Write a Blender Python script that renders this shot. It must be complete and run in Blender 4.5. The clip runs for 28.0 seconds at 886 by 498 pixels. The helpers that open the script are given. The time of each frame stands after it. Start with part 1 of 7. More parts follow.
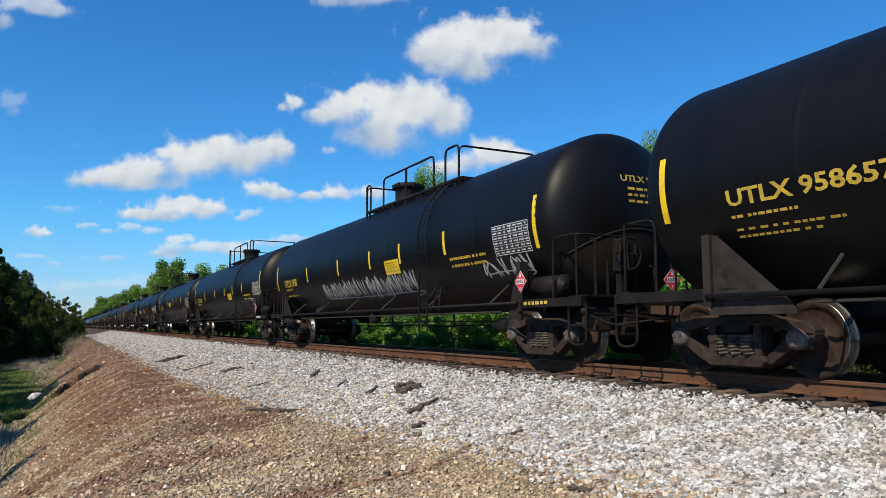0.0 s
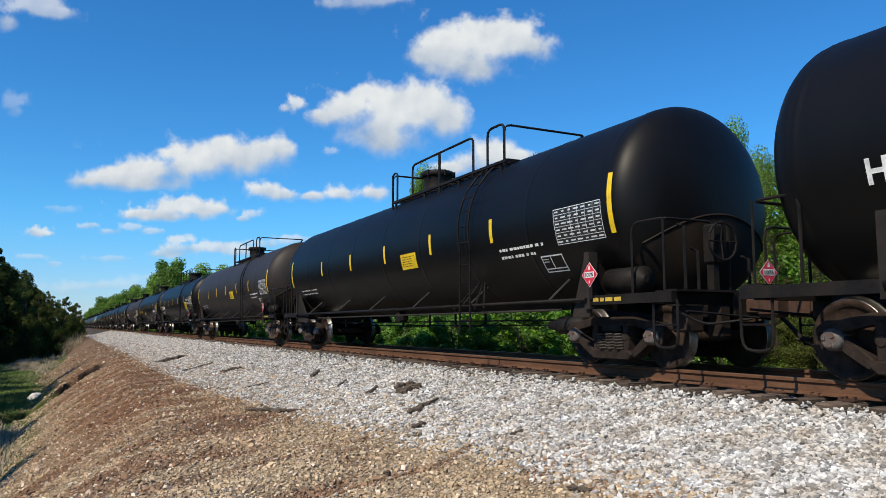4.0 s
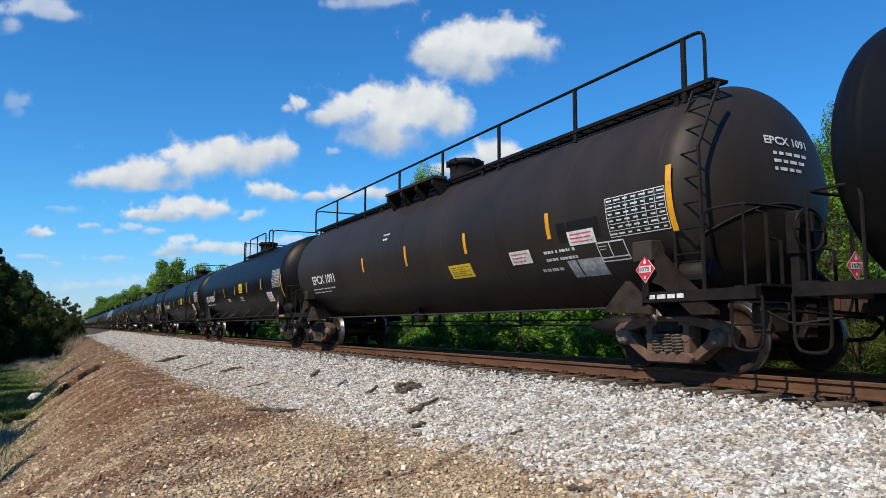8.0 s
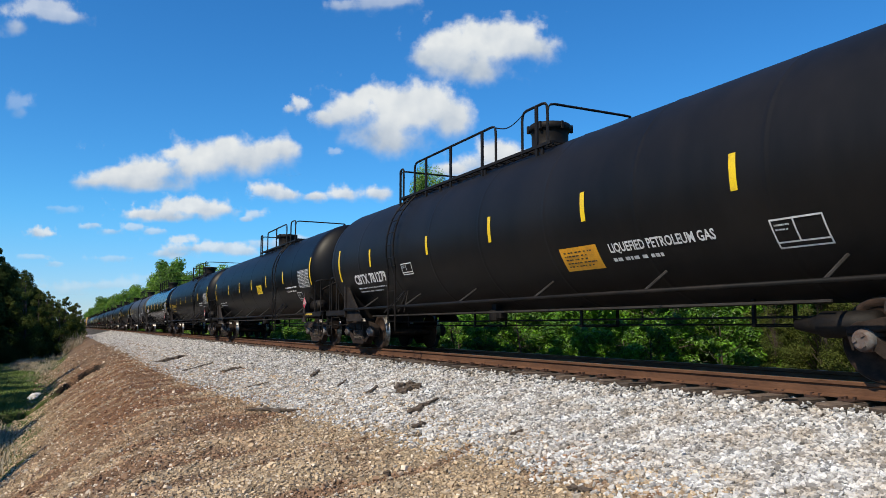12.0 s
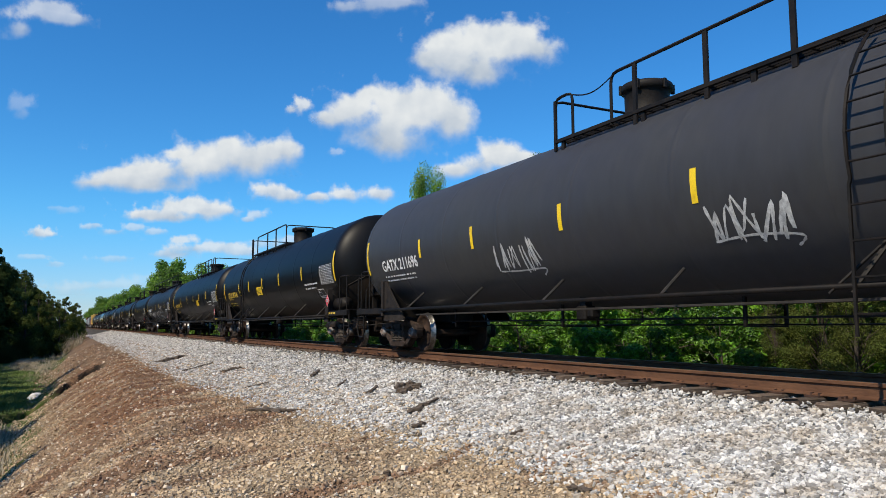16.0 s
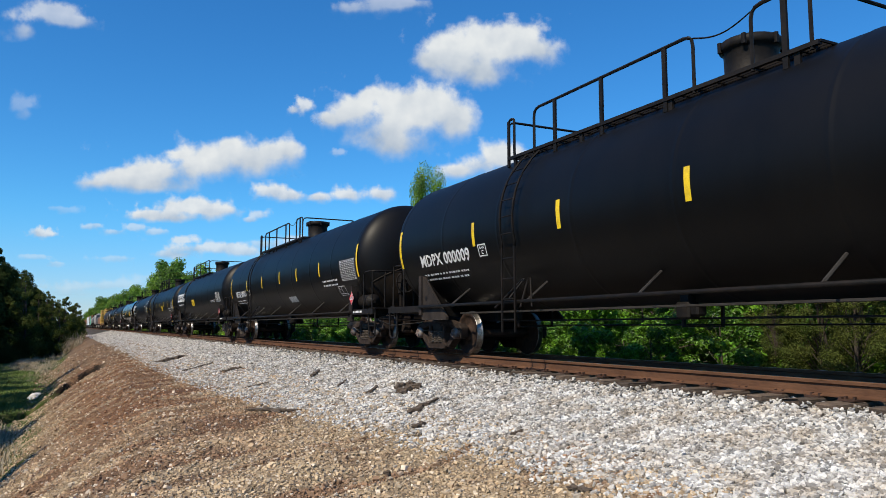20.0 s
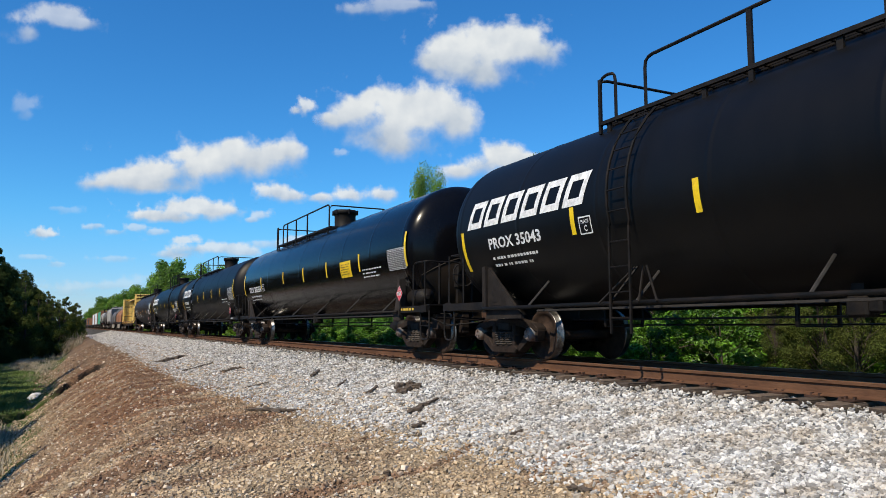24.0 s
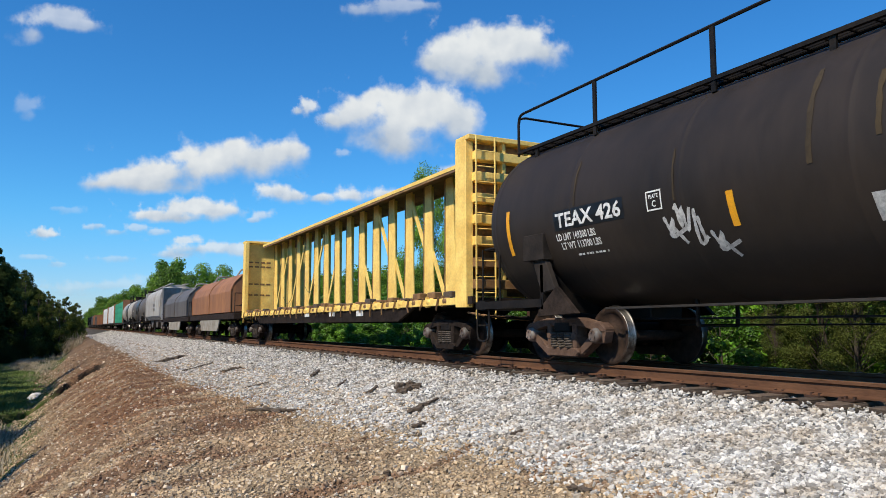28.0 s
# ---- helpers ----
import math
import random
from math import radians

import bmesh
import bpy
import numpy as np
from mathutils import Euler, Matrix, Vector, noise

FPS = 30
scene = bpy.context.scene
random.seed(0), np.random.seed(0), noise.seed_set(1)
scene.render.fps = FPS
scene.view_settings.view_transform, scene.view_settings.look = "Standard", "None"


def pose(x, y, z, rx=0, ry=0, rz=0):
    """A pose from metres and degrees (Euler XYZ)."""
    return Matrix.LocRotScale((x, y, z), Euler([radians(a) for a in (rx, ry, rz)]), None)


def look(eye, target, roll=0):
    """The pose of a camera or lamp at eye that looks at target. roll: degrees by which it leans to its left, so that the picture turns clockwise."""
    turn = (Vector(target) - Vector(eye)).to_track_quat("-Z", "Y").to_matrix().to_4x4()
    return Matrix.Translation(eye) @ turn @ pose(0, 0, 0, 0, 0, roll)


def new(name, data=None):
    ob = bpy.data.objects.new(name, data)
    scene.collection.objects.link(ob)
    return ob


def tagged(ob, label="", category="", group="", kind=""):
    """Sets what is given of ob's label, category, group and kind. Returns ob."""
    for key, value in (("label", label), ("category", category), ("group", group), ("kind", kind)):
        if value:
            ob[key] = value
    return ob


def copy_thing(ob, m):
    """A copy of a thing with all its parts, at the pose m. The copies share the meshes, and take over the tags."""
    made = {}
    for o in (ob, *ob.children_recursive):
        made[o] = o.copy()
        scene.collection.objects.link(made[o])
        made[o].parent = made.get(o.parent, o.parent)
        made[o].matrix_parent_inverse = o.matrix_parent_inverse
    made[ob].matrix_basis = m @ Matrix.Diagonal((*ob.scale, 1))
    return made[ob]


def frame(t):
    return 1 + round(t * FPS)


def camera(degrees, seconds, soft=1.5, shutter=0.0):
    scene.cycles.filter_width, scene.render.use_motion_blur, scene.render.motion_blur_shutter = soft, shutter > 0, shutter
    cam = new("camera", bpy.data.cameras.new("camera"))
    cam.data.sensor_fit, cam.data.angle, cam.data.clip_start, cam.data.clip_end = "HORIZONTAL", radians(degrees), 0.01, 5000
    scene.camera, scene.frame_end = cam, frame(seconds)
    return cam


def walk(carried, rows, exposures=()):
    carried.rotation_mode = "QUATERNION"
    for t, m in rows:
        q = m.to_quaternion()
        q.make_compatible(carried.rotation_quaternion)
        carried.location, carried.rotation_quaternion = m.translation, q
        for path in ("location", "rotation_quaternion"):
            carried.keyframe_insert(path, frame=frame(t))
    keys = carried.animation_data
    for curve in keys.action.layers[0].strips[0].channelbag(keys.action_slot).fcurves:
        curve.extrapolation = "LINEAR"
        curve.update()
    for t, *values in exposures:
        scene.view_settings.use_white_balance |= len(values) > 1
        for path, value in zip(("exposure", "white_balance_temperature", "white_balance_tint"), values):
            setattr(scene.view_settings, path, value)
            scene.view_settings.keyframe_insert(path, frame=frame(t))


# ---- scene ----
# camera: stands still on the dirt shoulder beside the track
EYE = Vector((0.0, 0.0, 0.60))          # z = 0 is the top of the rails
YAW, PITCH = radians(26.84), radians(5.993)
AIM = EYE + 10 * Vector((math.sin(YAW) * math.cos(PITCH), math.cos(YAW) * math.cos(PITCH), math.sin(PITCH)))
cam = camera(61.99, 28.0, soft=0.55)
walk(cam, [(0.0, look(EYE, AIM)), (28.0, look(EYE, AIM))])

# sun and sky
SUN_AZ, SUN_EL = radians(-112), radians(46)   # azimuth from +Y towards +X
world = bpy.data.worlds.new("sky")
scene.world = world
world.use_nodes = True
wn = world.node_tree
sky = wn.nodes.new("ShaderNodeTexSky")
sky.sky_type, sky.sun_disc = "NISHITA", False
sky.sun_elevation, sky.sun_rotation = SUN_EL, SUN_AZ
sky.air_density, sky.dust_density, sky.ozone_density = 1.0, 0.0, 3.2
deep = wn.nodes.new("ShaderNodeHueSaturation")       # a deep, clear spring sky
deep.inputs["Saturation"].default_value = 1.22
tint = wn.nodes.new("ShaderNodeMix")
tint.data_type, tint.blend_type = "RGBA", "MULTIPLY"
tint.inputs[0].default_value = 1.0
high = wn.nodes.new("ShaderNodeMapRange")            # deep blue overhead, paler and milkier all round the horizon
where = wn.nodes.new("ShaderNodeSeparateXYZ")
shade_of = wn.nodes.new("ShaderNodeMix")
shade_of.data_type = "RGBA"
shade_of.inputs[6].default_value, shade_of.inputs[7].default_value = (0.62, 0.80, 1.22, 1), (0.53, 1.10, 1.39, 1)
high.inputs[1].default_value, high.inputs[2].default_value = 0.0, 0.16
high.interpolation_type = "SMOOTHSTEP"
wn.links.new(wn.nodes.new("ShaderNodeTexCoord").outputs["Generated"], where.inputs[0])
wn.links.new(where.outputs[2], high.inputs[0])
wn.links.new(high.outputs[0], shade_of.inputs[0])
wn.links.new(shade_of.outputs[2], tint.inputs[7])
wn.links.new(sky.outputs[0], deep.inputs["Color"])
wn.links.new(deep.outputs[0], tint.inputs[6])
wn.links.new(tint.outputs[2], wn.nodes["Background"].inputs[0])
wn.nodes["Background"].inputs[1].default_value = 0.112
sun_data = bpy.data.lights.new("sun", "SUN")
sun_data.energy, sun_data.angle, sun_data.color = 5.0, radians(0.53), (1.0, 0.885, 0.69)
sun = new("sun", sun_data)
to_sun = Vector((math.sin(SUN_AZ) * math.cos(SUN_EL), math.cos(SUN_AZ) * math.cos(SUN_EL), math.sin(SUN_EL)))
sun.matrix_world = look(to_sun * 60, (0, 0, 0))
scene.view_settings.exposure = 0.0


# ---- materials ----
def mat(name, color=(0.5, 0.5, 0.5), rough=0.6, metal=0.0, second=None, scale=4.0, amount=0.5, bump=0.0, bump_scale=30.0,
        coat=0.0, random_value=0.0, island=0.0, stretch=(1, 1, 1), detail=6.0, spec=0.5):
    """A painted, rusted or natural surface: a base colour that fades into a second one over two scales of noise, with fine relief."""
    m = bpy.data.materials.new(name)
    m.use_nodes = True
    nt = m.node_tree
    b = nt.nodes["Principled BSDF"]
    b.inputs["Roughness"].default_value, b.inputs["Metallic"].default_value = rough, metal
    b.inputs["Coat Weight"].default_value = coat
    b.inputs["Specular IOR Level"].default_value = spec
    tc = nt.nodes.new("ShaderNodeTexCoord")
    mp = nt.nodes.new("ShaderNodeMapping")
    mp.inputs["Scale"].default_value = stretch
    nt.links.new(tc.outputs["Object"], mp.inputs[0])
    second = second or tuple(c * 0.7 for c in color)
    n1 = nt.nodes.new("ShaderNodeTexNoise")
    n1.inputs["Scale"].default_value, n1.inputs["Detail"].default_value, n1.inputs["Roughness"].default_value = scale, detail, 0.65
    nt.links.new(mp.outputs[0], n1.inputs[0])
    ramp = nt.nodes.new("ShaderNodeMapRange")
    ramp.inputs[1].default_value, ramp.inputs[2].default_value = 0.62 - 0.3 * amount, 0.70 - 0.1 * amount
    nt.links.new(n1.outputs[0], ramp.inputs[0])
    mix = nt.nodes.new("ShaderNodeMix")
    mix.data_type = "RGBA"
    mix.inputs[6].default_value, mix.inputs[7].default_value = (*color, 1), (*second, 1)
    nt.links.new(ramp.outputs[0], mix.inputs[0])
    n2 = nt.nodes.new("ShaderNodeTexNoise")
    n2.inputs["Scale"].default_value, n2.inputs["Detail"].default_value = scale * 9, 4
    nt.links.new(mp.outputs[0], n2.inputs[0])
    out = mix.outputs[2]
    hsv = nt.nodes.new("ShaderNodeHueSaturation")
    val = nt.nodes.new("ShaderNodeMapRange")
    val.inputs[3].default_value, val.inputs[4].default_value = 0.78, 1.22
    nt.links.new(n2.outputs[0], val.inputs[0])
    nt.links.new(out, hsv.inputs["Color"])
    value = val.outputs[0]
    if random_value or island:
        if island:
            src = nt.nodes.new("ShaderNodeNewGeometry").outputs["Random Per Island"]
        else:
            src = nt.nodes.new("ShaderNodeObjectInfo").outputs["Random"]
        rr = nt.nodes.new("ShaderNodeMapRange")
        k = island or random_value
        rr.inputs[3].default_value, rr.inputs[4].default_value = 1 - k, 1 + k
        nt.links.new(src, rr.inputs[0])
        mul = nt.nodes.new("ShaderNodeMath")
        mul.operation = "MULTIPLY"
        nt.links.new(value, mul.inputs[0]), nt.links.new(rr.outputs[0], mul.inputs[1])
        value = mul.outputs[0]
    if random_value and island:                        # differs from plant to plant as well as from leaf to leaf
        each = nt.nodes.new("ShaderNodeMapRange")
        each.inputs[3].default_value, each.inputs[4].default_value = 1 - random_value, 1 + random_value
        nt.links.new(nt.nodes.new("ShaderNodeObjectInfo").outputs["Random"], each.inputs[0])
        mul2 = nt.nodes.new("ShaderNodeMath")
        mul2.operation = "MULTIPLY"
        nt.links.new(value, mul2.inputs[0]), nt.links.new(each.outputs[0], mul2.inputs[1])
        value = mul2.outputs[0]
    nt.links.new(value, hsv.inputs["Value"])
    nt.links.new(hsv.outputs[0], b.inputs["Base Color"])
    if bump:
        n3 = nt.nodes.new("ShaderNodeTexNoise")
        n3.inputs["Scale"].default_value, n3.inputs["Detail"].default_value = bump_scale, 5
        nt.links.new(mp.outputs[0], n3.inputs[0])
        bp = nt.nodes.new("ShaderNodeBump")
        bp.inputs["Strength"].default_value, bp.inputs["Distance"].default_value = bump, 0.02
        nt.links.new(n3.outputs[0], bp.inputs["Height"])
        nt.links.new(bp.outputs[0], b.inputs["Normal"])
    return m


M = {}
M["black"] = mat("black_tank_paint", (0.0026, 0.0026, 0.0029), 0.46, spec=0.19, second=(0.0050, 0.0046, 0.0044), scale=0.9, amount=0.9, bump=0.03, bump_scale=3, stretch=(1, 1, 0.35))
M["gloss"] = mat("glossy_black_paint", (0.003, 0.003, 0.004), 0.20, spec=0.17, second=(0.005, 0.005, 0.006), scale=0.8, amount=0.5)
M["streak"] = mat("rust_streak", (0.060, 0.043, 0.024), 0.8, spec=0.2, second=(0.036, 0.028, 0.020), scale=4, amount=0.9, stretch=(1, 1, 0.4))
M["brownblack"] = mat("faded_brown_black_paint", (0.017, 0.0142, 0.0128), 0.55, spec=0.25, second=(0.031, 0.0235, 0.019), scale=0.9, amount=1.0, bump=0.03, stretch=(1, 1, 0.3))
M["greyblack"] = mat("faded_grey_black_paint", (0.037, 0.038, 0.045), 0.5, spec=0.25, second=(0.042, 0.042, 0.043), scale=0.7, amount=0.9, stretch=(1, 1, 0.3))
M["dullblack"] = mat("dull_sun_faded_black_paint", (0.0065, 0.0062, 0.0062), 0.5, spec=0.20, second=(0.0120, 0.0105, 0.0098), scale=0.9, amount=0.9, bump=0.03, bump_scale=3, stretch=(1, 1, 0.35))
M["iron"] = mat("dirty_black_ironwork", (0.0065, 0.0062, 0.0065), 0.6, spec=0.16, second=(0.017, 0.0135, 0.011), scale=3.5, amount=0.9, bump=0.2, bump_scale=25)
M["truck_rust"] = mat("rust_brown_cast_steel", (0.066, 0.040, 0.030), 0.85, spec=0.15, second=(0.125, 0.078, 0.057), scale=4, amount=1.0, bump=0.35, bump_scale=30, random_value=0.25)
M["gusset"] = mat("dusty_grey_brown_plate", (0.018, 0.0152, 0.014), 0.8, spec=0.14, second=(0.037, 0.030, 0.026), scale=2.5, amount=0.9, bump=0.15, bump_scale=30, random_value=0.4)
M["spring"] = mat("dusty_coil_spring_steel", (0.080, 0.066, 0.055), 0.75, spec=0.2, second=(0.035, 0.027, 0.022), scale=6, amount=0.8, random_value=0.3)
M["bearing"] = mat("weathered_bearing_cap", (0.15, 0.145, 0.14), 0.6, spec=0.3, second=(0.11, 0.055, 0.035), scale=5, amount=0.8, bump=0.1, random_value=0.5)
M["wheel"] = mat("greasy_rusty_wheel", (0.016, 0.0115, 0.0095), 0.8, spec=0.15, second=(0.050, 0.031, 0.023), scale=6, amount=0.9, bump=0.2, bump_scale=40)
M["pipe"] = mat("worn_black_pipe_paint", (0.006, 0.006, 0.006), 0.6, spec=0.15, second=(0.016, 0.012, 0.010), scale=3, amount=0.7)
M["strut"] = mat("dusty_grey_pipe_paint", (0.040, 0.037, 0.035), 0.7, spec=0.18, second=(0.025, 0.022, 0.020), scale=4, amount=0.7)
M["shield"] = mat("stained_dull_black_plate", (0.0085, 0.0078, 0.0075), 0.65, spec=0.14, second=(0.030, 0.020, 0.013), scale=0.8, amount=0.8, bump=0.05, bump_scale=6, stretch=(1, 1, 0.4))
M["truck"] = mat("dusty_cast_steel", (0.013, 0.0097, 0.0082), 0.85, spec=0.14, second=(0.038, 0.027, 0.022), scale=4, amount=1.0, bump=0.35, bump_scale=30, random_value=0.35)
M["rust"] = mat("rusty_steel", (0.036, 0.020, 0.014), 0.8, spec=0.3, second=(0.070, 0.036, 0.024), scale=7, amount=1.0, bump=0.3, bump_scale=60)
M["rail_side"] = mat("rusty_rail_side", (0.140, 0.070, 0.040), 0.85, spec=0.15, second=(0.095, 0.047, 0.028), scale=3, amount=0.8, bump=0.3, bump_scale=50, stretch=(1, 0.4, 1))
M["steel"] = mat("bright_rolled_steel", (0.34, 0.33, 0.32), 0.33, metal=1.0, second=(0.35, 0.33, 0.31), scale=5, amount=0.6)
M["tread"] = mat("worn_wheel_tread", (0.26, 0.25, 0.24), 0.38, metal=1.0, second=(0.06, 0.055, 0.05), scale=5, amount=0.6)
M["tie"] = mat("weathered_creosoted_wood", (0.060, 0.040, 0.028), 0.9, second=(0.13, 0.095, 0.070), scale=3, amount=1.0, bump=0.5, bump_scale=18, stretch=(0.6, 5, 5), random_value=0.4)
M["yellow"] = mat("yellow_reflective_tape", (0.80, 0.55, 0.012), 0.45, second=(0.62, 0.40, 0.02), scale=6, amount=0.5)
M["orange"] = mat("amber_reflective_tape", (0.78, 0.36, 0.015), 0.45, second=(0.6, 0.27, 0.02), scale=6, amount=0.5)
M["ylabel"] = mat("yellow_stencil_paint", (0.62, 0.42, 0.04), 0.6, second=(0.4, 0.27, 0.04), scale=9, amount=0.7)
M["white"] = mat("white_stencil_paint", (0.75, 0.75, 0.74), 0.6, second=(0.5, 0.5, 0.49), scale=9, amount=0.6)
M["red"] = mat("red_placard", (0.62, 0.02, 0.045), 0.45, second=(0.5, 0.03, 0.05), scale=5)
M["dark_patch"] = mat("fresh_black_paint_patch", (0.010, 0.010, 0.011), 0.4)
M["dirt_white"] = mat("chalky_white_spray", (0.55, 0.55, 0.54), 0.8, second=(0.3, 0.3, 0.3), scale=12, amount=0.8)
M["leaf"] = mat("green_leaves", (0.175, 0.305, 0.020), 0.5, second=(0.068, 0.150, 0.011), scale=0.6, amount=0.8, island=0.5, random_value=0.35)
M["bush_leaf"] = mat("bright_bush_leaves", (0.145, 0.315, 0.018), 0.45, second=(0.048, 0.135, 0.009), scale=1.3, amount=0.85, island=0.55, random_value=0.3)
# foliage seen from its unlit side: that shade is put into this colour
M["leaf_dark"] = mat("shade_darkened_leaves", (0.024, 0.041, 0.011), 0.9, spec=0.06, second=(0.042, 0.056, 0.016), scale=0.6, amount=0.8, island=0.4)
M["bark"] = mat("grey_brown_bark", (0.075, 0.058, 0.045), 0.9, second=(0.045, 0.036, 0.028), scale=5, amount=0.8, bump=0.6, bump_scale=15, stretch=(1, 1, 0.25))
M["cb_yellow"] = mat("faded_yellow_car_paint", (0.95, 0.68, 0.19), 0.6, second=(0.82, 0.53, 0.13), scale=2.2, amount=0.8, bump=0.1)
# brown of the rusty parts; also paints the shade between the bulkhead ribs
M["cb_rust_shade"] = mat("rust_and_shade_brown_paint", (0.30, 0.17, 0.06), 0.75, second=(0.16, 0.085, 0.04), scale=3, amount=1.0, bump=0.2)
M["brown_car"] = mat("weathered_brown_car_paint", (0.36, 0.16, 0.066), 0.7, second=(0.22, 0.10, 0.05), scale=1.2, amount=0.9, stretch=(1, 1, 0.3))
M["grey_car"] = mat("dirty_grey_car_paint", (0.42, 0.42, 0.41), 0.65, second=(0.28, 0.255, 0.23), scale=1.0, amount=0.9, stretch=(1, 1, 0.3))
M["dark_grey_car"] = mat("dirty_dark_grey_car_paint", (0.13, 0.12, 0.115), 0.6, second=(0.08, 0.07, 0.065), scale=1.0, amount=0.9, stretch=(1, 1, 0.3))
M["pale_panel"] = mat("dusty_pale_grey_panel", (0.36, 0.34, 0.30), 0.7, second=(0.22, 0.19, 0.15), scale=2, amount=0.9)
M["wrap_green"] = mat("green_lumber_wrap", (0.04, 0.34, 0.20), 0.45, second=(0.03, 0.26, 0.16), scale=1.5, random_value=0.15)
M["wrap_white"] = mat("white_lumber_wrap", (0.72, 0.74, 0.75), 0.45, second=(0.55, 0.57, 0.6), scale=1.5, random_value=0.1)
M["stone"] = mat("crushed_grey_ballast", (0.51, 0.50, 0.48), 0.85, second=(0.365, 0.32, 0.265), scale=3.0, amount=0.7, bump=0.5, bump_scale=70, island=0.62)
M["scrap"] = mat("rotten_dark_wood", (0.055, 0.040, 0.030), 0.95, second=(0.12, 0.09, 0.065), scale=6, amount=0.9, bump=0.6, bump_scale=25, stretch=(1, 4, 4))
M["cedar"] = mat("cedar_foliage", (0.060, 0.095, 0.016), 0.75, spec=0.2, second=(0.095, 0.110, 0.024), scale=0.5, amount=0.9, island=0.5)
M["dry_grass"] = mat("dry_straw_grass", (0.42, 0.35, 0.25), 0.8, second=(0.22, 0.19, 0.11), scale=1.0, island=0.4)
M["grass"] = mat("green_grass", (0.13, 0.19, 0.035), 0.7, second=(0.08, 0.13, 0.025), scale=0.5, island=0.4)


def let_light_through(m, amount):
    """Leaves glow a little when lit from behind."""
    nt = m.node_tree
    b = nt.nodes["Principled BSDF"]
    tr = nt.nodes.new("ShaderNodeBsdfTranslucent")
    ms = nt.nodes.new("ShaderNodeMixShader")
    ms.inputs[0].default_value = amount
    nt.links.new(b.inputs["Base Color"].links[0].from_socket, tr.inputs[0])
    nt.links.new(b.outputs[0], ms.inputs[1])
    nt.links.new(tr.outputs[0], ms.inputs[2])
    nt.links.new(ms.outputs[0], nt.nodes["Material Output"].inputs[0])


let_light_through(M["leaf"], 0.32)
let_light_through(M["bush_leaf"], 0.22)
let_light_through(M["cedar"], 0.3)
let_light_through(M["leaf_dark"], 0.2)


# ---- mesh helpers ----
def part(name, bm, material, parent, label="", m=None):
    """Links a bmesh as one mesh object under a thing or a part."""
    me = bpy.data.meshes.new(name)
    bm.to_mesh(me)
    bm.free()
    for x in material if isinstance(material, (list, tuple)) else (material,):
        me.materials.append(x)
    ob = new(name, me)
    ob.parent = parent
    if m is not None:
        ob.matrix_basis = m
    if label:
        ob["label"] = label
    return ob


def share(name, mesh, parent, m, label=""):
    ob = new(name, mesh)
    ob.parent = parent
    ob.matrix_basis = m
    if label:
        ob["label"] = label
    return ob


def thing(name, label, category, m=None, group="", kind=""):
    ob = new(name)
    ob.empty_display_size = 0.2
    if m is not None:
        ob.matrix_basis = m
    return tagged(ob, label, category, group, kind)


def box(bm, x0, x1, y0, y1, z0, z1, mi=0, bev=0.0):
    vs = [bm.verts.new((x, y, z)) for x in (x0, x1) for y in (y0, y1) for z in (z0, z1)]
    fs = [bm.faces.new([vs[i] for i in f]) for f in ((0, 1, 3, 2), (4, 6, 7, 5), (0, 4, 5, 1), (2, 3, 7, 6), (0, 2, 6, 4), (1, 5, 7, 3))]
    for f in fs:
        f.material_index = mi
    if bev:
        es = list({e for f in fs for e in f.edges})
        bmesh.ops.bevel(bm, geom=es, offset=bev, segments=1, affect="EDGES")
    return vs


def tube(bm, pts, r, seg=6, mi=0, closed_ends=True):
    """A pipe along a line of points."""
    pts = [Vector(p) for p in pts]
    rings = []
    for i, p in enumerate(pts):
        a = pts[max(i - 1, 0)]
        c = pts[min(i + 1, len(pts) - 1)]
        d = (c - a).normalized()
        u = d.cross(Vector((0, 0, 1)) if abs(d.z) < 0.9 else Vector((1, 0, 0))).normalized()
        w = d.cross(u)
        rings.append([bm.verts.new(p + r * (math.cos(2 * math.pi * k / seg) * u + math.sin(2 * math.pi * k / seg) * w)) for k in range(seg)])
    for a, c in zip(rings, rings[1:]):
        for k in range(seg):
            f = bm.faces.new((a[k], a[(k + 1) % seg], c[(k + 1) % seg], c[k]))
            f.material_index, f.smooth = mi, seg > 6
    if closed_ends:
        for ring in (rings[0][::-1], rings[-1]):
            bm.faces.new(ring).material_index = mi


def lathe(bm, profile, axis="x", seg=24, mi=0, center=(0, 0, 0), smooth=True):
    """Turns a profile of (along, radius) about an axis; per-step material by a third value."""
    c = Vector(center)
    rings = []
    for q in profile:
        a, r = q[0], q[1]
        ring = []
        for k in range(seg):
            s, t = r * math.cos(2 * math.pi * k / seg), r * math.sin(2 * math.pi * k / seg)
            ring.append(bm.verts.new(c + Vector({"x": (a, s, t), "y": (s, a, t), "z": (s, t, a)}[axis])))
        rings.append(ring)
    for i, (a, b) in enumerate(zip(rings, rings[1:])):
        for k in range(seg):
            f = bm.faces.new((a[k], a[(k + 1) % seg], b[(k + 1) % seg], b[k]))
            f.material_index = profile[i][2] if len(profile[i]) > 2 else mi
            f.smooth = smooth
    for ring, q in ((rings[0], profile[0]), (rings[-1], profile[-1])):
        if q[1] > 1e-4:
            bm.faces.new(ring).material_index = q[2] if len(q) > 2 else mi


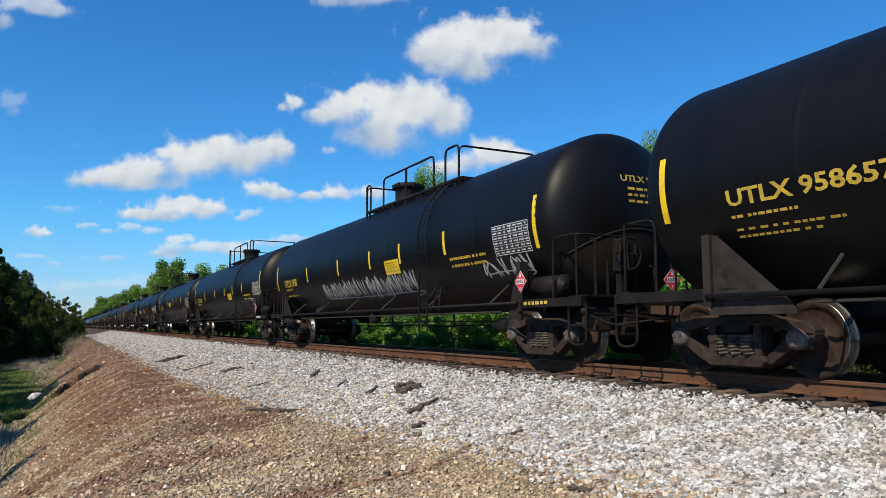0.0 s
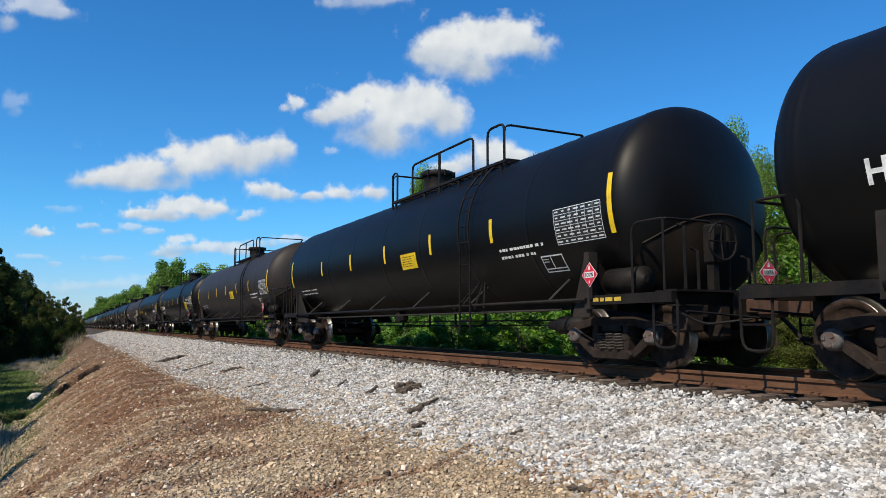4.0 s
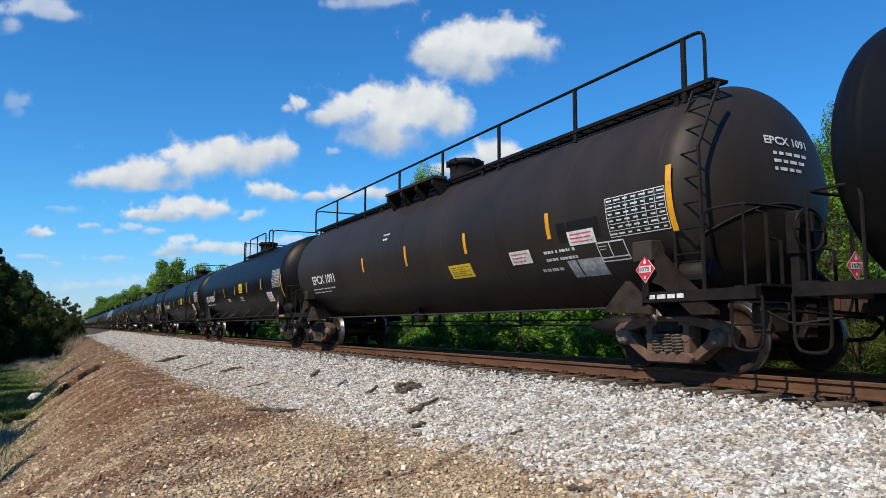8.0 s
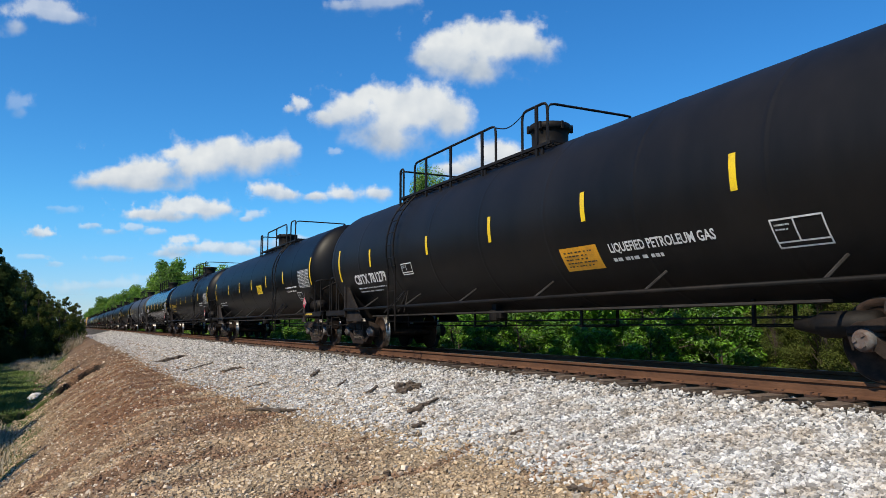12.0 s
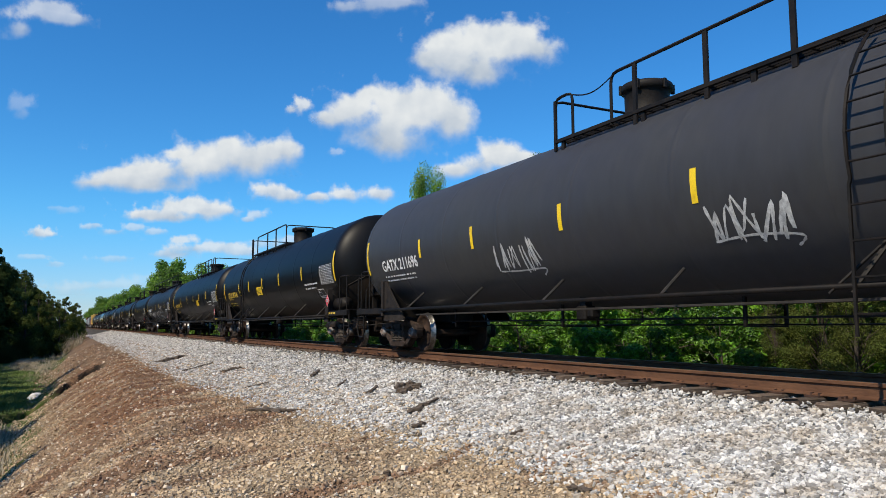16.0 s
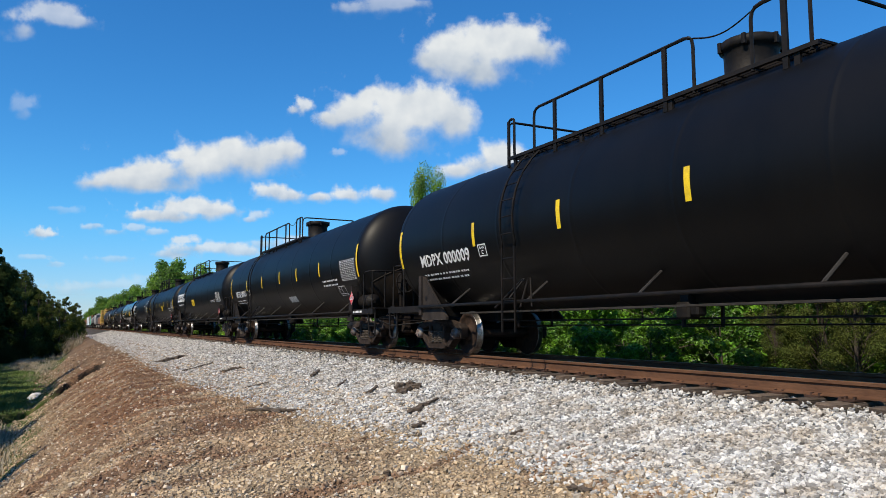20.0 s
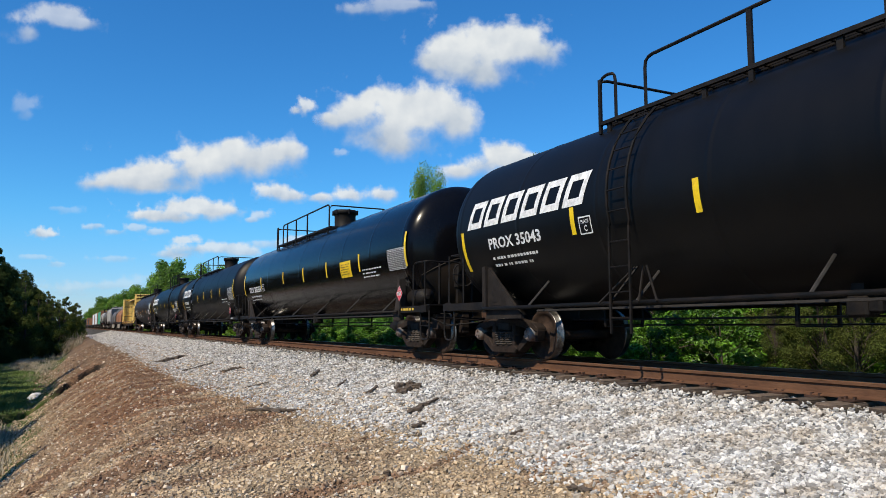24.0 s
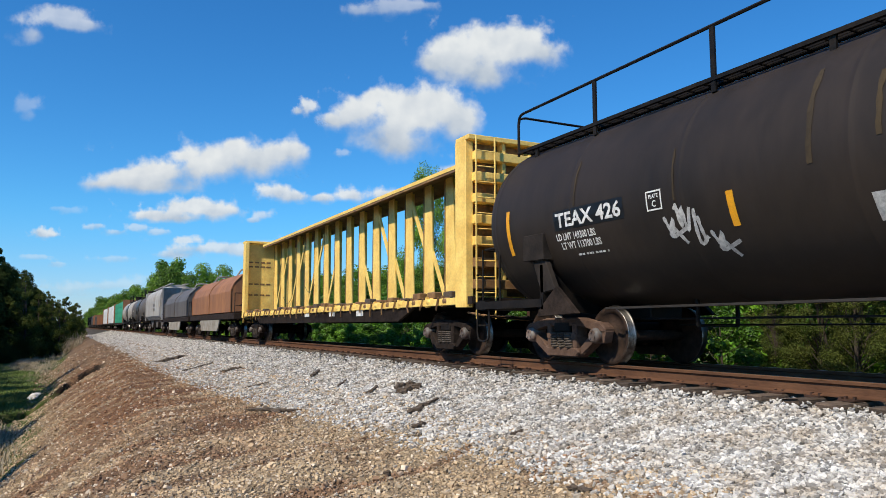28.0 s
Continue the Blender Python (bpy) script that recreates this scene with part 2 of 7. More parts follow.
def prism(bm, outline, lo, hi, axis="x", mi=0, bev=0.0):
    """A plate: a flat outline of two coordinates pulled out along the third."""
    def at(p, a):
        return {"x": (a, p[0], p[1]), "y": (p[0], a, p[1]), "z": (p[0], p[1], a)}[axis]
    a = [bm.verts.new(at(p, lo)) for p in outline]
    b = [bm.verts.new(at(p, hi)) for p in outline]
    n = len(outline)
    fs = [bm.faces.new(a), bm.faces.new(b[::-1])] + [bm.faces.new((a[i], b[i], b[(i + 1) % n], a[(i + 1) % n])) for i in range(n)]
    for f in fs:
        f.material_index = mi
    if bev:
        bmesh.ops.bevel(bm, geom=list({e for f in fs for e in f.edges}), offset=bev, segments=1, affect="EDGES")


def joined(name, verts, faces, material, label, category, kind="stuff", smooth=False):
    me = bpy.data.meshes.new(name)
    me.from_pydata(verts, [], faces)
    me.materials.append(material)
    if smooth:
        me.polygons.foreach_set("use_smooth", [True] * len(me.polygons))
    return tagged(new(name, me), label, category, "", kind)


TRACK_X = 8.5
GAUGE = 0.755        # from the track's middle to the middle of a rail head


# ---- the ground ----
def lerp(a, b, t):
    return a + (b - a) * min(1.0, max(0.0, t))


def gully(x, y):
    """How far along the track the wall of the gully stands, at a distance x from the camera's line."""
    return 40.4 + 0.25 * math.sin(x * 2.7) + 0.12 * math.sin(x * 7.1) - 0.10 * (1.7 - x) - 0.35 * max(0.0, -0.3 - x) ** 1.5


def ground_z(x, y):
    """Ballast bed, dirt shoulder, bank and ditch, woodland floor."""
    d = abs(x - TRACK_X)
    n = noise.noise(Vector((x * 0.35, y * 0.35, 0.0))) * 0.5 + noise.noise(Vector((x * 1.3, y * 1.3, 4.0))) * 0.2
    if d <= 1.45:
        return -0.262
    if x < TRACK_X:
        far = min(1.0, max(0.0, (y - 30) / 170))
        toe = lerp(3.9, 4.4, far)
        crest = lerp(lerp(-0.8, 1.9, y / 17), 4.0, far) + 0.3 * math.sin(y * 0.23) * (1 - far) * min(1.0, max(0.0, y / 15))
        foot = lerp(lerp(-4.6, -1.5, y / 20), 0.6, far)
        z = lerp(-0.262, -1.0, (7.05 - x) / (7.05 - toe))
        if x < toe:
            z = -1.0 - 0.04 * (toe - x) + 0.07 * n
            z += 0.09 * noise.noise(Vector(((0.93 * x + 0.37 * y) * 0.22, (0.93 * y - 0.37 * x) * 1.1, 2.0))) * min(1.0, (toe - x) / 1.5)
            t = (crest - x) / (crest - foot)
            if t > 0:
                z -= lerp(0, 2.1, t) * (0.55 + 0.45 * min(1, t))
                z += 0.12 * noise.noise(Vector((x * 0.5 + y * 0.25, y * 0.10, 9.0))) * min(1, t * 4) * (1 if t < 1 else 0.5)
            # a runoff gully down the bank: a long slope into it, a steep wall on its far side
            cut = gully(x, y)
            if -4.0 < x < 1.85:
                s = cut - y
                k = min(1.0, (1.85 - x) / 0.9, (x + 4.0) / 1.0)
                if s > 0:
                    z -= 0.75 * k * max(0.0, 1 - s / (2.6 + 0.5 * (1.8 - x)))
                elif s > -0.35:
                    z -= 0.75 * k * (1 + s / 0.35)
        return z
    z = lerp(-0.262, -1.1, (d - 1.45) / 2.3)
    if d > 3.75:
        z = lerp(-1.1, -2.6, (d - 3.75) / 6) + 0.12 * n
    return z


def build_ground():
    xs = [-2500, -900, -300, -120, -60, -35, -24, -17, -13, -10]
    x = -8.0
    while x < 16:
        xs.append(x)
        x += 0.09 if -1.9 < x < 2.6 else 0.16 if -5 < x < 7.3 else 0.4
    xs += [17, 19, 22, 27, 35, 50, 80, 150, 400, 1000, 2800]
    ys = [-300, -120, -60, -30, -15, -8, -4, -1.5, 0]
    y = 0.5
    while y < 2900:
        ys.append(y)
        y += 0.12 if 36.5 < y < 42.5 else 0.26 if 17 < y < 47 else max(0.14, y * 0.018)
    ys.append(3200)
    vs = [(a, b, ground_z(a, b)) for b in ys for a in xs]
    w = len(xs)
    fs = [(j * w + i, j * w + i + 1, (j + 1) * w + i + 1, (j + 1) * w + i) for j in range(len(ys) - 1) for i in range(w - 1)]
    return joined("ground", vs, fs, earth(False), "ground of grey ballast darkened for gap shade, eroded brown dirt bank and grassy ditch", "ground", "structure", True)


def earth(loose):
    """Ballast, dirt and grass over the place; loose: the same earth's colours on its scattered gravel."""
    m = bpy.data.materials.new("gravel_of_the_shoulder" if loose else "ballast_dirt_and_grass")
    m.use_nodes = True
    nt = m.node_tree
    b = nt.nodes["Principled BSDF"]
    b.inputs["Roughness"].default_value = 0.95
    b.inputs["Specular IOR Level"].default_value = 0.2
    geo = nt.nodes.new("ShaderNodeTexCoord")
    sep = nt.nodes.new("ShaderNodeSeparateXYZ")
    nt.links.new(geo.outputs["Object"], sep.inputs[0])

    def nz(scale, detail=5, rough=0.6):
        q = nt.nodes.new("ShaderNodeTexNoise")
        q.inputs["Scale"].default_value, q.inputs["Detail"].default_value, q.inputs["Roughness"].default_value = scale, detail, rough
        nt.links.new(geo.outputs["Object"], q.inputs[0])
        return q.outputs[0]

    def rng(src, a, c, lo=0.0, hi=1.0):
        q = nt.nodes.new("ShaderNodeMapRange")
        for i, v in enumerate((a, c, lo, hi)):
            q.inputs[i + 1].default_value = v
        nt.links.new(src, q.inputs[0])
        return q.outputs[0]

    def add(a, c, op="ADD"):
        q = nt.nodes.new("ShaderNodeMath")
        q.operation = op
        for i, v in enumerate((a, c)):
            if isinstance(v, (int, float)):
                q.inputs[i].default_value = v
            else:
                nt.links.new(v, q.inputs[i])
        return q.outputs[0]

    def mixc(fac, a, c):
        q = nt.nodes.new("ShaderNodeMix")
        q.data_type = "RGBA"
        nt.links.new(fac, q.inputs[0])
        for i, v in ((6, a), (7, c)):
            if isinstance(v, tuple):
                q.inputs[i].default_value = (*v, 1)
            else:
                nt.links.new(v, q.inputs[i])
        return q.outputs[2]

    def pebbles(scale, lo, hi):
        q = nt.nodes.new("ShaderNodeTexVoronoi")
        q.inputs["Scale"].default_value = scale
        nt.links.new(geo.outputs["Object"], q.inputs[0])
        sp = nt.nodes.new("ShaderNodeSeparateColor")
        nt.links.new(q.outputs["Color"], sp.inputs[0])
        return rng(sp.outputs[0], 0, 1, lo, hi), q.outputs["Distance"]

    big, mid, fine = nz(0.55), nz(2.6), nz(16, 6)
    stone_v, stone_d = pebbles(22, 0.4, 1.25)
    grit_v, grit_d = pebbles(38, 0.55, 1.35)
    # runoff has drawn the soil out into streaks down the bank; the bank is redder, the shoulder sandier
    mp = nt.nodes.new("ShaderNodeMapping")
    mp.vector_type = "TEXTURE"
    mp.inputs["Rotation"].default_value, mp.inputs["Scale"].default_value = (0, 0, radians(22)), (3.0, 0.62, 1.0)
    nt.links.new(geo.outputs["Object"], mp.inputs[0])
    rill = nt.nodes.new("ShaderNodeTexNoise")
    rill.inputs["Scale"].default_value, rill.inputs["Detail"].default_value, rill.inputs["Roughness"].default_value = 1.0, 6, 0.6
    nt.links.new(mp.outputs[0], rill.inputs[0])
    yy = add(sep.outputs[1], add(add(big, -0.5), 9.0, "MULTIPLY"))
    xx = add(sep.outputs[0], add(add(mid, -0.5), 1.6, "MULTIPLY"))
    red = add(add(rng(yy, 8.5, 18.0), rng(xx, -1.0, 0.7), "MULTIPLY"), rng(xx, 3.9, 2.7), "MULTIPLY")
    red = add(red, rng(add(rill.outputs[0], big, "ADD"), 1.12, 1.30, 0, 0.8), "MAXIMUM")
    dirt = mixc(red, (0.32, 0.243, 0.157), (0.205, 0.112, 0.061))
    dirt = mixc(rng(rill.outputs[0], 0.51, 0.60, 0, 0.75), dirt, (0.355, 0.275, 0.18))
    dirt = mixc(rng(rill.outputs[0], 0.48, 0.39, 0, 0.75), dirt, (0.155, 0.082, 0.048))
    dirt = mixc(rng(big, 0.47, 0.36, 0, 0.5), dirt, (0.17, 0.105, 0.066))
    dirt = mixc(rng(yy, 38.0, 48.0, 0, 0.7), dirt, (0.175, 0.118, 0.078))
    # a dark band of soil colour along the gully's wall
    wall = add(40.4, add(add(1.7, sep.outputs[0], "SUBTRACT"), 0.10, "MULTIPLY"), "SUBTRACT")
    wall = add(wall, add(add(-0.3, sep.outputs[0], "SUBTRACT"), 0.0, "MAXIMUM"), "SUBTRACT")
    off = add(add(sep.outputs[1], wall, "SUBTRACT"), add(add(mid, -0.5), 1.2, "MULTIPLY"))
    wall_dark = add(add(rng(off, -1.3, -0.5), rng(off, 0.60, 0.40), "MULTIPLY"), add(rng(sep.outputs[0], 1.9, 1.4), rng(sep.outputs[0], -3.0, -1.5), "MULTIPLY"), "MULTIPLY")
    dirt = mixc(wall_dark, dirt, (0.026, 0.018, 0.013))
    # ballast sheet kept near black: the shade between loose stones put into its colour
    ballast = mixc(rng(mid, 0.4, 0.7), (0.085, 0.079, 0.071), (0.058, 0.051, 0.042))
    grassy = mixc(rng(mid, 0.46, 0.66), (0.050, 0.082, 0.014), (0.125, 0.115, 0.05))
    hv = nt.nodes.new("ShaderNodeHueSaturation")
    nt.links.new(dirt, hv.inputs["Color"]), nt.links.new(add(grit_v, rng(fine, 0.3, 0.7, 0.75, 1.15), "MULTIPLY"), hv.inputs["Value"])
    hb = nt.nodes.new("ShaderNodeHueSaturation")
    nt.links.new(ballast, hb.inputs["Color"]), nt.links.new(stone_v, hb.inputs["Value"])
    xs_ = add(sep.outputs[0], add(add(big, -0.5), 1.6, "MULTIPLY"))
    xs_ = add(xs_, add(add(mid, -0.5), 0.9, "MULTIPLY"))
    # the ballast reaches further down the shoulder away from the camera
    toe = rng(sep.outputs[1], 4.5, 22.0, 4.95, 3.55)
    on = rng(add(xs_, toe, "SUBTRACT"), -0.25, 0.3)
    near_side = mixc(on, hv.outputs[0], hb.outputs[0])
    low = rng(add(sep.outputs[2], add(add(mid, -0.5), 0.9, "MULTIPLY")), -2.45, -2.85)
    col = mixc(low, near_side, grassy)
    right = rng(xs_, 12.4, 13.0)
    col = mixc(right, col, grassy)
    if loose:
        lot = nt.nodes.new("ShaderNodeNewGeometry").outputs["Random Per Island"]
        one = nt.nodes.new("ShaderNodeHueSaturation")
        pale = mixc(rng(lot, 0.82, 0.97), dirt, (0.42, 0.36, 0.285))
        nt.links.new(pale, one.inputs["Color"])
        nt.links.new(add(rng(add(add(lot, 7.31, "MULTIPLY"), 1.0, "MODULO"), 0, 1, 0.75, 1.75), rng(fine, 0.3, 0.7, 0.98, 1.3), "MULTIPLY"), one.inputs["Value"])
        nt.links.new(one.outputs[0], b.inputs["Base Color"])
        return m
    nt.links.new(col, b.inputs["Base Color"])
    bp = nt.nodes.new("ShaderNodeBump")
    bp.inputs["Strength"].default_value, bp.inputs["Distance"].default_value = 0.9, 0.03
    nt.links.new(add(grit_d, add(fine, stone_d), "ADD"), bp.inputs["Height"])
    nt.links.new(bp.outputs[0], b.inputs["Normal"])
    return m


build_ground()


# ---- the track ----
RAIL = [(-0.076, -0.185), (-0.076, -0.172), (-0.012, -0.150), (-0.009, -0.055), (-0.036, -0.042), (-0.038, -0.010), (-0.028, 0.0),
        (0.028, 0.0), (0.038, -0.010), (0.036, -0.042), (0.009, -0.055), (0.012, -0.150), (0.076, -0.172), (0.076, -0.185)]


def build_track():
    track = thing("railway_track", "straight railway track of rusty rails on wooden ties", "railway track", kind="structure")
    for side in (-1, 1):
        bm = bmesh.new()
        lo, hi = -60.0, 1150.0
        a = [bm.verts.new((TRACK_X + side * GAUGE + p[0], lo, p[1])) for p in RAIL]
        b = [bm.verts.new((TRACK_X + side * GAUGE + p[0], hi, p[1])) for p in RAIL]
        n = len(RAIL)
        for i in range(n):
            f = bm.faces.new((a[i], a[(i + 1) % n], b[(i + 1) % n], b[i]))
            f.material_index = 1 if i == 6 else 0
        part("rail", bm, [M["rail_side"], M["steel"]], track, "rusty steel rail with a polished running surface")
    rnd = random.Random(3)
    meshes = []
    for k in range(5):
        bm = bmesh.new()
        box(bm, -1.3, 1.3, -0.115, 0.115, -0.17, 0.0, bev=0.012)
        for v in bm.verts:
            v.co += 0.012 * Vector((rnd.uniform(-1, 1) * 2, rnd.uniform(-1, 1), rnd.uniform(-1, 0.4)))
        me = bpy.data.meshes.new("tie")
        bm.to_mesh(me)
        bm.free()
        me.materials.append(M["tie"])
        meshes.append(me)
    bm = bmesh.new()
    box(bm, -0.18, 0.18, -0.095, 0.095, 0.0, 0.018)
    for sx, sy in ((-0.1, 0.05), (-0.1, -0.05), (0.1, 0.05), (0.1, -0.05)):
        box(bm, sx - 0.02, sx + 0.02, sy - 0.012, sy + 0.012, 0.018, 0.05)
    box(bm, -0.09, 0.09, 0.11, 0.15, 0.0, 0.035)
    plate = bpy.data.meshes.new("tie_plate")
    bm.to_mesh(plate)
    bm.free()
    plate.materials.append(M["rust"])
    y = 1.0
    while y < 70:
        tie = share("tie", meshes[rnd.randrange(5)], track, pose(TRACK_X + rnd.uniform(-0.07, 0.07), y, -0.203, 0, 0, rnd.uniform(-1.5, 1.5)))
        for side in (-1, 1):
            share("tie_plate", plate, tie, pose(side * GAUGE, 0, 0.0))
        y += 0.53 + rnd.uniform(-0.05, 0.05)
    bm = bmesh.new()
    while y < 420:
        box(bm, TRACK_X - 1.3, TRACK_X + 1.3, y - 0.115, y + 0.115, -0.37, -0.205)
        y += 0.53
    far = part("far_ties", bm, M["tie"], track, "distant wooden ties")
    far["kind"] = "stuff"


build_track()


# ---- railway cars ----
WHEEL_R = 0.457
DIST = 0.889          # half the wheelbase of a truck


def truck_meshes(cast):
    """Meshes of one freight truck, shared by all the cars; x across the track, y along it, z up from the rail."""
    out = {}
    bm = bmesh.new()                                   # side frame, seen from outside; lies in the y-z plane
    chord = [(-1.10, 0.50), (-1.11, 0.58), (-1.00, 0.655), (-0.74, 0.66), (-0.46, 0.745), (0.46, 0.745), (0.74, 0.66), (1.00, 0.655), (1.11, 0.58), (1.10, 0.50),
             (0.76, 0.54), (0.46, 0.635), (-0.46, 0.635), (-0.76, 0.54)]
    tension = [(0.99, 0.50), (0.80, 0.52), (0.72, 0.45), (0.46, 0.265), (0.40, 0.12), (0.53, 0.145), (0.74, 0.30), (0.92, 0.41)]
    # compression chord, tension legs, columns, spring seat and pedestals: open windows between them
    prism(bm, chord, -0.105, 0.105, "x", bev=0.022)
    for k in (-1, 1):
        prism(bm, [(k * p[0], p[1]) for p in tension][::k], -0.095, 0.095, "x", bev=0.022)
        prism(bm, [(k * 0.30, 0.20), (k * 0.40, 0.22), (k * 0.41, 0.66), (k * 0.29, 0.66)][::k], -0.125, 0.125, "x", bev=0.018)
        prism(bm, [(k * 1.11, 0.53), (k * 1.055, 0.34), (k * 1.02, 0.34), (k * 1.02, 0.55)][::k], -0.085, 0.085, "x", bev=0.010)
        box(bm, -0.10, 0.10, min(k * 0.79, k * 1.0), max(k * 0.79, k * 1.0), 0.575, 0.665, bev=0.02)
        lathe(bm, [(-0.13, 0.05), (-0.13, 0.065), (0.13, 0.065), (0.13, 0.05)], "x", 10, 0, (0, k * 0.345, 0.45))
    prism(bm, [(-0.50, 0.19), (-0.40, 0.10), (0.40, 0.10), (0.50, 0.19), (0.40, 0.255), (-0.40, 0.255)], -0.135, 0.135, "x", bev=0.02)
    out["side_frame"] = bm
    bm = bmesh.new()                                   # spring nest between spring seat and bolster end
    for y in (-0.22, 0.0, 0.22):
        pts = [(0.085 + 0.082 * math.cos(a), y * 0.87 + 0.082 * math.sin(a), 0.265 + 0.235 * a / (2 * math.pi * 5.5)) for a in [2 * math.pi * 5.5 * i / 55 for i in range(56)]]
        tube(bm, pts, 0.019, 5)
    out["springs"] = bm
    bm = bmesh.new()                                   # bolster with its ends, brake beams and rods
    box(bm, -1.12, 1.12, -0.22, 0.22, 0.50, 0.68, bev=0.03)
    box(bm, -0.35, 0.35, -0.20, 0.20, 0.66, 0.76, bev=0.03)
    for y in (-0.42, 0.42):
        tube(bm, [(-0.75, y, 0.36), (0.75, y, 0.36)], 0.045, 6)
        for x in (-0.75, 0.75):
            box(bm, x - 0.05, x + 0.05, y - 0.03, y + 0.03, 0.28, 0.48)
    tube(bm, [(0.1, -0.5, 0.3), (0.1, 0.5, 0.3)], 0.025, 6)
    out["bolster"] = bm
    bm = bmesh.new()                                   # wheelset: axle, two wheels with flanges, bearing ends
    tube(bm, [(-1.0, 0, 0), (1.0, 0, 0)], 0.085, 10)
    for s in (-1, 1):
        prof = [(0.685, 0.09, 0), (0.685, 0.16, 0), (0.70, 0.30, 0), (0.685, 0.38, 0), (0.685, 0.470, 1), (0.700, 0.484, 1), (0.716, 0.475, 1), (0.728, 0.459, 1),
                (0.815, 0.454, 1), (0.825, 0.444, 0), (0.825, 0.385, 0), (0.79, 0.36, 0), (0.765, 0.25, 0), (0.80, 0.15, 0), (0.83, 0.13, 0), (0.83, 0.09, 0)]
        lathe(bm, [(s * p[0], p[1], p[2]) for p in prof], "x", 32)
        lathe(bm, [(s * 0.88, 0.125), (s * 1.12, 0.125), (s * 1.15, 0.115), (s * 1.16, 0.10), (s * 1.18, 0.085)], "x", 18, 2)
        for k in range(3):
            a = 2 * math.pi * k / 3 + 0.4
            box(bm, s * 1.17, s * 1.195, 0.06 * math.cos(a) - 0.02, 0.06 * math.cos(a) + 0.02, 0.06 * math.sin(a) - 0.02, 0.06 * math.sin(a) + 0.02, 2)
    out["wheelset"] = bm
    mats = {"side_frame": [M[cast]], "springs": [M["spring"]], "bolster": [M["iron"]], "wheelset": [M["wheel"], M["tread"], M["bearing"]]}
    made = {}
    for k, bm in out.items():
        bmesh.ops.recalc_face_normals(bm, faces=bm.faces)
        me = bpy.data.meshes.new(k)
        bm.to_mesh(me)
        bm.free()
        for x in mats[k]:
            me.materials.append(x)
        made[k] = me
    return made


TRUCKS = {"plain": truck_meshes("truck"), "rusty": truck_meshes("truck_rust")}
WHEELS = []


def add_truck(car, y, kind="plain"):
    TRUCK = TRUCKS[kind]
    t = share("truck", TRUCK["bolster"], car, pose(0, y, 0), "cast steel freight truck, " + ("brown with dust" if kind == "plain" else "reddish with rust"))
    for s in (-1, 1):
        share("side_frame", TRUCK["side_frame"], t, pose(s * 1.0, 0, 0, 0, 0, 0))
        share("spring", TRUCK["springs"], t, pose(s * 1.0, 0, 0, 0, 0, 180 if s < 0 else 0))
        w = share("wheelset", TRUCK["wheelset"], t, pose(0, s * DIST, WHEEL_R))
        WHEELS.append((w, s * DIST))
    return t


R_TANK, Z_TANK = 1.555, 2.467
HEAD = 0.66


# Writing and tape on a tank. u runs along the car towards its leading end, w up around the shell from its widest line.
class Wrap:
    def __init__(self, r=R_TANK, zc=Z_TANK, off=0.007):
        self.r, self.zc, self.off = r, zc, off
        self.ahead = 0.95 * (r - 1.52)

    def at(self, u, w):
        a = (w - 0.02) / self.r
        q = self.r + self.off
        return (-q * math.cos(a), -u - self.ahead, self.zc + q * math.sin(a))

    def rect(self, bm, u, w, du, dw, mi=0, lean=0.0):
        n = max(1, int(dw / 0.16 + 0.99))
        rows = []
        for i in range(n + 1):
            ww = w - dw / 2 + dw * i / n
            k = lean * (ww - w)
            rows.append((bm.verts.new(self.at(u - du / 2 + k, ww)), bm.verts.new(self.at(u + du / 2 + k, ww))))
        for a, b in zip(rows, rows[1:]):
            bm.faces.new((a[0], a[1], b[1], b[0])).material_index = mi

    def ribbon(self, bm, pts, width):
        """A sprayed line."""
        last = None
        for i, (u, w) in enumerate(pts):
            a, b = pts[max(0, i - 1)], pts[min(len(pts) - 1, i + 1)]
            d = Vector((b[0] - a[0], b[1] - a[1]))
            d = d.normalized() if d.length > 1e-6 else Vector((1, 0))
            n = Vector((-d.y, d.x)) * width / 2 * (0.7 + 0.5 * math.sin(i * 1.7) ** 2)
            now = (bm.verts.new(self.at(u + n.x, w + n.y)), bm.verts.new(self.at(u - n.x, w - n.y)))
            if last:
                bm.faces.new((last[0], last[1], now[1], now[0]))
            last = now


def text_shape(words):
    """Flat letters of the built-in font: points with width and height scaled to 1, and faces."""
    cu = bpy.data.curves.new("letters", "FONT")
    cu.body, cu.resolution_u, cu.offset = words, 2, 0.026
    ob = bpy.data.objects.new("letters", cu)
    scene.collection.objects.link(ob)
    me = ob.evaluated_get(bpy.context.evaluated_depsgraph_get()).to_mesh()
    pts = [v.co.copy() for v in me.vertices]
    faces = [tuple(p.vertices) for p in me.polygons]
    ob.evaluated_get(bpy.context.evaluated_depsgraph_get()).to_mesh_clear()
    bpy.data.objects.remove(ob)
    bpy.data.curves.remove(cu)
    x0, x1 = min(p.x for p in pts), max(p.x for p in pts)
    y0, y1 = min(p.y for p in pts), max(p.y for p in pts)
    return [((p.x - x0) / (x1 - x0) - 0.5, (p.y - y0) / (y1 - y0) - 0.5) for p in pts], faces


TEXTS = {}


def letters(bm, words, place, du, dw):
    if words not in TEXTS:
        TEXTS[words] = text_shape(words)
    pts, faces = TEXTS[words]
    vs = [bm.verts.new(place(p[0] * du, p[1] * dw)) for p in pts]
    for f in faces:
        try:
            bm.faces.new([vs[i] for i in f])
        except ValueError:
            pass


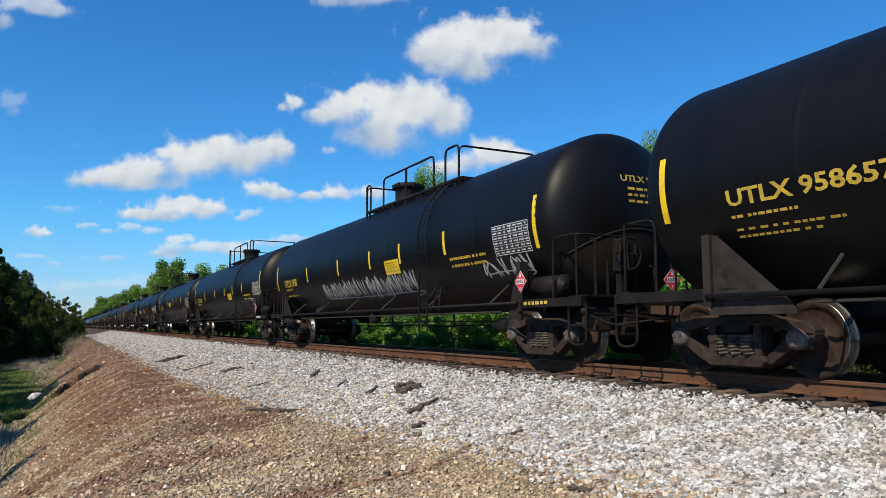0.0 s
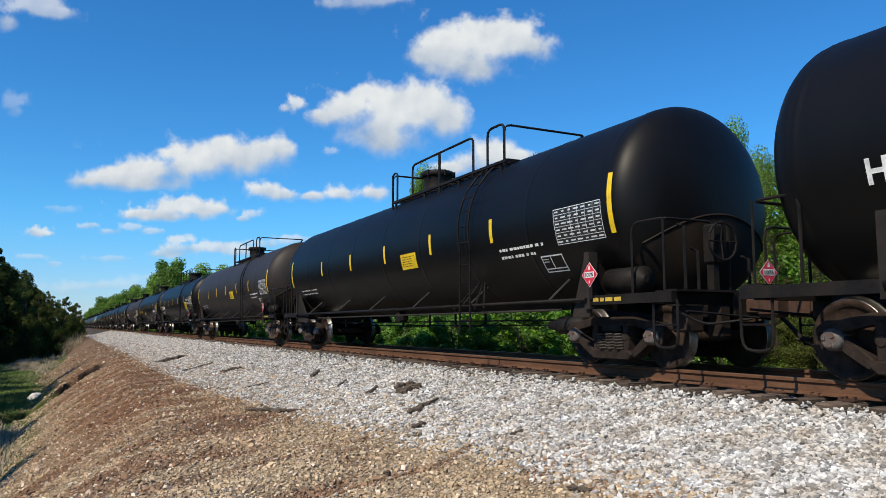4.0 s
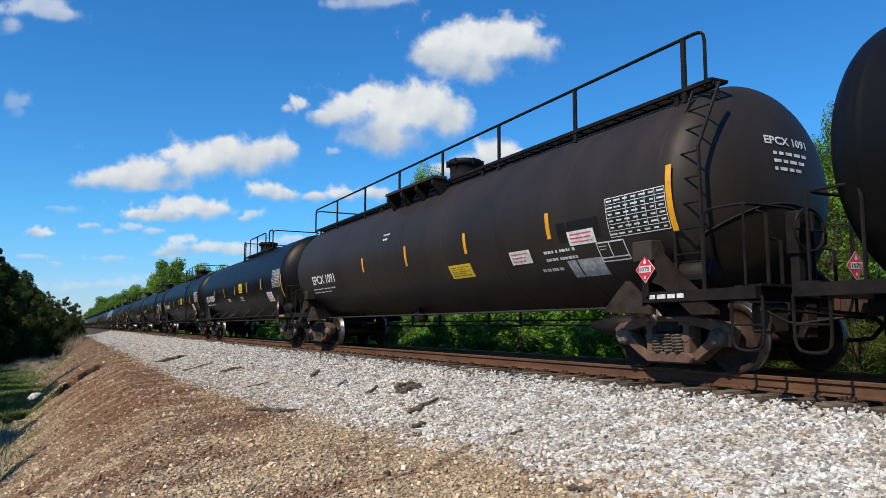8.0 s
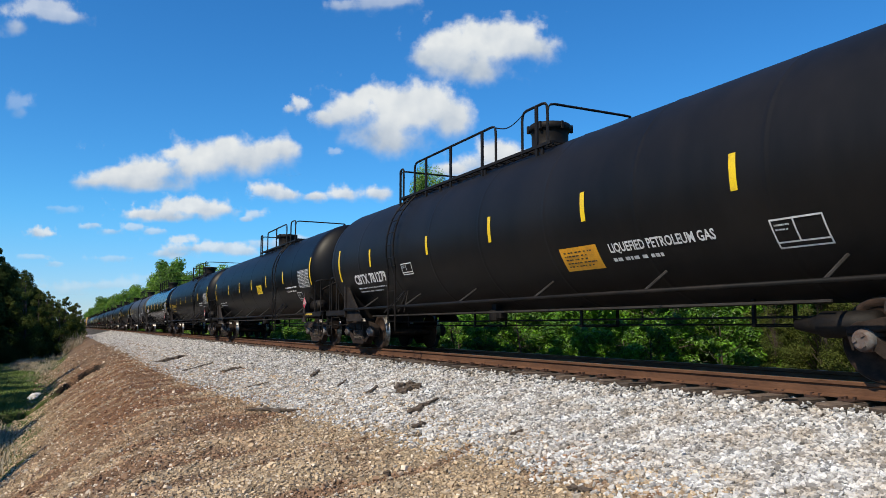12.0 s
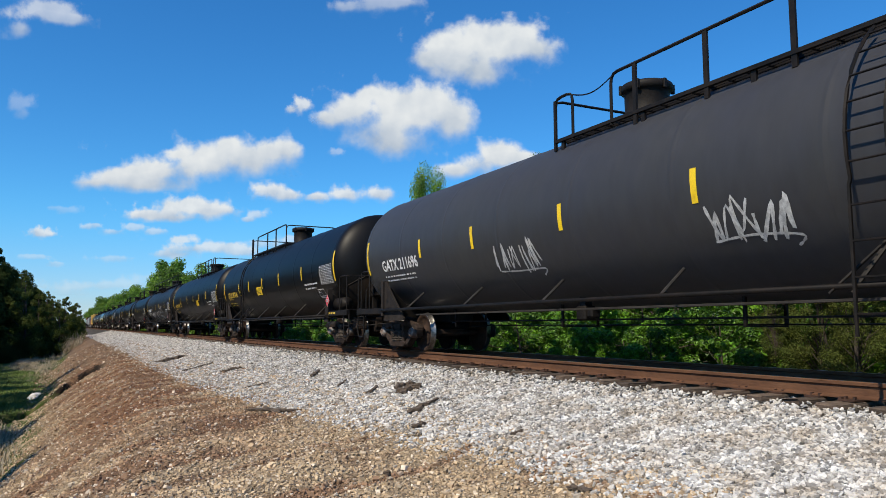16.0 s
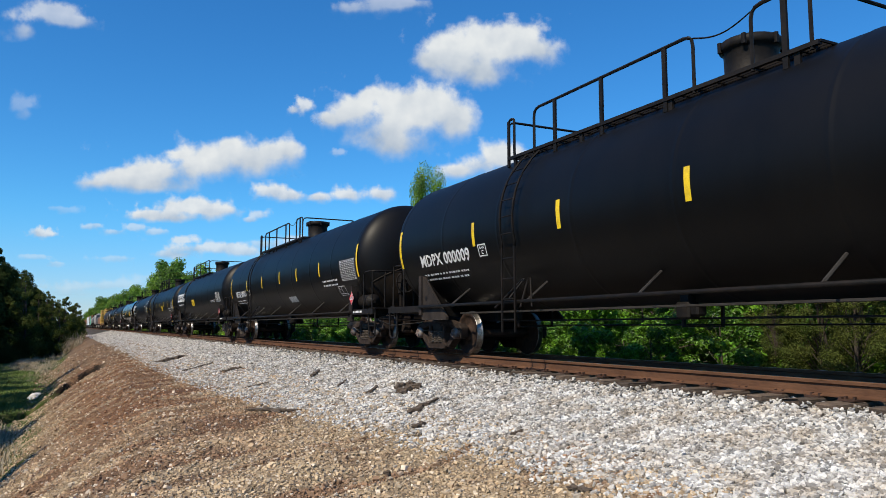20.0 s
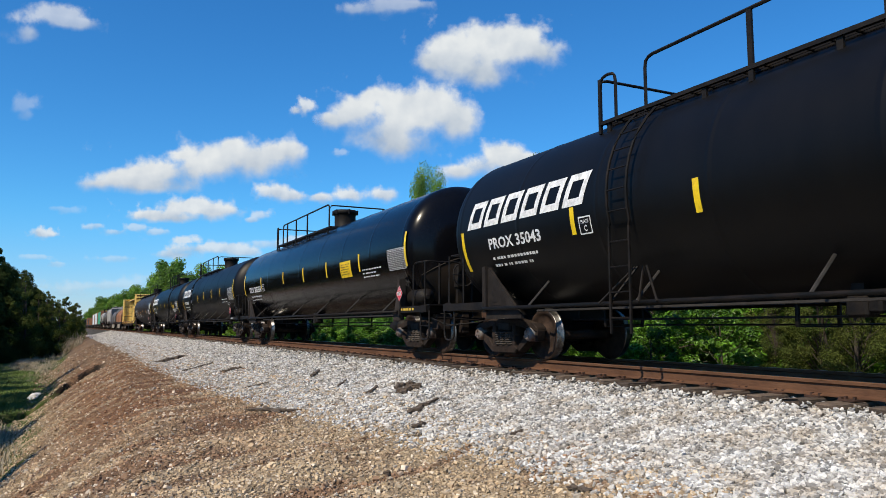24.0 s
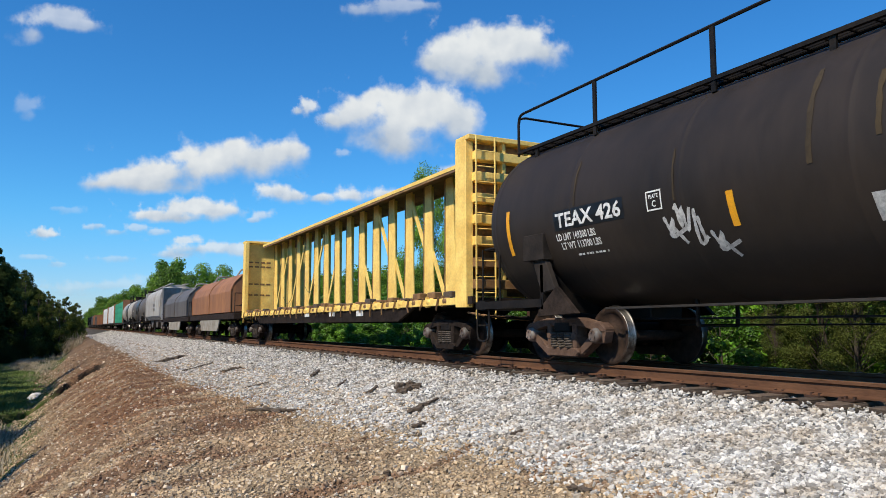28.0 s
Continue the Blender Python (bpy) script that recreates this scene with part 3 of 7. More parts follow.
def bars(wrap, bm, u, w, du, dw, rows, rnd, mi=0):
    """Writing too small to read: rows of broken bars."""
    step = dw / rows
    for i in range(rows):
        ww = w + dw / 2 - step * (i + 0.5)
        x = u - du / 2
        end = u + du / 2 * (1 if i == 0 else rnd.uniform(0.5, 1.0))
        while x < end - 0.02:
            n = min(rnd.uniform(0.04, 0.11) * min(1, du), end - x)
            wrap.rect(bm, x + n / 2, ww, n, min(0.062, step * 0.36), mi)
            x += n + (0.022 if rnd.random() < 0.7 else 0.07) * min(1, du)


def curve(pts, steps=5):
    """A smooth line through points."""
    out = []
    for i in range(len(pts) - 1):
        p = [Vector(pts[min(max(j, 0), len(pts) - 1)]) for j in (i - 1, i, i + 1, i + 2)]
        for q in range(steps):
            t = q / steps
            v = 0.5 * (2 * p[1] + (p[2] - p[0]) * t + (2 * p[0] - 5 * p[1] + 4 * p[2] - p[3]) * t * t + (3 * p[1] - p[0] - 3 * p[2] + p[3]) * t ** 3)
            out.append((v.x, v.y))
    return out + [tuple(pts[-1])]


STROKES = {"G": [[(0.95, 0.85), (0.5, 1), (0.08, 0.55), (0.2, 0.1), (0.6, 0), (0.95, 0.4), (0.55, 0.42)]], "U": [[(0.1, 1), (0.12, 0.3), (0.45, 0), (0.8, 0.3), (0.9, 1)]],
           "T": [[(0.0, 0.92), (0.5, 0.98), (1.1, 1.0)], [(0.5, 1), (0.5, 0.5), (0.42, 0)]], "S": [[(0.95, 0.95), (0.4, 1), (0.2, 0.7), (0.7, 0.45), (0.75, 0.1), (0.0, 0.05)]],
           "w": [[(0.0, 1.3), (0.25, 0.5), (0.5, 1.15), (0.7, 0.35), (1.2, 1.1)], [(-0.2, 1.2), (0.3, 1.0)]], "l": [[(0.3, 1.25), (0.1, 0.1), (0.9, 0.3)], [(0.5, 1.0), (0.6, 0.2)]],
           "r": [[(0.1, 0.9), (0.2, -0.1), (0.3, 0.6), (0.9, 0.75), (0.5, 0.35), (1.1, -0.2)]], "x": [[(0.0, 0.7), (0.5, 0.1), (0.8, 0.6), (0.3, 0.0), (2.0, 0.25)], [(0.7, 0.3), (1.5, -0.3)]]}


def slanted_blocks(wrap, tank, u, w, du, dw):
    """An owner's emblem kept to six plain slanted hollow blocks."""
    cell, t, lean = du / 6, 0.12, 0.32
    for i in range(6):
        bm = bmesh.new()
        c, q = u - du / 2 + cell * (i + 0.5), cell * 0.84
        for k in (-1, 1):
            wrap.rect(bm, c + lean * k * (dw - t) / 2, w + k * (dw - t) / 2, q, t, 0, lean)
            wrap.rect(bm, c + k * (q - t) / 2, w, t, dw - 2 * t, 0, lean)
        part("emblem_block", bm, M["white"], tank, "heavy white slanted block")


def decal(tank, wrap, item, rnd):
    kind, u, w = item[:3]
    bm = bmesh.new()
    if kind in ("S", "O"):
        wrap.rect(bm, u, w, 0.105, item[3])
        return part("reflective_stripe", bm, M["yellow" if kind == "S" else "orange"], tank, "yellow reflective stripe" if kind == "S" else "amber reflective stripe")
    du, dw = item[3:5] if kind != "ZW" else (0, 0)
    if kind == "ZT":
        cell = du / len(item[5])
        drop = item[6] if len(item) > 6 else 0
        for i, ch in enumerate(item[5]):
            for line in STROKES[ch]:
                wrap.ribbon(bm, curve([(u - du / 2 + cell * (i + 0.1 + 0.8 * p[0]), w + dw * (p[1] - 0.5) - drop * ((i + 0.5) / len(item[5]) - 0.5)) for p in line]), 0.055)
        return part("scrawl", bm, M["dirt_white"], tank, "white hand-sprayed letters")
    if kind in ("T", "TY"):
        letters(bm, item[5], lambda a, b: wrap.at(u + a, w + b), du, dw)
        return part("lettering", bm, M["ylabel" if kind == "TY" else "white"], tank, ("white" if kind != "TY" else "yellow") + " stencilled lettering")
    if kind in ("B", "BY"):
        bars(wrap, bm, u, w, du, dw, int(item[5]), rnd)
        return tagged(part("small_print", bm, M["white" if kind == "B" else "ylabel"], tank, "small stencilled print"), kind="stuff")
    if kind == "G":                                   # black board of white ruled tables
        wrap.off -= 0.003
        wrap.rect(bm, u, w, du, dw, 1)
        wrap.off += 0.003
        t = 0.011
        for k in (-1, 1):
            wrap.rect(bm, u, w + k * (dw - t) / 2, du, t)
            wrap.rect(bm, u + k * (du - t) / 2, w, t, dw)
        for k in range(1, 6):
            wrap.rect(bm, u, w - dw / 2 + dw * k / 6, du, t * 0.8)
        for k in (0.36, 0.52, 0.68, 0.84):
            wrap.rect(bm, u - du / 2 + du * k, w + dw / 12, t * 0.8, dw * 0.8)
        for r in range(6):
            for c in range(7):
                n = rnd.uniform(0.05, 0.12) * du
                wrap.rect(bm, u - du / 2 + du * (c + 0.5) / 7, w - dw / 2 + dw * (r + 0.5) / 6, n, dw * 0.042)
        return part("data_board", bm, [M["white"], M["dark_patch"]], tank, "black stencil board with white ruled tables")
    if kind in ("Q", "QY"):
        t = 0.022
        for k in (-1, 1):
            wrap.rect(bm, u, w + k * (dw - t) / 2, du, t)
            wrap.rect(bm, u + k * (du - t) / 2, w, t, dw)
        if du < 0.45:
            letters(bm, "PLATE", lambda a, b: wrap.at(u + a, w + dw * 0.22 + b), du * 0.62, dw * 0.20)
            letters(bm, "C", lambda a, b: wrap.at(u + a, w - dw * 0.16 + b), du * 0.26, dw * 0.34)
        else:
            wrap.rect(bm, u - du * 0.05, w + dw * 0.1, t, dw * 0.75)
            wrap.rect(bm, u, w - dw * 0.28, du, t)
            bars(wrap, bm, u - du * 0.28, w + dw * 0.22, du * 0.3, dw * 0.3, 2, rnd)
        return part("stencil_frame", bm, M["white" if kind == "Q" else "ylabel"], tank, "small stencilled frame")
    if kind in ("L", "LO", "LF", "P", "W", "K"):
        under = 0.0035 if kind in ("K", "W") else 0.0
        wrap.off -= under
        wrap.rect(bm, u, w, du, dw, 0, rnd.uniform(-0.05, 0.05))
        wrap.off += 0.003 + under
        if kind in ("L", "LO", "LF"):
            bars(wrap, bm, u, w, du * 0.8, dw * 0.75, 5, rnd, 1)
        elif kind == "P":
            bars(wrap, bm, u, w, du * 0.8, dw * 0.8, 3, rnd, 1)
        wrap.off -= 0.003
        m = {"L": [M["yellow"], M["dark_patch"]], "LO": [M["orange"], M["dark_patch"]], "LF": [M["ylabel"], M["dark_patch"]], "P": [M["white"], M["red"]],
             "W": [M["dirt_white"]], "K": [M["dark_patch"]]}[kind]
        name = {"P": "notice", "W": "paint_patch", "K": "paint_patch"}.get(kind, "warning_label")
        text = {"P": "white notice with faded red print", "W": "chalky white patch", "K": "fresh black paint patch"}.get(kind, "yellow warning label with black print")
        return part(name, bm, m, tank, text)
    if kind == "R":
        bm.free()
        return slanted_blocks(wrap, tank, u, w, du, dw)
    if kind == "V":                                   # rust run down the shell
        n = 7
        wrap.ribbon(bm, [(u + 0.005 * math.sin(i * 2.1), w + dw * (0.5 - i / (n - 1))) for i in range(n)], du * 0.7)
        return part("rust_streak", bm, M["streak"], tank, "faint ochre rust streak")
    if kind == "ZW":                                  # one long wavering sprayed line
        pts = []
        for a, b in zip(item[3], item[3][1:]):
            pts += [(a[0] + (b[0] - a[0]) * t, a[1] + (b[1] - a[1]) * (3 * t * t - 2 * t ** 3)) for t in (0, 0.2, 0.4, 0.6, 0.8)]
        wrap.ribbon(bm, pts, 0.06)
        return part("scrawl", bm, M["dirt_white"], tank, "long white spray-paint line")
    if kind == "Z":                                   # spray-can tag: a row of quick, overlapping letter-like loops
        n = max(3, int(du / (0.34 * max(0.7, dw))))
        for i in range(n):
            c, wide = u - du / 2 + du * (i + 0.5) / n, du / n * 1.25
            lift = rnd.uniform(-0.12, 0.12) * dw
            k = rnd.randrange(4, 7)
            pts = [(c + wide * rnd.uniform(-0.5, 0.5), w + lift + dw * (0.42 if j % 2 == i % 2 else -0.42) * rnd.uniform(0.55, 1.0)) for j in range(k)]
            wrap.ribbon(bm, curve(pts), rnd.uniform(0.030, 0.050))
        pts = [(u - du * 0.45, w - dw * 0.30), (u, w - dw * rnd.uniform(0.1, 0.5)), (u + du * 0.5, w - dw * 0.35), (u + du * 0.42, w - dw * 0.55)]
        wrap.ribbon(bm, curve(pts), 0.032)
        return part("scrawl", bm, M["dirt_white"], tank, "white spray-paint scrawl")
    bm.free()


def build_tank_shell(car, front, back, r, zc, material):
    """Cylinder of eight welded courses between two elliptical heads; front and back: where the straight part ends."""
    bm = bmesh.new()
    prof = []
    for i in range(15):
        a = math.pi / 2 * i / 14
        prof.append((-front - HEAD * math.cos(a), r * math.sin(a)))
    for i in range(0, 9):                              # slightly raised weld seams, also where the heads are welded on
        y = -front + (front + back) * i / 8
        y += 0.09 if i == 0 else -0.09 if i == 8 else 0
        prof += [(y - 0.08, r), (y - 0.04, r), (y - 0.01, r + 0.006), (y + 0.01, r + 0.006), (y + 0.04, r), (y + 0.08, r)]
    for i in range(15):
        a = math.pi / 2 * i / 14
        prof.append((back + HEAD * math.sin(a), r * math.cos(a) if i < 14 else 0.0))
    prof[0] = (prof[0][0], 0.0)
    lathe(bm, prof, "y", 72, 0, (0, 0, zc))
    bmesh.ops.remove_doubles(bm, verts=bm.verts, dist=0.0005)
    bmesh.ops.recalc_face_normals(bm, faces=bm.faces)
    return part("tank", bm, material, car)


def head_shield(car, front, r, zc):
    """Arched steel plate over the lower half of the leading head, with a raised rim."""
    bm = bmesh.new()

    def at(x, z, out):
        q = min(1.0, math.hypot(x, z) / r)
        return (x, -(front + HEAD * math.sqrt(1 - q * q) + out), zc + z)
    n, k = 20, 8
    rows = []
    for i in range(n + 1):
        x = -1.22 + 2.44 * i / n
        top, low = -0.24 - 0.30 * x * x, -0.96 * math.sqrt(max(0.0, r * r - x * x))
        low = min(low, top - 0.02)
        rows.append([bm.verts.new(at(x, top + (low - top) * j / k, 0.05)) for j in range(k + 1)])
    for a, b in zip(rows, rows[1:]):
        for j in range(k):
            f = bm.faces.new((a[j], a[j + 1], b[j + 1], b[j]))
            f.smooth = True
    part("head_shield", bm, M["shield"], car, "dull stained steel shield over the lower head")
    bm = bmesh.new()
    tube(bm, [at(x, -0.24 - 0.30 * x * x, 0.05) for x in [-1.22 + 2.44 * i / n for i in range(n + 1)]], 0.02, 5)
    part("shield_rim", bm, M["shield"], car)


def head_mark(tank, front, words, color, rnd, r, zc):
    """Mark and print on the leading dished head."""
    def at(x, z):
        q = min(0.999, math.hypot(x, z) / r)
        return (x, -(front + HEAD * math.sqrt(1 - q * q) + 0.010), zc + z)
    bm = bmesh.new()
    letters(bm, words, lambda a, b: at(0.16 + a, 0.64 + b), 0.88, 0.12)
    part("lettering", bm, color, tank, "small lettering on the dished end")
    bm = bmesh.new()
    for i in range(3):
        x = -0.16
        while x < 0.44 - 0.08 * i:
            n = rnd.uniform(0.06, 0.16)
            v = [bm.verts.new(at(x + p * n, 0.44 - 0.11 * i + q * 0.045)) for p, q in ((0, 0), (1, 0), (1, 1), (0, 1))]
            bm.faces.new(v)
            x += n + 0.04
    tagged(part("small_print", bm, color, tank, "small print on the dished end"), kind="stuff")


def placard(car, u, x, z, turned, post):
    """Red diamond board with white panel; the number stands on it."""
    bm = bmesh.new()
    s = 0.19
    def put(pts, d, mi):
        vs = [bm.verts.new(((x - d, -u + a, z + b) if not turned else (x + a, -u - d, z + b))) for a, b in pts]
        bm.faces.new(vs).material_index = mi
    sg = -1 if not turned else 1
    put([(sg * a, b) for a, b in ((-s, 0), (0, -s), (s, 0), (0, s))], 0.0, 1)
    put([(sg * a, b) for a, b in ((-s * 0.94, 0), (0, -s * 0.94), (s * 0.94, 0), (0, s * 0.94))], 0.004, 0)
    put([(sg * a, b) for a, b in ((-0.115, -0.045), (0.115, -0.045), (0.115, 0.045), (-0.115, 0.045))], 0.008, 1)
    put([(sg * a, b) for a, b in ((-0.03, 0.075), (0.03, 0.075), (0.022, 0.11), (0.0, 0.145), (-0.022, 0.11))], 0.008, 1)
    put([(sg * a, b) for a, b in ((-0.012, -0.13), (0.012, -0.13), (0.012, -0.09), (-0.012, -0.09))], 0.008, 1)
    n0 = len(bm.faces)
    letters(bm, "1075", lambda a, b: ((x - 0.012, -u + sg * a, z + b) if not turned else (x + a, -u - 0.012, z + b)), 0.19, 0.06)
    bm.faces.ensure_lookup_table()
    for f in bm.faces[n0:]:
        f.material_index = 2
    p = part("placard", bm, [M["red"], M["white"], M["dark_patch"]], car, "red diamond hazard placard with white panel")
    if post:
        bm = bmesh.new()
        box(bm, x + 0.012, x + 0.03, -u - 0.035, -u + 0.035, 1.0, z + 0.10)
        part("placard_post", bm, M["iron"], p)


def ring_ladder(car, u, wrap, top_w, feet=0.50):
    """Ladder from the side pipe up around the shell to the platform."""
    bm = bmesh.new()
    for k in (-0.21, 0.21):
        pts = [(-1.62, -u - k, feet), (-1.62, -u - k, 2.0)]
        for i in range(9):
            w = -0.35 + (top_w + 0.35) * i / 8
            wrap.off += 0.12
            pts.append(wrap.at(u + k, w))
            wrap.off -= 0.12
        tube(bm, pts, 0.022, 5)
    z = 0.72
    while z < 2.0:
        tube(bm, [(-1.62, -u - 0.21, z), (-1.62, -u + 0.21, z)], 0.013, 5)
        z += 0.36
    for i in range(6):
        w = -0.2 + (top_w + 0.2) * i / 5.5
        wrap.off += 0.12
        tube(bm, [wrap.at(u - 0.21, w), wrap.at(u + 0.21, w)], 0.013, 5)
        wrap.off -= 0.12
    ladder = part("ladder", bm, M["pipe"], car)
    for k in (-0.5, -0.25, 0.35, 0.7):                 # braces down to the frame
        bm = bmesh.new()
        tube(bm, [(-1.60, -u - k, 0.93), (-1.25, -u - k * 0.2, 1.45)], 0.018, 5)
        part("brace", bm, M["iron"], ladder)


def rail_run(bm, pts, r=0.028):
    """A handrail with rounded corners."""
    pts = [Vector(p) for p in pts]
    out = [pts[0]]
    for a, b, c in zip(pts, pts[1:], pts[2:]):
        d = min(0.16, (b - a).length / 2.2, (c - b).length / 2.2)
        p0, p2 = b + (a - b).normalized() * d, b + (c - b).normalized() * d
        for t in (0, 0.35, 0.65, 1):
            out.append((1 - t) ** 2 * p0 + 2 * t * (1 - t) * b + t * t * p2)
    out.append(pts[-1])
    tube(bm, out, r, 6)


bm = bmesh.new()
box(bm, -0.028, 0.028, -0.028, 0.028, 0.0, 0.16, bev=0.008)
BOLT = bpy.data.meshes.new("bolt")
bm.to_mesh(BOLT)
bm.free()
BOLT.materials.append(M["iron"])


def platform(car, u0, u1, runs, man, deck=3.87, top=4.60, half_w=1.0, end_loop=0.0, chains=(), lid=4.64, bars_at=2):
    """Walkways beside the crest of the tank: grating, railing runs (start, end, posts between) on the near side, a cross rail at each end
    that comes down in a short loop on the far side, manway housing in the middle. end_loop: a narrow loop of its own at the rear end."""
    inner = half_w - 0.30
    for s in (-1, 1):
        bm = bmesh.new()
        tip = -u1 - 0.1 if s < 0 else -u1 + 0.5
        box(bm, s * half_w - 0.03, s * half_w + 0.03, tip, -u0, deck - 0.065, deck - 0.01)
        box(bm, min(s * inner, s * (inner + 0.03)), max(s * inner, s * (inner + 0.03)), tip, -u0, deck - 0.05, deck)
        for q in (0.09, 0.17, 0.24):
            box(bm, s * (half_w - q) - 0.008, s * (half_w - q) + 0.008, tip, -u0, deck - 0.03, deck)
        n = int((u1 - u0) / 0.30)
        for i in range(n + 1):
            y = -u0 + (tip + u0) * i / n
            box(bm, min(s * half_w, s * inner), max(s * half_w, s * inner), y - 0.012, y + 0.012, deck - 0.035, deck - 0.005)
        part("walkway", bm, M["iron"], car, "black steel grating walkway")
        for i in range(4):
            y = -u0 - (u1 - u0) * (i + 0.1) / 3.2
            bm = bmesh.new()
            box(bm, s * (half_w - 0.02) - 0.02, s * (half_w - 0.02) + 0.02, y - 0.04, y + 0.04, deck - 0.36, deck - 0.06)
            part("walkway_bracket", bm, M["iron"], car)
    x = -half_w
    for a, b, posts in runs:
        bm = bmesh.new()
        pts = [(x, -a, deck - 0.1), (x, -a, top), (x, -b, top), (x, -b, deck - 0.1)]
        rail_run(bm, pts, 0.026)
        rail = part("handrail", bm, M["iron"], car)
        for u in posts:
            bm = bmesh.new()
            box(bm, x - 0.018, x + 0.018, -u - 0.038, -u + 0.038, deck - 0.22, top)
            part("post", bm, M["iron"], rail)
    if end_loop:
        bm = bmesh.new()
        rail_run(bm, [(x, -u0, deck - 0.12), (x, -u0, top), (x, -u0 - end_loop, top), (x, -u0 - end_loop, deck - 0.1)], 0.026)
        box(bm, x - 0.02, x + 0.02, -u0 - 0.03, -u0 + 0.03, deck - 0.2, top - 0.03)
        part("end_loop", bm, M["iron"], car)
    for u, d in ((u0, 0.45), (u1, -0.45))[:bars_at]:
        bm = bmesh.new()
        rail_run(bm, [(-half_w, -u, deck - 0.1), (-half_w, -u, top - 0.03), (half_w, -u, top - 0.03), (half_w, -u - d, top - 0.06), (half_w, -u - d, deck - 0.1)], 0.024)
        part("cross_rail", bm, M["iron"], car)
    for a, b in chains:
        bm = bmesh.new()
        tube(bm, [(-half_w, -a - (b - a) * i / 10, top - 0.05 - 0.11 * math.sin(math.pi * i / 10)) for i in range(11)], 0.012, 4)
        part("chain", bm, M["iron"], car)
    bm = bmesh.new()
    lathe(bm, [(3.85, 0.36), (lid - 0.20, 0.37), (lid - 0.15, 0.40), (lid - 0.13, 0.43), (lid - 0.04, 0.43), (lid - 0.01, 0.40), (lid + 0.02, 0.01)], "z", 28, 0, (0, -man, 0))
    manway = part("manway", bm, M["iron"], car, "round black manway housing with bolted lid")
    for k in range(6):
        a = 2 * math.pi * k / 6 + 0.5
        share("bolt", BOLT, manway, pose(0.43 * math.cos(a), -man + 0.43 * math.sin(a), lid - 0.17))


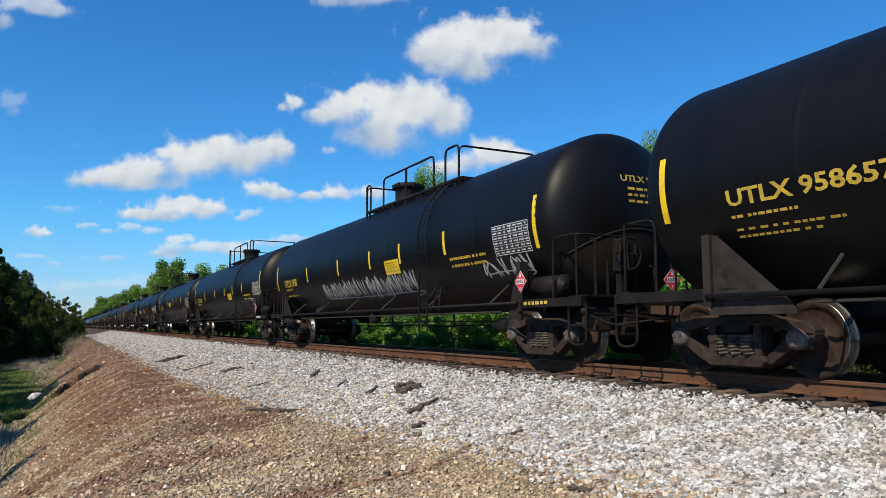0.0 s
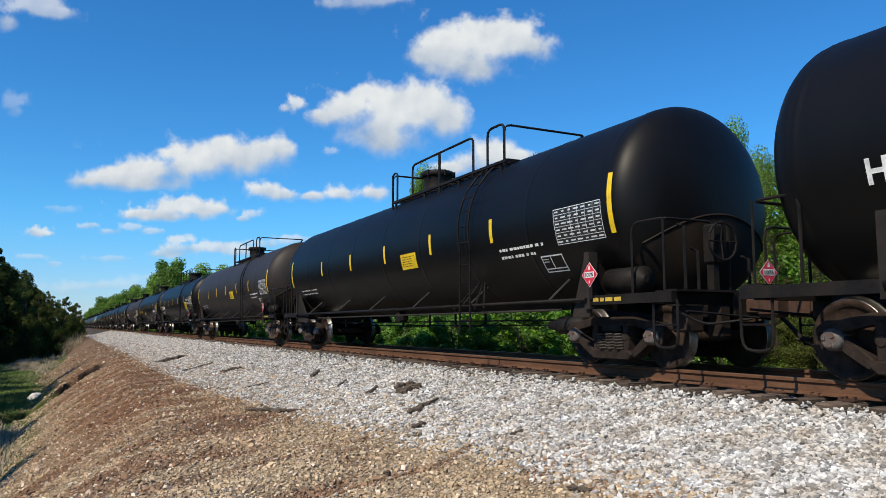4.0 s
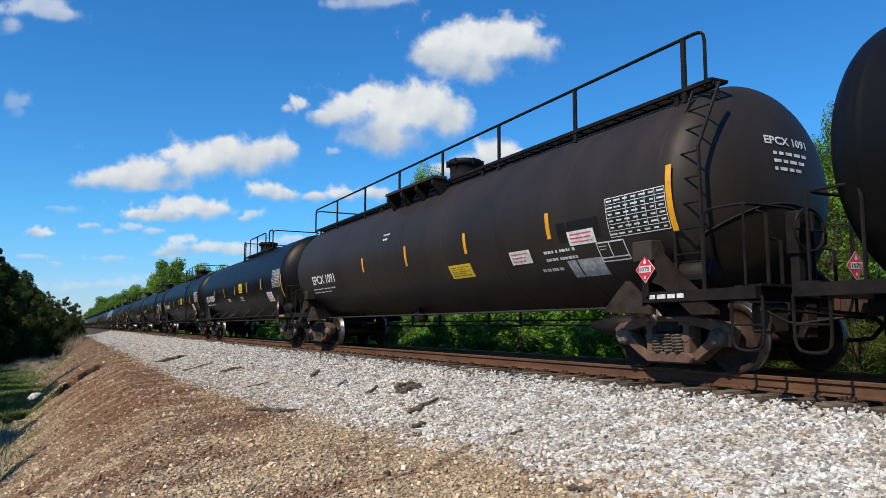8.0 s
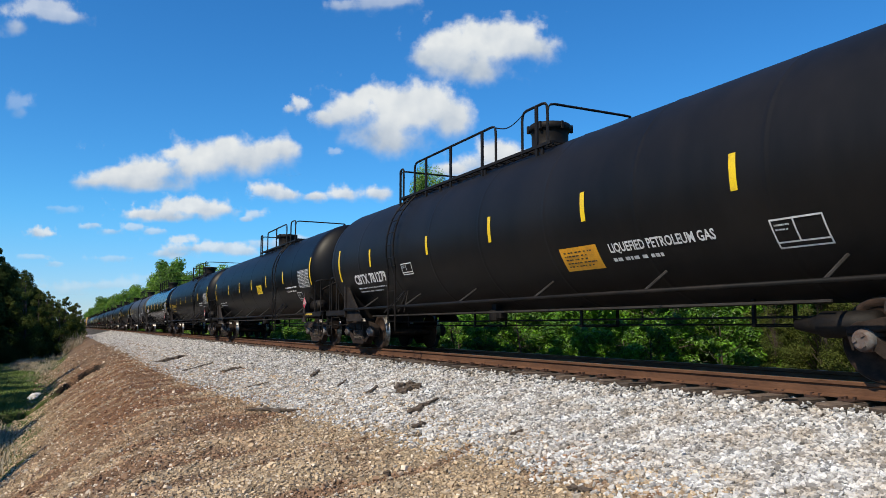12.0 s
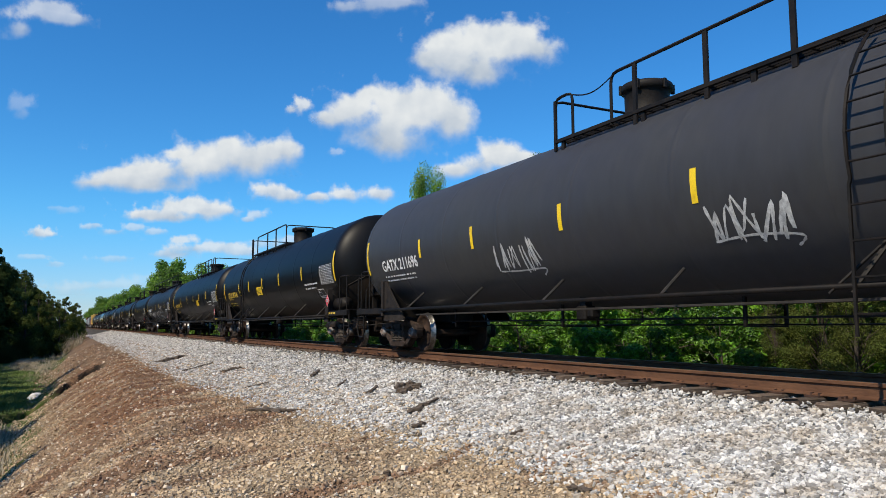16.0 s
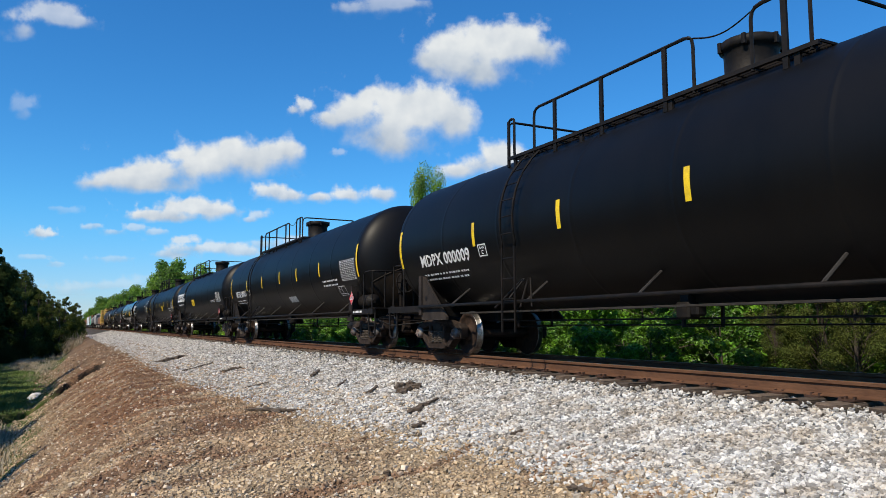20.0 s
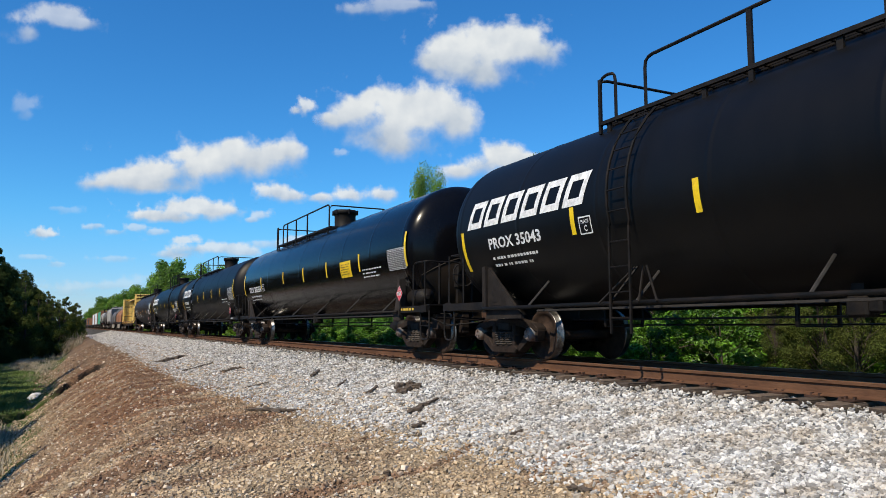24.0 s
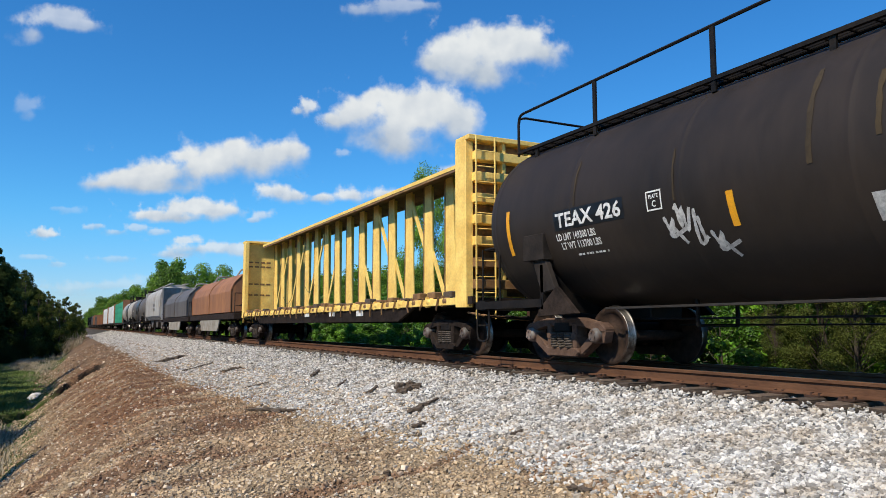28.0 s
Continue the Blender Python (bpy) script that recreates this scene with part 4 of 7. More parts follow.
def under_gear(car, half_truck, ends, rnd, brown=False, slim=False, pipe=1.0, arms=False):
    """ends: reach of the front and of the rear end platform."""
    for s in (-1, 1):
        half = ends[0] if s < 0 else ends[1]
        bm = bmesh.new()                               # stub sill with draft gear and coupler
        y0, y1 = sorted((s * (half_truck - 1.3), s * (half + 0.25)))
        box(bm, -0.33, 0.33, y0, y1, 0.72, 1.10, bev=0.02)
        part("stub_sill", bm, M["iron"], car)
        bm = bmesh.new()
        y0, y1 = sorted((s * (half + 0.2), s * (half_truck + 2.05)))
        box(bm, -0.09, 0.09, y0, y1, 0.78, 0.98, bev=0.02)
        box(bm, -0.16, 0.16, s * (half_truck + 2.05) - 0.16, s * (half_truck + 2.05) + 0.16, 0.72, 1.04, bev=0.05)
        part("coupler", bm, M["rust"], car, "rusty knuckle coupler")
        bm = bmesh.new()                               # body bolster: a shaped web up each side of the tank
        prism(bm, [(-1.50, 0.88), (-0.3, 0.80), (0.3, 0.80), (1.50, 0.88), (1.50, 1.62), (1.30, 1.55), (0.9, 1.15), (0.3, 0.98), (-0.3, 0.98), (-0.9, 1.15), (-1.30, 1.55), (-1.50, 1.62)], s * half_truck - 0.04, s * half_truck + 0.04, "y")
        part("body_bolster", bm, M["iron"], car)
        for k in (-1, 1) if arms else ():              # pad on the shell, an arm from it down to the end sill, a web under it
            lo, hi = min(k * 1.40, k * 1.50), max(k * 1.40, k * 1.50)
            v = half_truck - 8.0

            def yz(pts):
                return [(s * (p[0] + v), p[1]) for p in pts]
            bm = bmesh.new()
            prism(bm, yz([(7.86, 1.70), (8.46, 1.70), (8.46, 2.14), (7.86, 2.14)] if half > 10 else [(7.85, 1.48), (8.22, 1.48), (8.22, 1.76), (7.85, 1.76)]), min(k * 1.30, k * 1.56), max(k * 1.30, k * 1.56), "x", bev=0.01)
            part("saddle_pad", bm, M["gusset"], car, "steel pad on the shell")
            bm = bmesh.new()
            prism(bm, yz([(7.95, 1.80), (8.30, 1.80), (8.02, 1.15), (7.62, 1.20)] if half > 10 else [(7.95, 1.62), (8.22, 1.66), (8.60, 1.30), (9.22, 0.80), (9.22, 0.74), (8.84, 0.74), (8.34, 1.14), (8.02, 1.22)]), lo, hi, "x", bev=0.008)
            part("draft_arm", bm, M["gusset"] if half > 10 else M["truck"], car, "slanting steel draft arm")
            bm = bmesh.new()
            prism(bm, yz([(8.12, 0.86), (7.62, 1.24), (7.08, 0.80), (8.12, 0.76)]), lo, hi, "x", bev=0.008)
            part("web", bm, M["truck"], car)
        for k in () if arms else (-1, 1):
            bm = bmesh.new()                           # side gusset plate, tall outside and running to a point inwards
            yo = s * half_truck
            reach = 1.2 if s > 0 else 0.42
            prism(bm, [(yo, 0.86), (yo, 1.70), (yo - s * 0.10, 1.70), (yo - s * reach, 0.80), (yo - s * reach, 0.74), (yo, 0.74)], min(k * 1.44, k * 1.49), max(k * 1.44, k * 1.49), "x")
            box(bm, min(k * 1.38, k * 1.54), max(k * 1.38, k * 1.54), yo - 0.06, yo + 0.06, 0.86, 1.72)
            g = part("gusset", bm, M["gusset"] if not brown else M["truck"], car, "dusty steel gusset plate")
            if s > 0:
                # dark disc and strips laid on the plate, standing for its shaded openings
                bm = bmesh.new()
                lathe(bm, [(k * 1.482, 0.055), (k * 1.493, 0.055)], "x", 12, 0, (0, yo - s * 0.24, 1.22))
                part("lightening_hole", bm, M["iron"], g)
                for q, z in ((0.30, 1.04), (0.36, 0.98)):
                    bm = bmesh.new()
                    box(bm, min(k * 1.482, k * 1.493), max(k * 1.482, k * 1.493), yo - s * q - 0.13, yo - s * q + 0.13, z, z + 0.014)
                    part("slot", bm, M["iron"], g)
        bm = bmesh.new()                               # end sill, running board and steps
        ye = s * (half + 0.05)
        box(bm, -1.50, 1.50, ye - 0.07, ye + 0.07, 0.90, 1.08)
        y0, y1 = sorted((s * half_truck, s * (half + 0.30)))
        for k in (-1, 1):
            box(bm, min(k * 1.42, k * 1.52), max(k * 1.42, k * 1.52), y0, y1, 0.92, 1.06)
            box(bm, min(k * 0.35, k * 1.45), max(k * 0.35, k * 1.45), ye + s * 0.05 - 0.02, ye + s * 0.28, 1.06, 1.09)
        part("end_platform", bm, M["iron"], car)
        if s < 0:                                      # line of small print along the edge of the running board
            bm = bmesh.new()
            a = -half_truck - 0.12
            while a > -half_truck - 0.75:
                n = rnd.uniform(0.07, 0.16)
                bm.faces.new([bm.verts.new(p) for p in ((-1.524, a, 0.965), (-1.524, a - n, 0.965), (-1.524, a - n, 1.02), (-1.524, a, 1.02))])
                a -= n + 0.035
            tagged(part("small_print", bm, M["white" if rnd.random() < 0.5 else "ylabel"], car, "line of small stencilled print"), kind="stuff")
        for k in (-1, 1):
            bm = bmesh.new()
            x = k * 1.46
            y = s * (half + 0.12)
            ya = s * (half - 0.50)
            rail_run(bm, [(x, ya, 1.0), (x, ya, 2.05), (x, y, 2.05), (k * 0.5, y, 2.05), (k * 0.5, y, 1.0)], 0.020)
            tube(bm, [(x, y, 1.0), (x, y, 2.05)], 0.017, 6)
            part("end_handrail", bm, M["iron"], car)
            bm = bmesh.new()
            rail_run(bm, [(x, y - 0.22, 0.95), (x, y - 0.22, 0.32), (x, y + 0.22, 0.32), (x, y + 0.22, 0.95)], 0.02)
            tube(bm, [(x, y - 0.22, 0.62), (x, y + 0.22, 0.62)], 0.014, 5)
            part("step", bm, M["iron"], car)
        bm = bmesh.new()                               # hoses and cut lever
        tube(bm, [(-1.3, s * (half + 0.34), 0.80), (-0.3, s * (half + 0.34), 0.74), (0.1, s * (half + 0.5), 0.7)], 0.016, 5)
        tube(bm, [(0.4, s * (half + 0.4), 0.75), (0.42, s * (half + 0.7), 0.45), (0.3, s * (half + 0.95), 0.42)], 0.03, 6)
        part("brake_hose", bm, M["iron"], car)
        if s < 0:
            bm = bmesh.new()                           # hand brake wheel on a stand with its housing
            for i in range(16):
                a, b = 2 * math.pi * i / 16, 2 * math.pi * (i + 1) / 16
                tube(bm, [(-0.62 + 0.26 * math.cos(a), -(half + 0.36), 1.75 + 0.26 * math.sin(a)), (-0.62 + 0.26 * math.cos(b), -(half + 0.36), 1.75 + 0.26 * math.sin(b))], 0.018, 5, closed_ends=False)
            for i in range(4):
                a = math.pi / 2 * i
                tube(bm, [(-0.62, -(half + 0.33), 1.75), (-0.62 + 0.26 * math.cos(a), -(half + 0.36), 1.75 + 0.26 * math.sin(a))], 0.012, 5)
            box(bm, -0.74, -0.50, -(half + 0.30), -(half + 0.10), 1.45, 2.0, bev=0.03)
            box(bm, -0.70, -0.60, -(half + 0.26), -(half + 0.14), 1.06, 1.45)
            part("hand_brake", bm, M["iron"], car, "black hand brake wheel with gear housing")
            for x, hi in ((-1.12, 1.95), (-0.88, 1.62), (-0.30, 2.02), (0.10, 1.55)):
                bm = bmesh.new()
                tube(bm, [(x, -(half + 0.16), 1.06), (x, -(half + 0.16), hi), (x + 0.10, -(half - 0.05), hi + 0.06)], 0.024, 6)
                part("stand_pipe", bm, M["iron"], car)
            bm = bmesh.new()                           # chain box and bell crank below the platform's edge
            box(bm, -1.20, -0.86, -(half + 0.22), -(half - 0.06), 0.52, 0.88, bev=0.03)
            part("chain_box", bm, M["truck"], car)
            bm = bmesh.new()
            box(bm, -0.62, -0.40, -(half + 0.26), -(half + 0.02), 0.44, 0.90, bev=0.03)
            part("bell_crank", bm, M["truck"], car)
            bm = bmesh.new()
            rail_run(bm, [(-1.44, -(half + 0.30), 0.80), (-1.0, -(half + 0.34), 0.62), (-0.2, -(half + 0.42), 0.70)], 0.018)
            part("uncoupling_lever", bm, M["strut"], car)
    if not slim:
        for k in (-1, 1):
            bm = bmesh.new()                           # side safety pipe with its struts
            tube(bm, [(k * 1.56, -half_truck, pipe), (k * 1.56, half_truck, pipe)], 0.032, 7)
            part("side_pipe", bm, M["pipe"], car, "long black side pipe")
            for i in range(6):
                y = -half_truck + 1.0 + (2 * half_truck - 1.7) * i / 5.3
                bm = bmesh.new()
                tube(bm, [(k * 1.55, y, pipe), (k * 1.10, y, 1.38)], 0.023, 6)
                part("strut", bm, M["strut"], car, "dusty grey strut up to the tank")
    for x, z, r in ((-1.15, 0.875, 0.020), (-0.45, 0.715, 0.016), (0.35, 0.625, 0.014)):
        bm = bmesh.new()                               # train line and brake rods slung under the tank
        tube(bm, [(x, -half_truck + 1.2, z), (x, half_truck - 1.2, z)], r, 5)
        part("brake_pipe" if x < -1 else "brake_rod", bm, M["strut"] if x < -1 else M["iron"], car)
    for i in range(4):
        y = -half_truck + 2.3 + (2 * half_truck - 4.6) * i / 3 + rnd.uniform(-0.6, 0.6)
        bm = bmesh.new()
        box(bm, -0.47, -0.43, y - 0.022, y + 0.022, 0.60, 1.12)
        box(bm, 0.33, 0.37, y - 0.022, y + 0.022, 0.60, 1.12)
        box(bm, -0.47, 0.37, y - 0.02, y + 0.02, 0.59, 0.61)
        part("hanger", bm, M["pipe"], car)
    bm = bmesh.new()                                   # control valve under the middle
    box(bm, -0.75, -0.50, 1.0, 1.26, 0.70, 0.95, bev=0.03)
    box(bm, -0.70, -0.55, 1.05, 1.20, 0.93, 1.15)
    box(bm, -0.72, -0.52, 0.86, 1.02, 0.74, 0.90, bev=0.03)
    part("control_valve", bm, M["iron"], car)
    bm = bmesh.new()                                   # air reservoir and brake cylinder behind the leading truck
    y = -(half_truck - 1.3)
    lathe(bm, [(-0.50 + y, 0.05), (-0.48 + y, 0.15), (0.15 + y, 0.15), (0.20 + y, 0.12), (0.50 + y, 0.06)], "y", 16, 0, (-0.95, 0, 0.62))
    part("brake_cylinder", bm, M["iron"], car)
    bm = bmesh.new()
    lathe(bm, [(-8.9 + 7.95 - half_truck, 0.05), (-8.87 + 7.95 - half_truck, 0.19), (-8.15 + 7.95 - half_truck, 0.19), (-8.12 + 7.95 - half_truck, 0.05)], "y", 16, 0, (-1.22, 0, 1.27))
    part("air_reservoir", bm, M["iron"], car)


def end_ladder(car, half, side_y):
    bm = bmesh.new()
    y = -side_y * (half - 0.45)
    for k in (-0.23, 0.23):
        tube(bm, [(-1.40, y + k, 0.95), (-1.42, y + k, 2.9), (-1.0, y + k, 3.8)], 0.024, 5)
    z = 1.2
    while z < 2.95:
        tube(bm, [(-1.41, y - 0.23, z), (-1.41, y + 0.23, z)], 0.014, 5)
        z += 0.33
    for z, x in ((3.2, -1.28), (3.5, -1.14)):
        tube(bm, [(x, y - 0.23, z), (x, y + 0.23, z)], 0.014, 5)
    part("end_ladder", bm, M["iron"], car, "black steel ladder")


CARS = []


RUNS = {"A": dict(u0=-0.85, u1=4.75, runs=[(0.4, 3.5, (1.9,)), (4.1, 4.75, ())], end_loop=0.3, man=-0.2),
        "AA": dict(u0=-1.02, u1=4.92, runs=[(-1.0, 3.85, (0.75, 1.95)), (4.3, 4.92, ())], man=0.05),
        "AL": dict(u0=-1.65, u1=4.8, runs=[(-1.65, 3.6, (-0.07, 1.27, 2.5)), (4.2, 4.8, ())], man=-0.42),
        "B": dict(u0=-5.28, u1=1.3, runs=[(-4.4, -0.5, (-3.75, -2.47, -1.05)), (0.47, 1.3, (0.95,))], end_loop=0.2, chains=[(-0.5, 0.47)], man=-0.05),
        "BB": dict(u0=-4.95, u1=1.02, runs=[(-3.9, 1.02, (-2.05, -0.6))], end_loop=0.2, man=-0.12),
        "BP": dict(u0=-5.1, u1=1.2, runs=[(-4.05, 1.2, (-2.15, -0.4))], end_loop=0.38, man=-0.2),
        "D": dict(u0=-5.53, u1=1.2, runs=[(-4.62, 1.2, (-4.0, -2.75, -1.3))], end_loop=0.12, man=-0.1),
        "C": dict(u0=-1.25, u1=5.0, runs=[(0.3, 5.0, (0.8, 2.2, 3.5))], end_loop=0.5, chains=[(-0.75, 0.3)], man=-0.13),
        "CL": dict(u0=-1.4, u1=5.0, runs=[(0.1, 5.0, (0.65, 2.05, 3.4))], end_loop=0.5, chains=[(-0.9, 0.1)], man=-0.18)}
LADDERS = {"A": 4.25, "AA": 4.58, "B": -4.35, "BB": -3.95, "BP": -4.0, "CL": 4.6}


def tank_car(y0, style, items, mark="", half_truck=7.95, half=9.4, paint="black", label="", white=True, front=8.5, back=0.0, nose=9.38, r=R_TANK, slim=None, ladder=True, man=None, pipe=1.0):
    """front, back: where the straight shell ends; nose, half: reach of the leading and the trailing end platform."""
    rnd = random.Random(int(y0 * 10))
    nose, front = (half, half - HEAD - 0.1) if half < 9 else (nose, front)
    back = back or half - 0.45
    car = thing("tank_car", label or "black pressure tank car with yellow reflective stripes", "tank car", pose(TRACK_X, y0, 0), "cars of the freight train")
    tank = build_tank_shell(car, front, back, r, Z_TANK, M[paint])
    head_shield(car, front, r, Z_TANK)
    wrap = Wrap(r)
    for it in items:
        decal(tank, wrap, it, rnd)
    if mark:
        head_mark(tank, front, mark, M["white" if white else "ylabel"], rnd, r, Z_TANK)
    under_gear(car, half_truck, (nose, half), rnd, paint == "brownblack", style == "full" if slim is None else slim, pipe, style == "full")
    for s in (-1, 1):
        add_truck(car, s * half_truck, "rusty" if paint == "brownblack" else "plain")
    placard(car, half_truck + 0.10, -1.56, 1.37, False, True)
    placard(car, nose + 0.22, 0.42, 1.37, True, False)
    lift = r - R_TANK
    if style in RUNS:
        platform(car, deck=3.87 + lift, top=4.60 + lift, **(RUNS[style] if man is None else {**RUNS[style], "man": man}))
        if ladder and style in LADDERS:
            ring_ladder(car, LADDERS[style], wrap, 1.36)
    elif style == "full":
        e, f = half - 0.4, front + 0.26
        posts = [-e + 2.3 + 2.5 * i for i in range(int((e + f - 2.6) / 2.5) + 1)]
        platform(car, -e, f, [(-e, f, posts)], 0.1, deck=3.93, half_w=0.95, top=4.63, bars_at=1)
        end_ladder(car, front + 0.75, 1)
        if half < 10:
            for i in range(4):                         # wider bracketed deck round the manway
                u = -1.65 + i * 0.87
                bm = bmesh.new()
                prism(bm, [(-0.95, 3.92), (-1.32, 3.92), (-1.32, 3.80), (-1.08, 3.52)], -u - 0.06, -u + 0.06, "y")
                part("deck_bracket", bm, M["iron"], car)
            bm = bmesh.new()
            box(bm, -1.34, -0.98, -1.05, 1.75, 3.925, 3.985)
            part("side_deck", bm, M["strut"], car, "bracketed steel side deck")
    CARS.append((car, y0))
    return car, tank


# the tank cars in their order, from the one that has passed the camera to the last: place along the track at the start, then what is on the shell
tank_car(-1.35, 'A', [('TY', -6.61, -0.33, 2.07, 0.21, 'UTLX 958657'), ('BY', -7.14, -0.56, 0.99, 0.1, 1), ('BY', -6.92, -0.77, 1.4, 0.18, 2), ('S', -8.67, -0.07, 0.87), ('S', 8.5, -0.05, 0.9), ('S', 5.1, -0.08, 0.44), ('S', 2.5, -0.08, 0.44), ('S', -0.1, -0.08, 0.44), ('S', -2.6, -0.08, 0.44), ('S', -5.2, -0.08, 0.44), ('G', 7.7, -0.26, 1.2, 0.58), ('B', 6.0, -0.55, 1.4, 0.28, 2), ('Q', 6.8, -0.85, 0.6, 0.32)], mark='UTLX 958657', white=False, back=8.8, pipe=0.96)
tank_car(18.80, 'A', [('S', 8.44, -0.08, 0.92), ('S', 5.06, -0.11, 0.49), ('S', 2.71, -0.13, 0.47), ('S', 0.75, -0.13, 0.47), ('S', -1.8, -0.15, 0.44), ('S', -4.91, -0.16, 0.48), ('L', 2.17, -0.41, 0.87, 0.35), ('G', 7.65, -0.29, 1.2, 0.55), ('BY', 5.95, -0.55, 1.47, 0.3, 2), ('Z', -0.17, -0.86, 6.94, 0.74), ('Z', 7.25, -0.77, 1.6, 0.44), ('TY', -6.99, -0.34, 1.54, 0.26, 'UTLX 958'), ('BY', -7.24, -0.56, 0.94, 0.14, 1), ('BY', -7.12, -0.8, 1.3, 0.16, 1), ('S', -8.74, -0.09, 0.86)], mark='UTLX 958', label='black tank car with pale scrawls along its side', white=False, front=8.6, back=8.95)
tank_car(39.05, 'A', [('S', 8.56, -0.04, 0.91), ('S', 5.05, -0.12, 0.43), ('S', 2.89, -0.12, 0.41), ('S', 0.88, -0.12, 0.42), ('S', -1.85, -0.13, 0.43), ('S', -5.07, -0.12, 0.49), ('L', 2.07, -0.41, 0.83, 0.31), ('G', 7.78, -0.26, 1.23, 0.54), ('BY', 5.94, -0.55, 1.47, 0.34, 2), ('Q', 6.68, -0.8, 0.65, 0.3), ('TY', -6.98, -0.33, 1.54, 0.26, 'UTLX 958'), ('TY', -7.15, -0.56, 1.2, 0.10, 'THE TANK CAR PEOPLE'), ('BY', -7.38, -0.81, 0.74, 0.22, 2), ('S', -8.7, -0.03, 0.87)], mark='UTLX 958', white=False, front=8.6, back=8.95)
tank_car(59.33, 'B', [('S', 8.52, 0.03, 0.89), ('S', 4.99, -0.0, 0.44), ('S', 2.53, -0.0, 0.41), ('S', 0.44, -0.01, 0.43), ('S', -2.55, -0.01, 0.43), ('L', -1.25, -0.18, 0.92, 0.3), ('G', 7.75, -0.25, 1.26, 0.59), ('TY', 6.01, -0.61, 1.44, 0.13, 'LIQUEFIED PETROLEUM GAS'), ('BY', 5.71, -0.75, 0.85, 0.12, 1), ('Q', 6.81, -0.91, 0.61, 0.3), ('TY', -6.34, -0.34, 2.15, 0.28, 'UTLX 95954'), ('S', -8.61, 0.05, 0.9)], mark='UTLX 95954', white=False, front=8.55, back=8.85)
tank_car(79.63, 'AA', [('O', 8.73, -0.45, 0.85), ('O', 5.45, -0.22, 0.42), ('O', 2.64, -0.25, 0.43), ('O', -0.29, -0.24, 0.42), ('O', -3.23, -0.22, 0.39), ('LO', -2.77, -0.34, 0.95, 0.3), ('T', 6.53, -0.24, 1.69, 0.18, 'LIQUEFIED PETROLEUM GAS'), ('T', 6.88, -0.35, 0.9, 0.13, 'NON-ODORIZED'), ('B', 6.81, -0.51, 0.6, 0.14, 2), ('Q', 6.87, -0.74, 0.65, 0.32), ('G', 8.1, -0.27, 1.22, 0.5), ('T', -7.0, -0.33, 2.24, 0.28, 'HOMX 100063'), ('B', -6.77, -0.63, 1.35, 0.15, 1)], mark='HOMX 100063', front=8.6, half=9.4, nose=9.7)
tank_car(100.10, 'A', [('S', 8.5, -0.05, 0.9), ('S', 5.1, -0.08, 0.44), ('S', 2.5, -0.08, 0.44), ('S', -0.1, -0.08, 0.44), ('S', -2.6, -0.08, 0.44), ('S', -5.2, -0.08, 0.44), ('S', -8.6, -0.06, 0.9), ('G', 7.7, -0.26, 1.2, 0.58), ('L', 1.3, -0.35, 0.85, 0.36), ('B', 6.0, -0.55, 1.4, 0.28, 2), ('Q', 6.8, -0.85, 0.6, 0.32), ('B', -7.0, -0.75, 1.7, 0.25, 2)])
tank_car(120.95, 'A', [('S', 8.5, -0.05, 0.9), ('S', 5.1, -0.08, 0.44), ('S', 2.5, -0.08, 0.44), ('S', -0.1, -0.08, 0.44), ('S', -2.6, -0.08, 0.44), ('S', -5.2, -0.08, 0.44), ('S', -8.6, -0.06, 0.9), ('G', 7.7, -0.26, 1.2, 0.58), ('L', 1.3, -0.35, 0.85, 0.36), ('B', 6.0, -0.55, 1.4, 0.28, 2), ('Q', 6.8, -0.85, 0.6, 0.32), ('B', -7.0, -0.75, 1.7, 0.25, 2)], paint='brownblack', back=8.9)
tank_car(141.26, 'A', [('S', 8.58, -0.02, 0.89), ('S', 5.26, -0.04, 0.47), ('S', 2.05, -0.02, 0.47), ('S', -0.87, -0.03, 0.41), ('S', -3.38, -0.06, 0.4), ('S', -5.69, -0.02, 0.44), ('L', 5.78, -0.44, 0.91, 0.48), ('T', 6.58, -0.1, 0.92, 0.15, 'NON-ODORIZED'), ('T', 6.73, -0.33, 1.19, 0.16, 'LIQUEFIED PETROLEUM GAS'), ('B', 5.71, -0.82, 0.88, 0.22, 3), ('Q', 7.16, -0.89, 0.57, 0.35), ('G', 8.0, -0.21, 1.2, 0.64), ('T', -7.08, -0.37, 2.13, 0.31, 'TILX 308540'), ('B', -7.31, -0.75, 1.77, 0.25, 2), ('S', -9.19, -0.03, 0.74)], mark='TILX 308540', half=9.75, front=8.45, back=9.35)
tank_car(161.92, 'A', [('S', 8.43, -0.03, 0.89), ('S', 4.93, 0.01, 0.44), ('S', 2.51, 0.03, 0.48), ('S', -0.13, -0.01, 0.43), ('S', -2.57, -0.01, 0.46), ('S', -4.84, -0.01, 0.44), ('S', -8.54, -0.06, 0.76), ('G', 7.59, -0.24, 1.18, 0.57), ('P', 5.73, -0.45, 1.19, 0.21), ('B', 5.59, -0.61, 0.7, 0.14, 2), ('Q', 6.56, -0.84, 0.59, 0.3), ('Z', 5.71, -0.91, 1.03, 0.35), ('TY', -6.59, -0.34, 2.27, 0.28, 'UTLX 954'), ('L', -2.7, -0.61, 0.87, 0.27)], mark='UTLX 954', half=9.6, white=False, front=8.42, ladder=False)
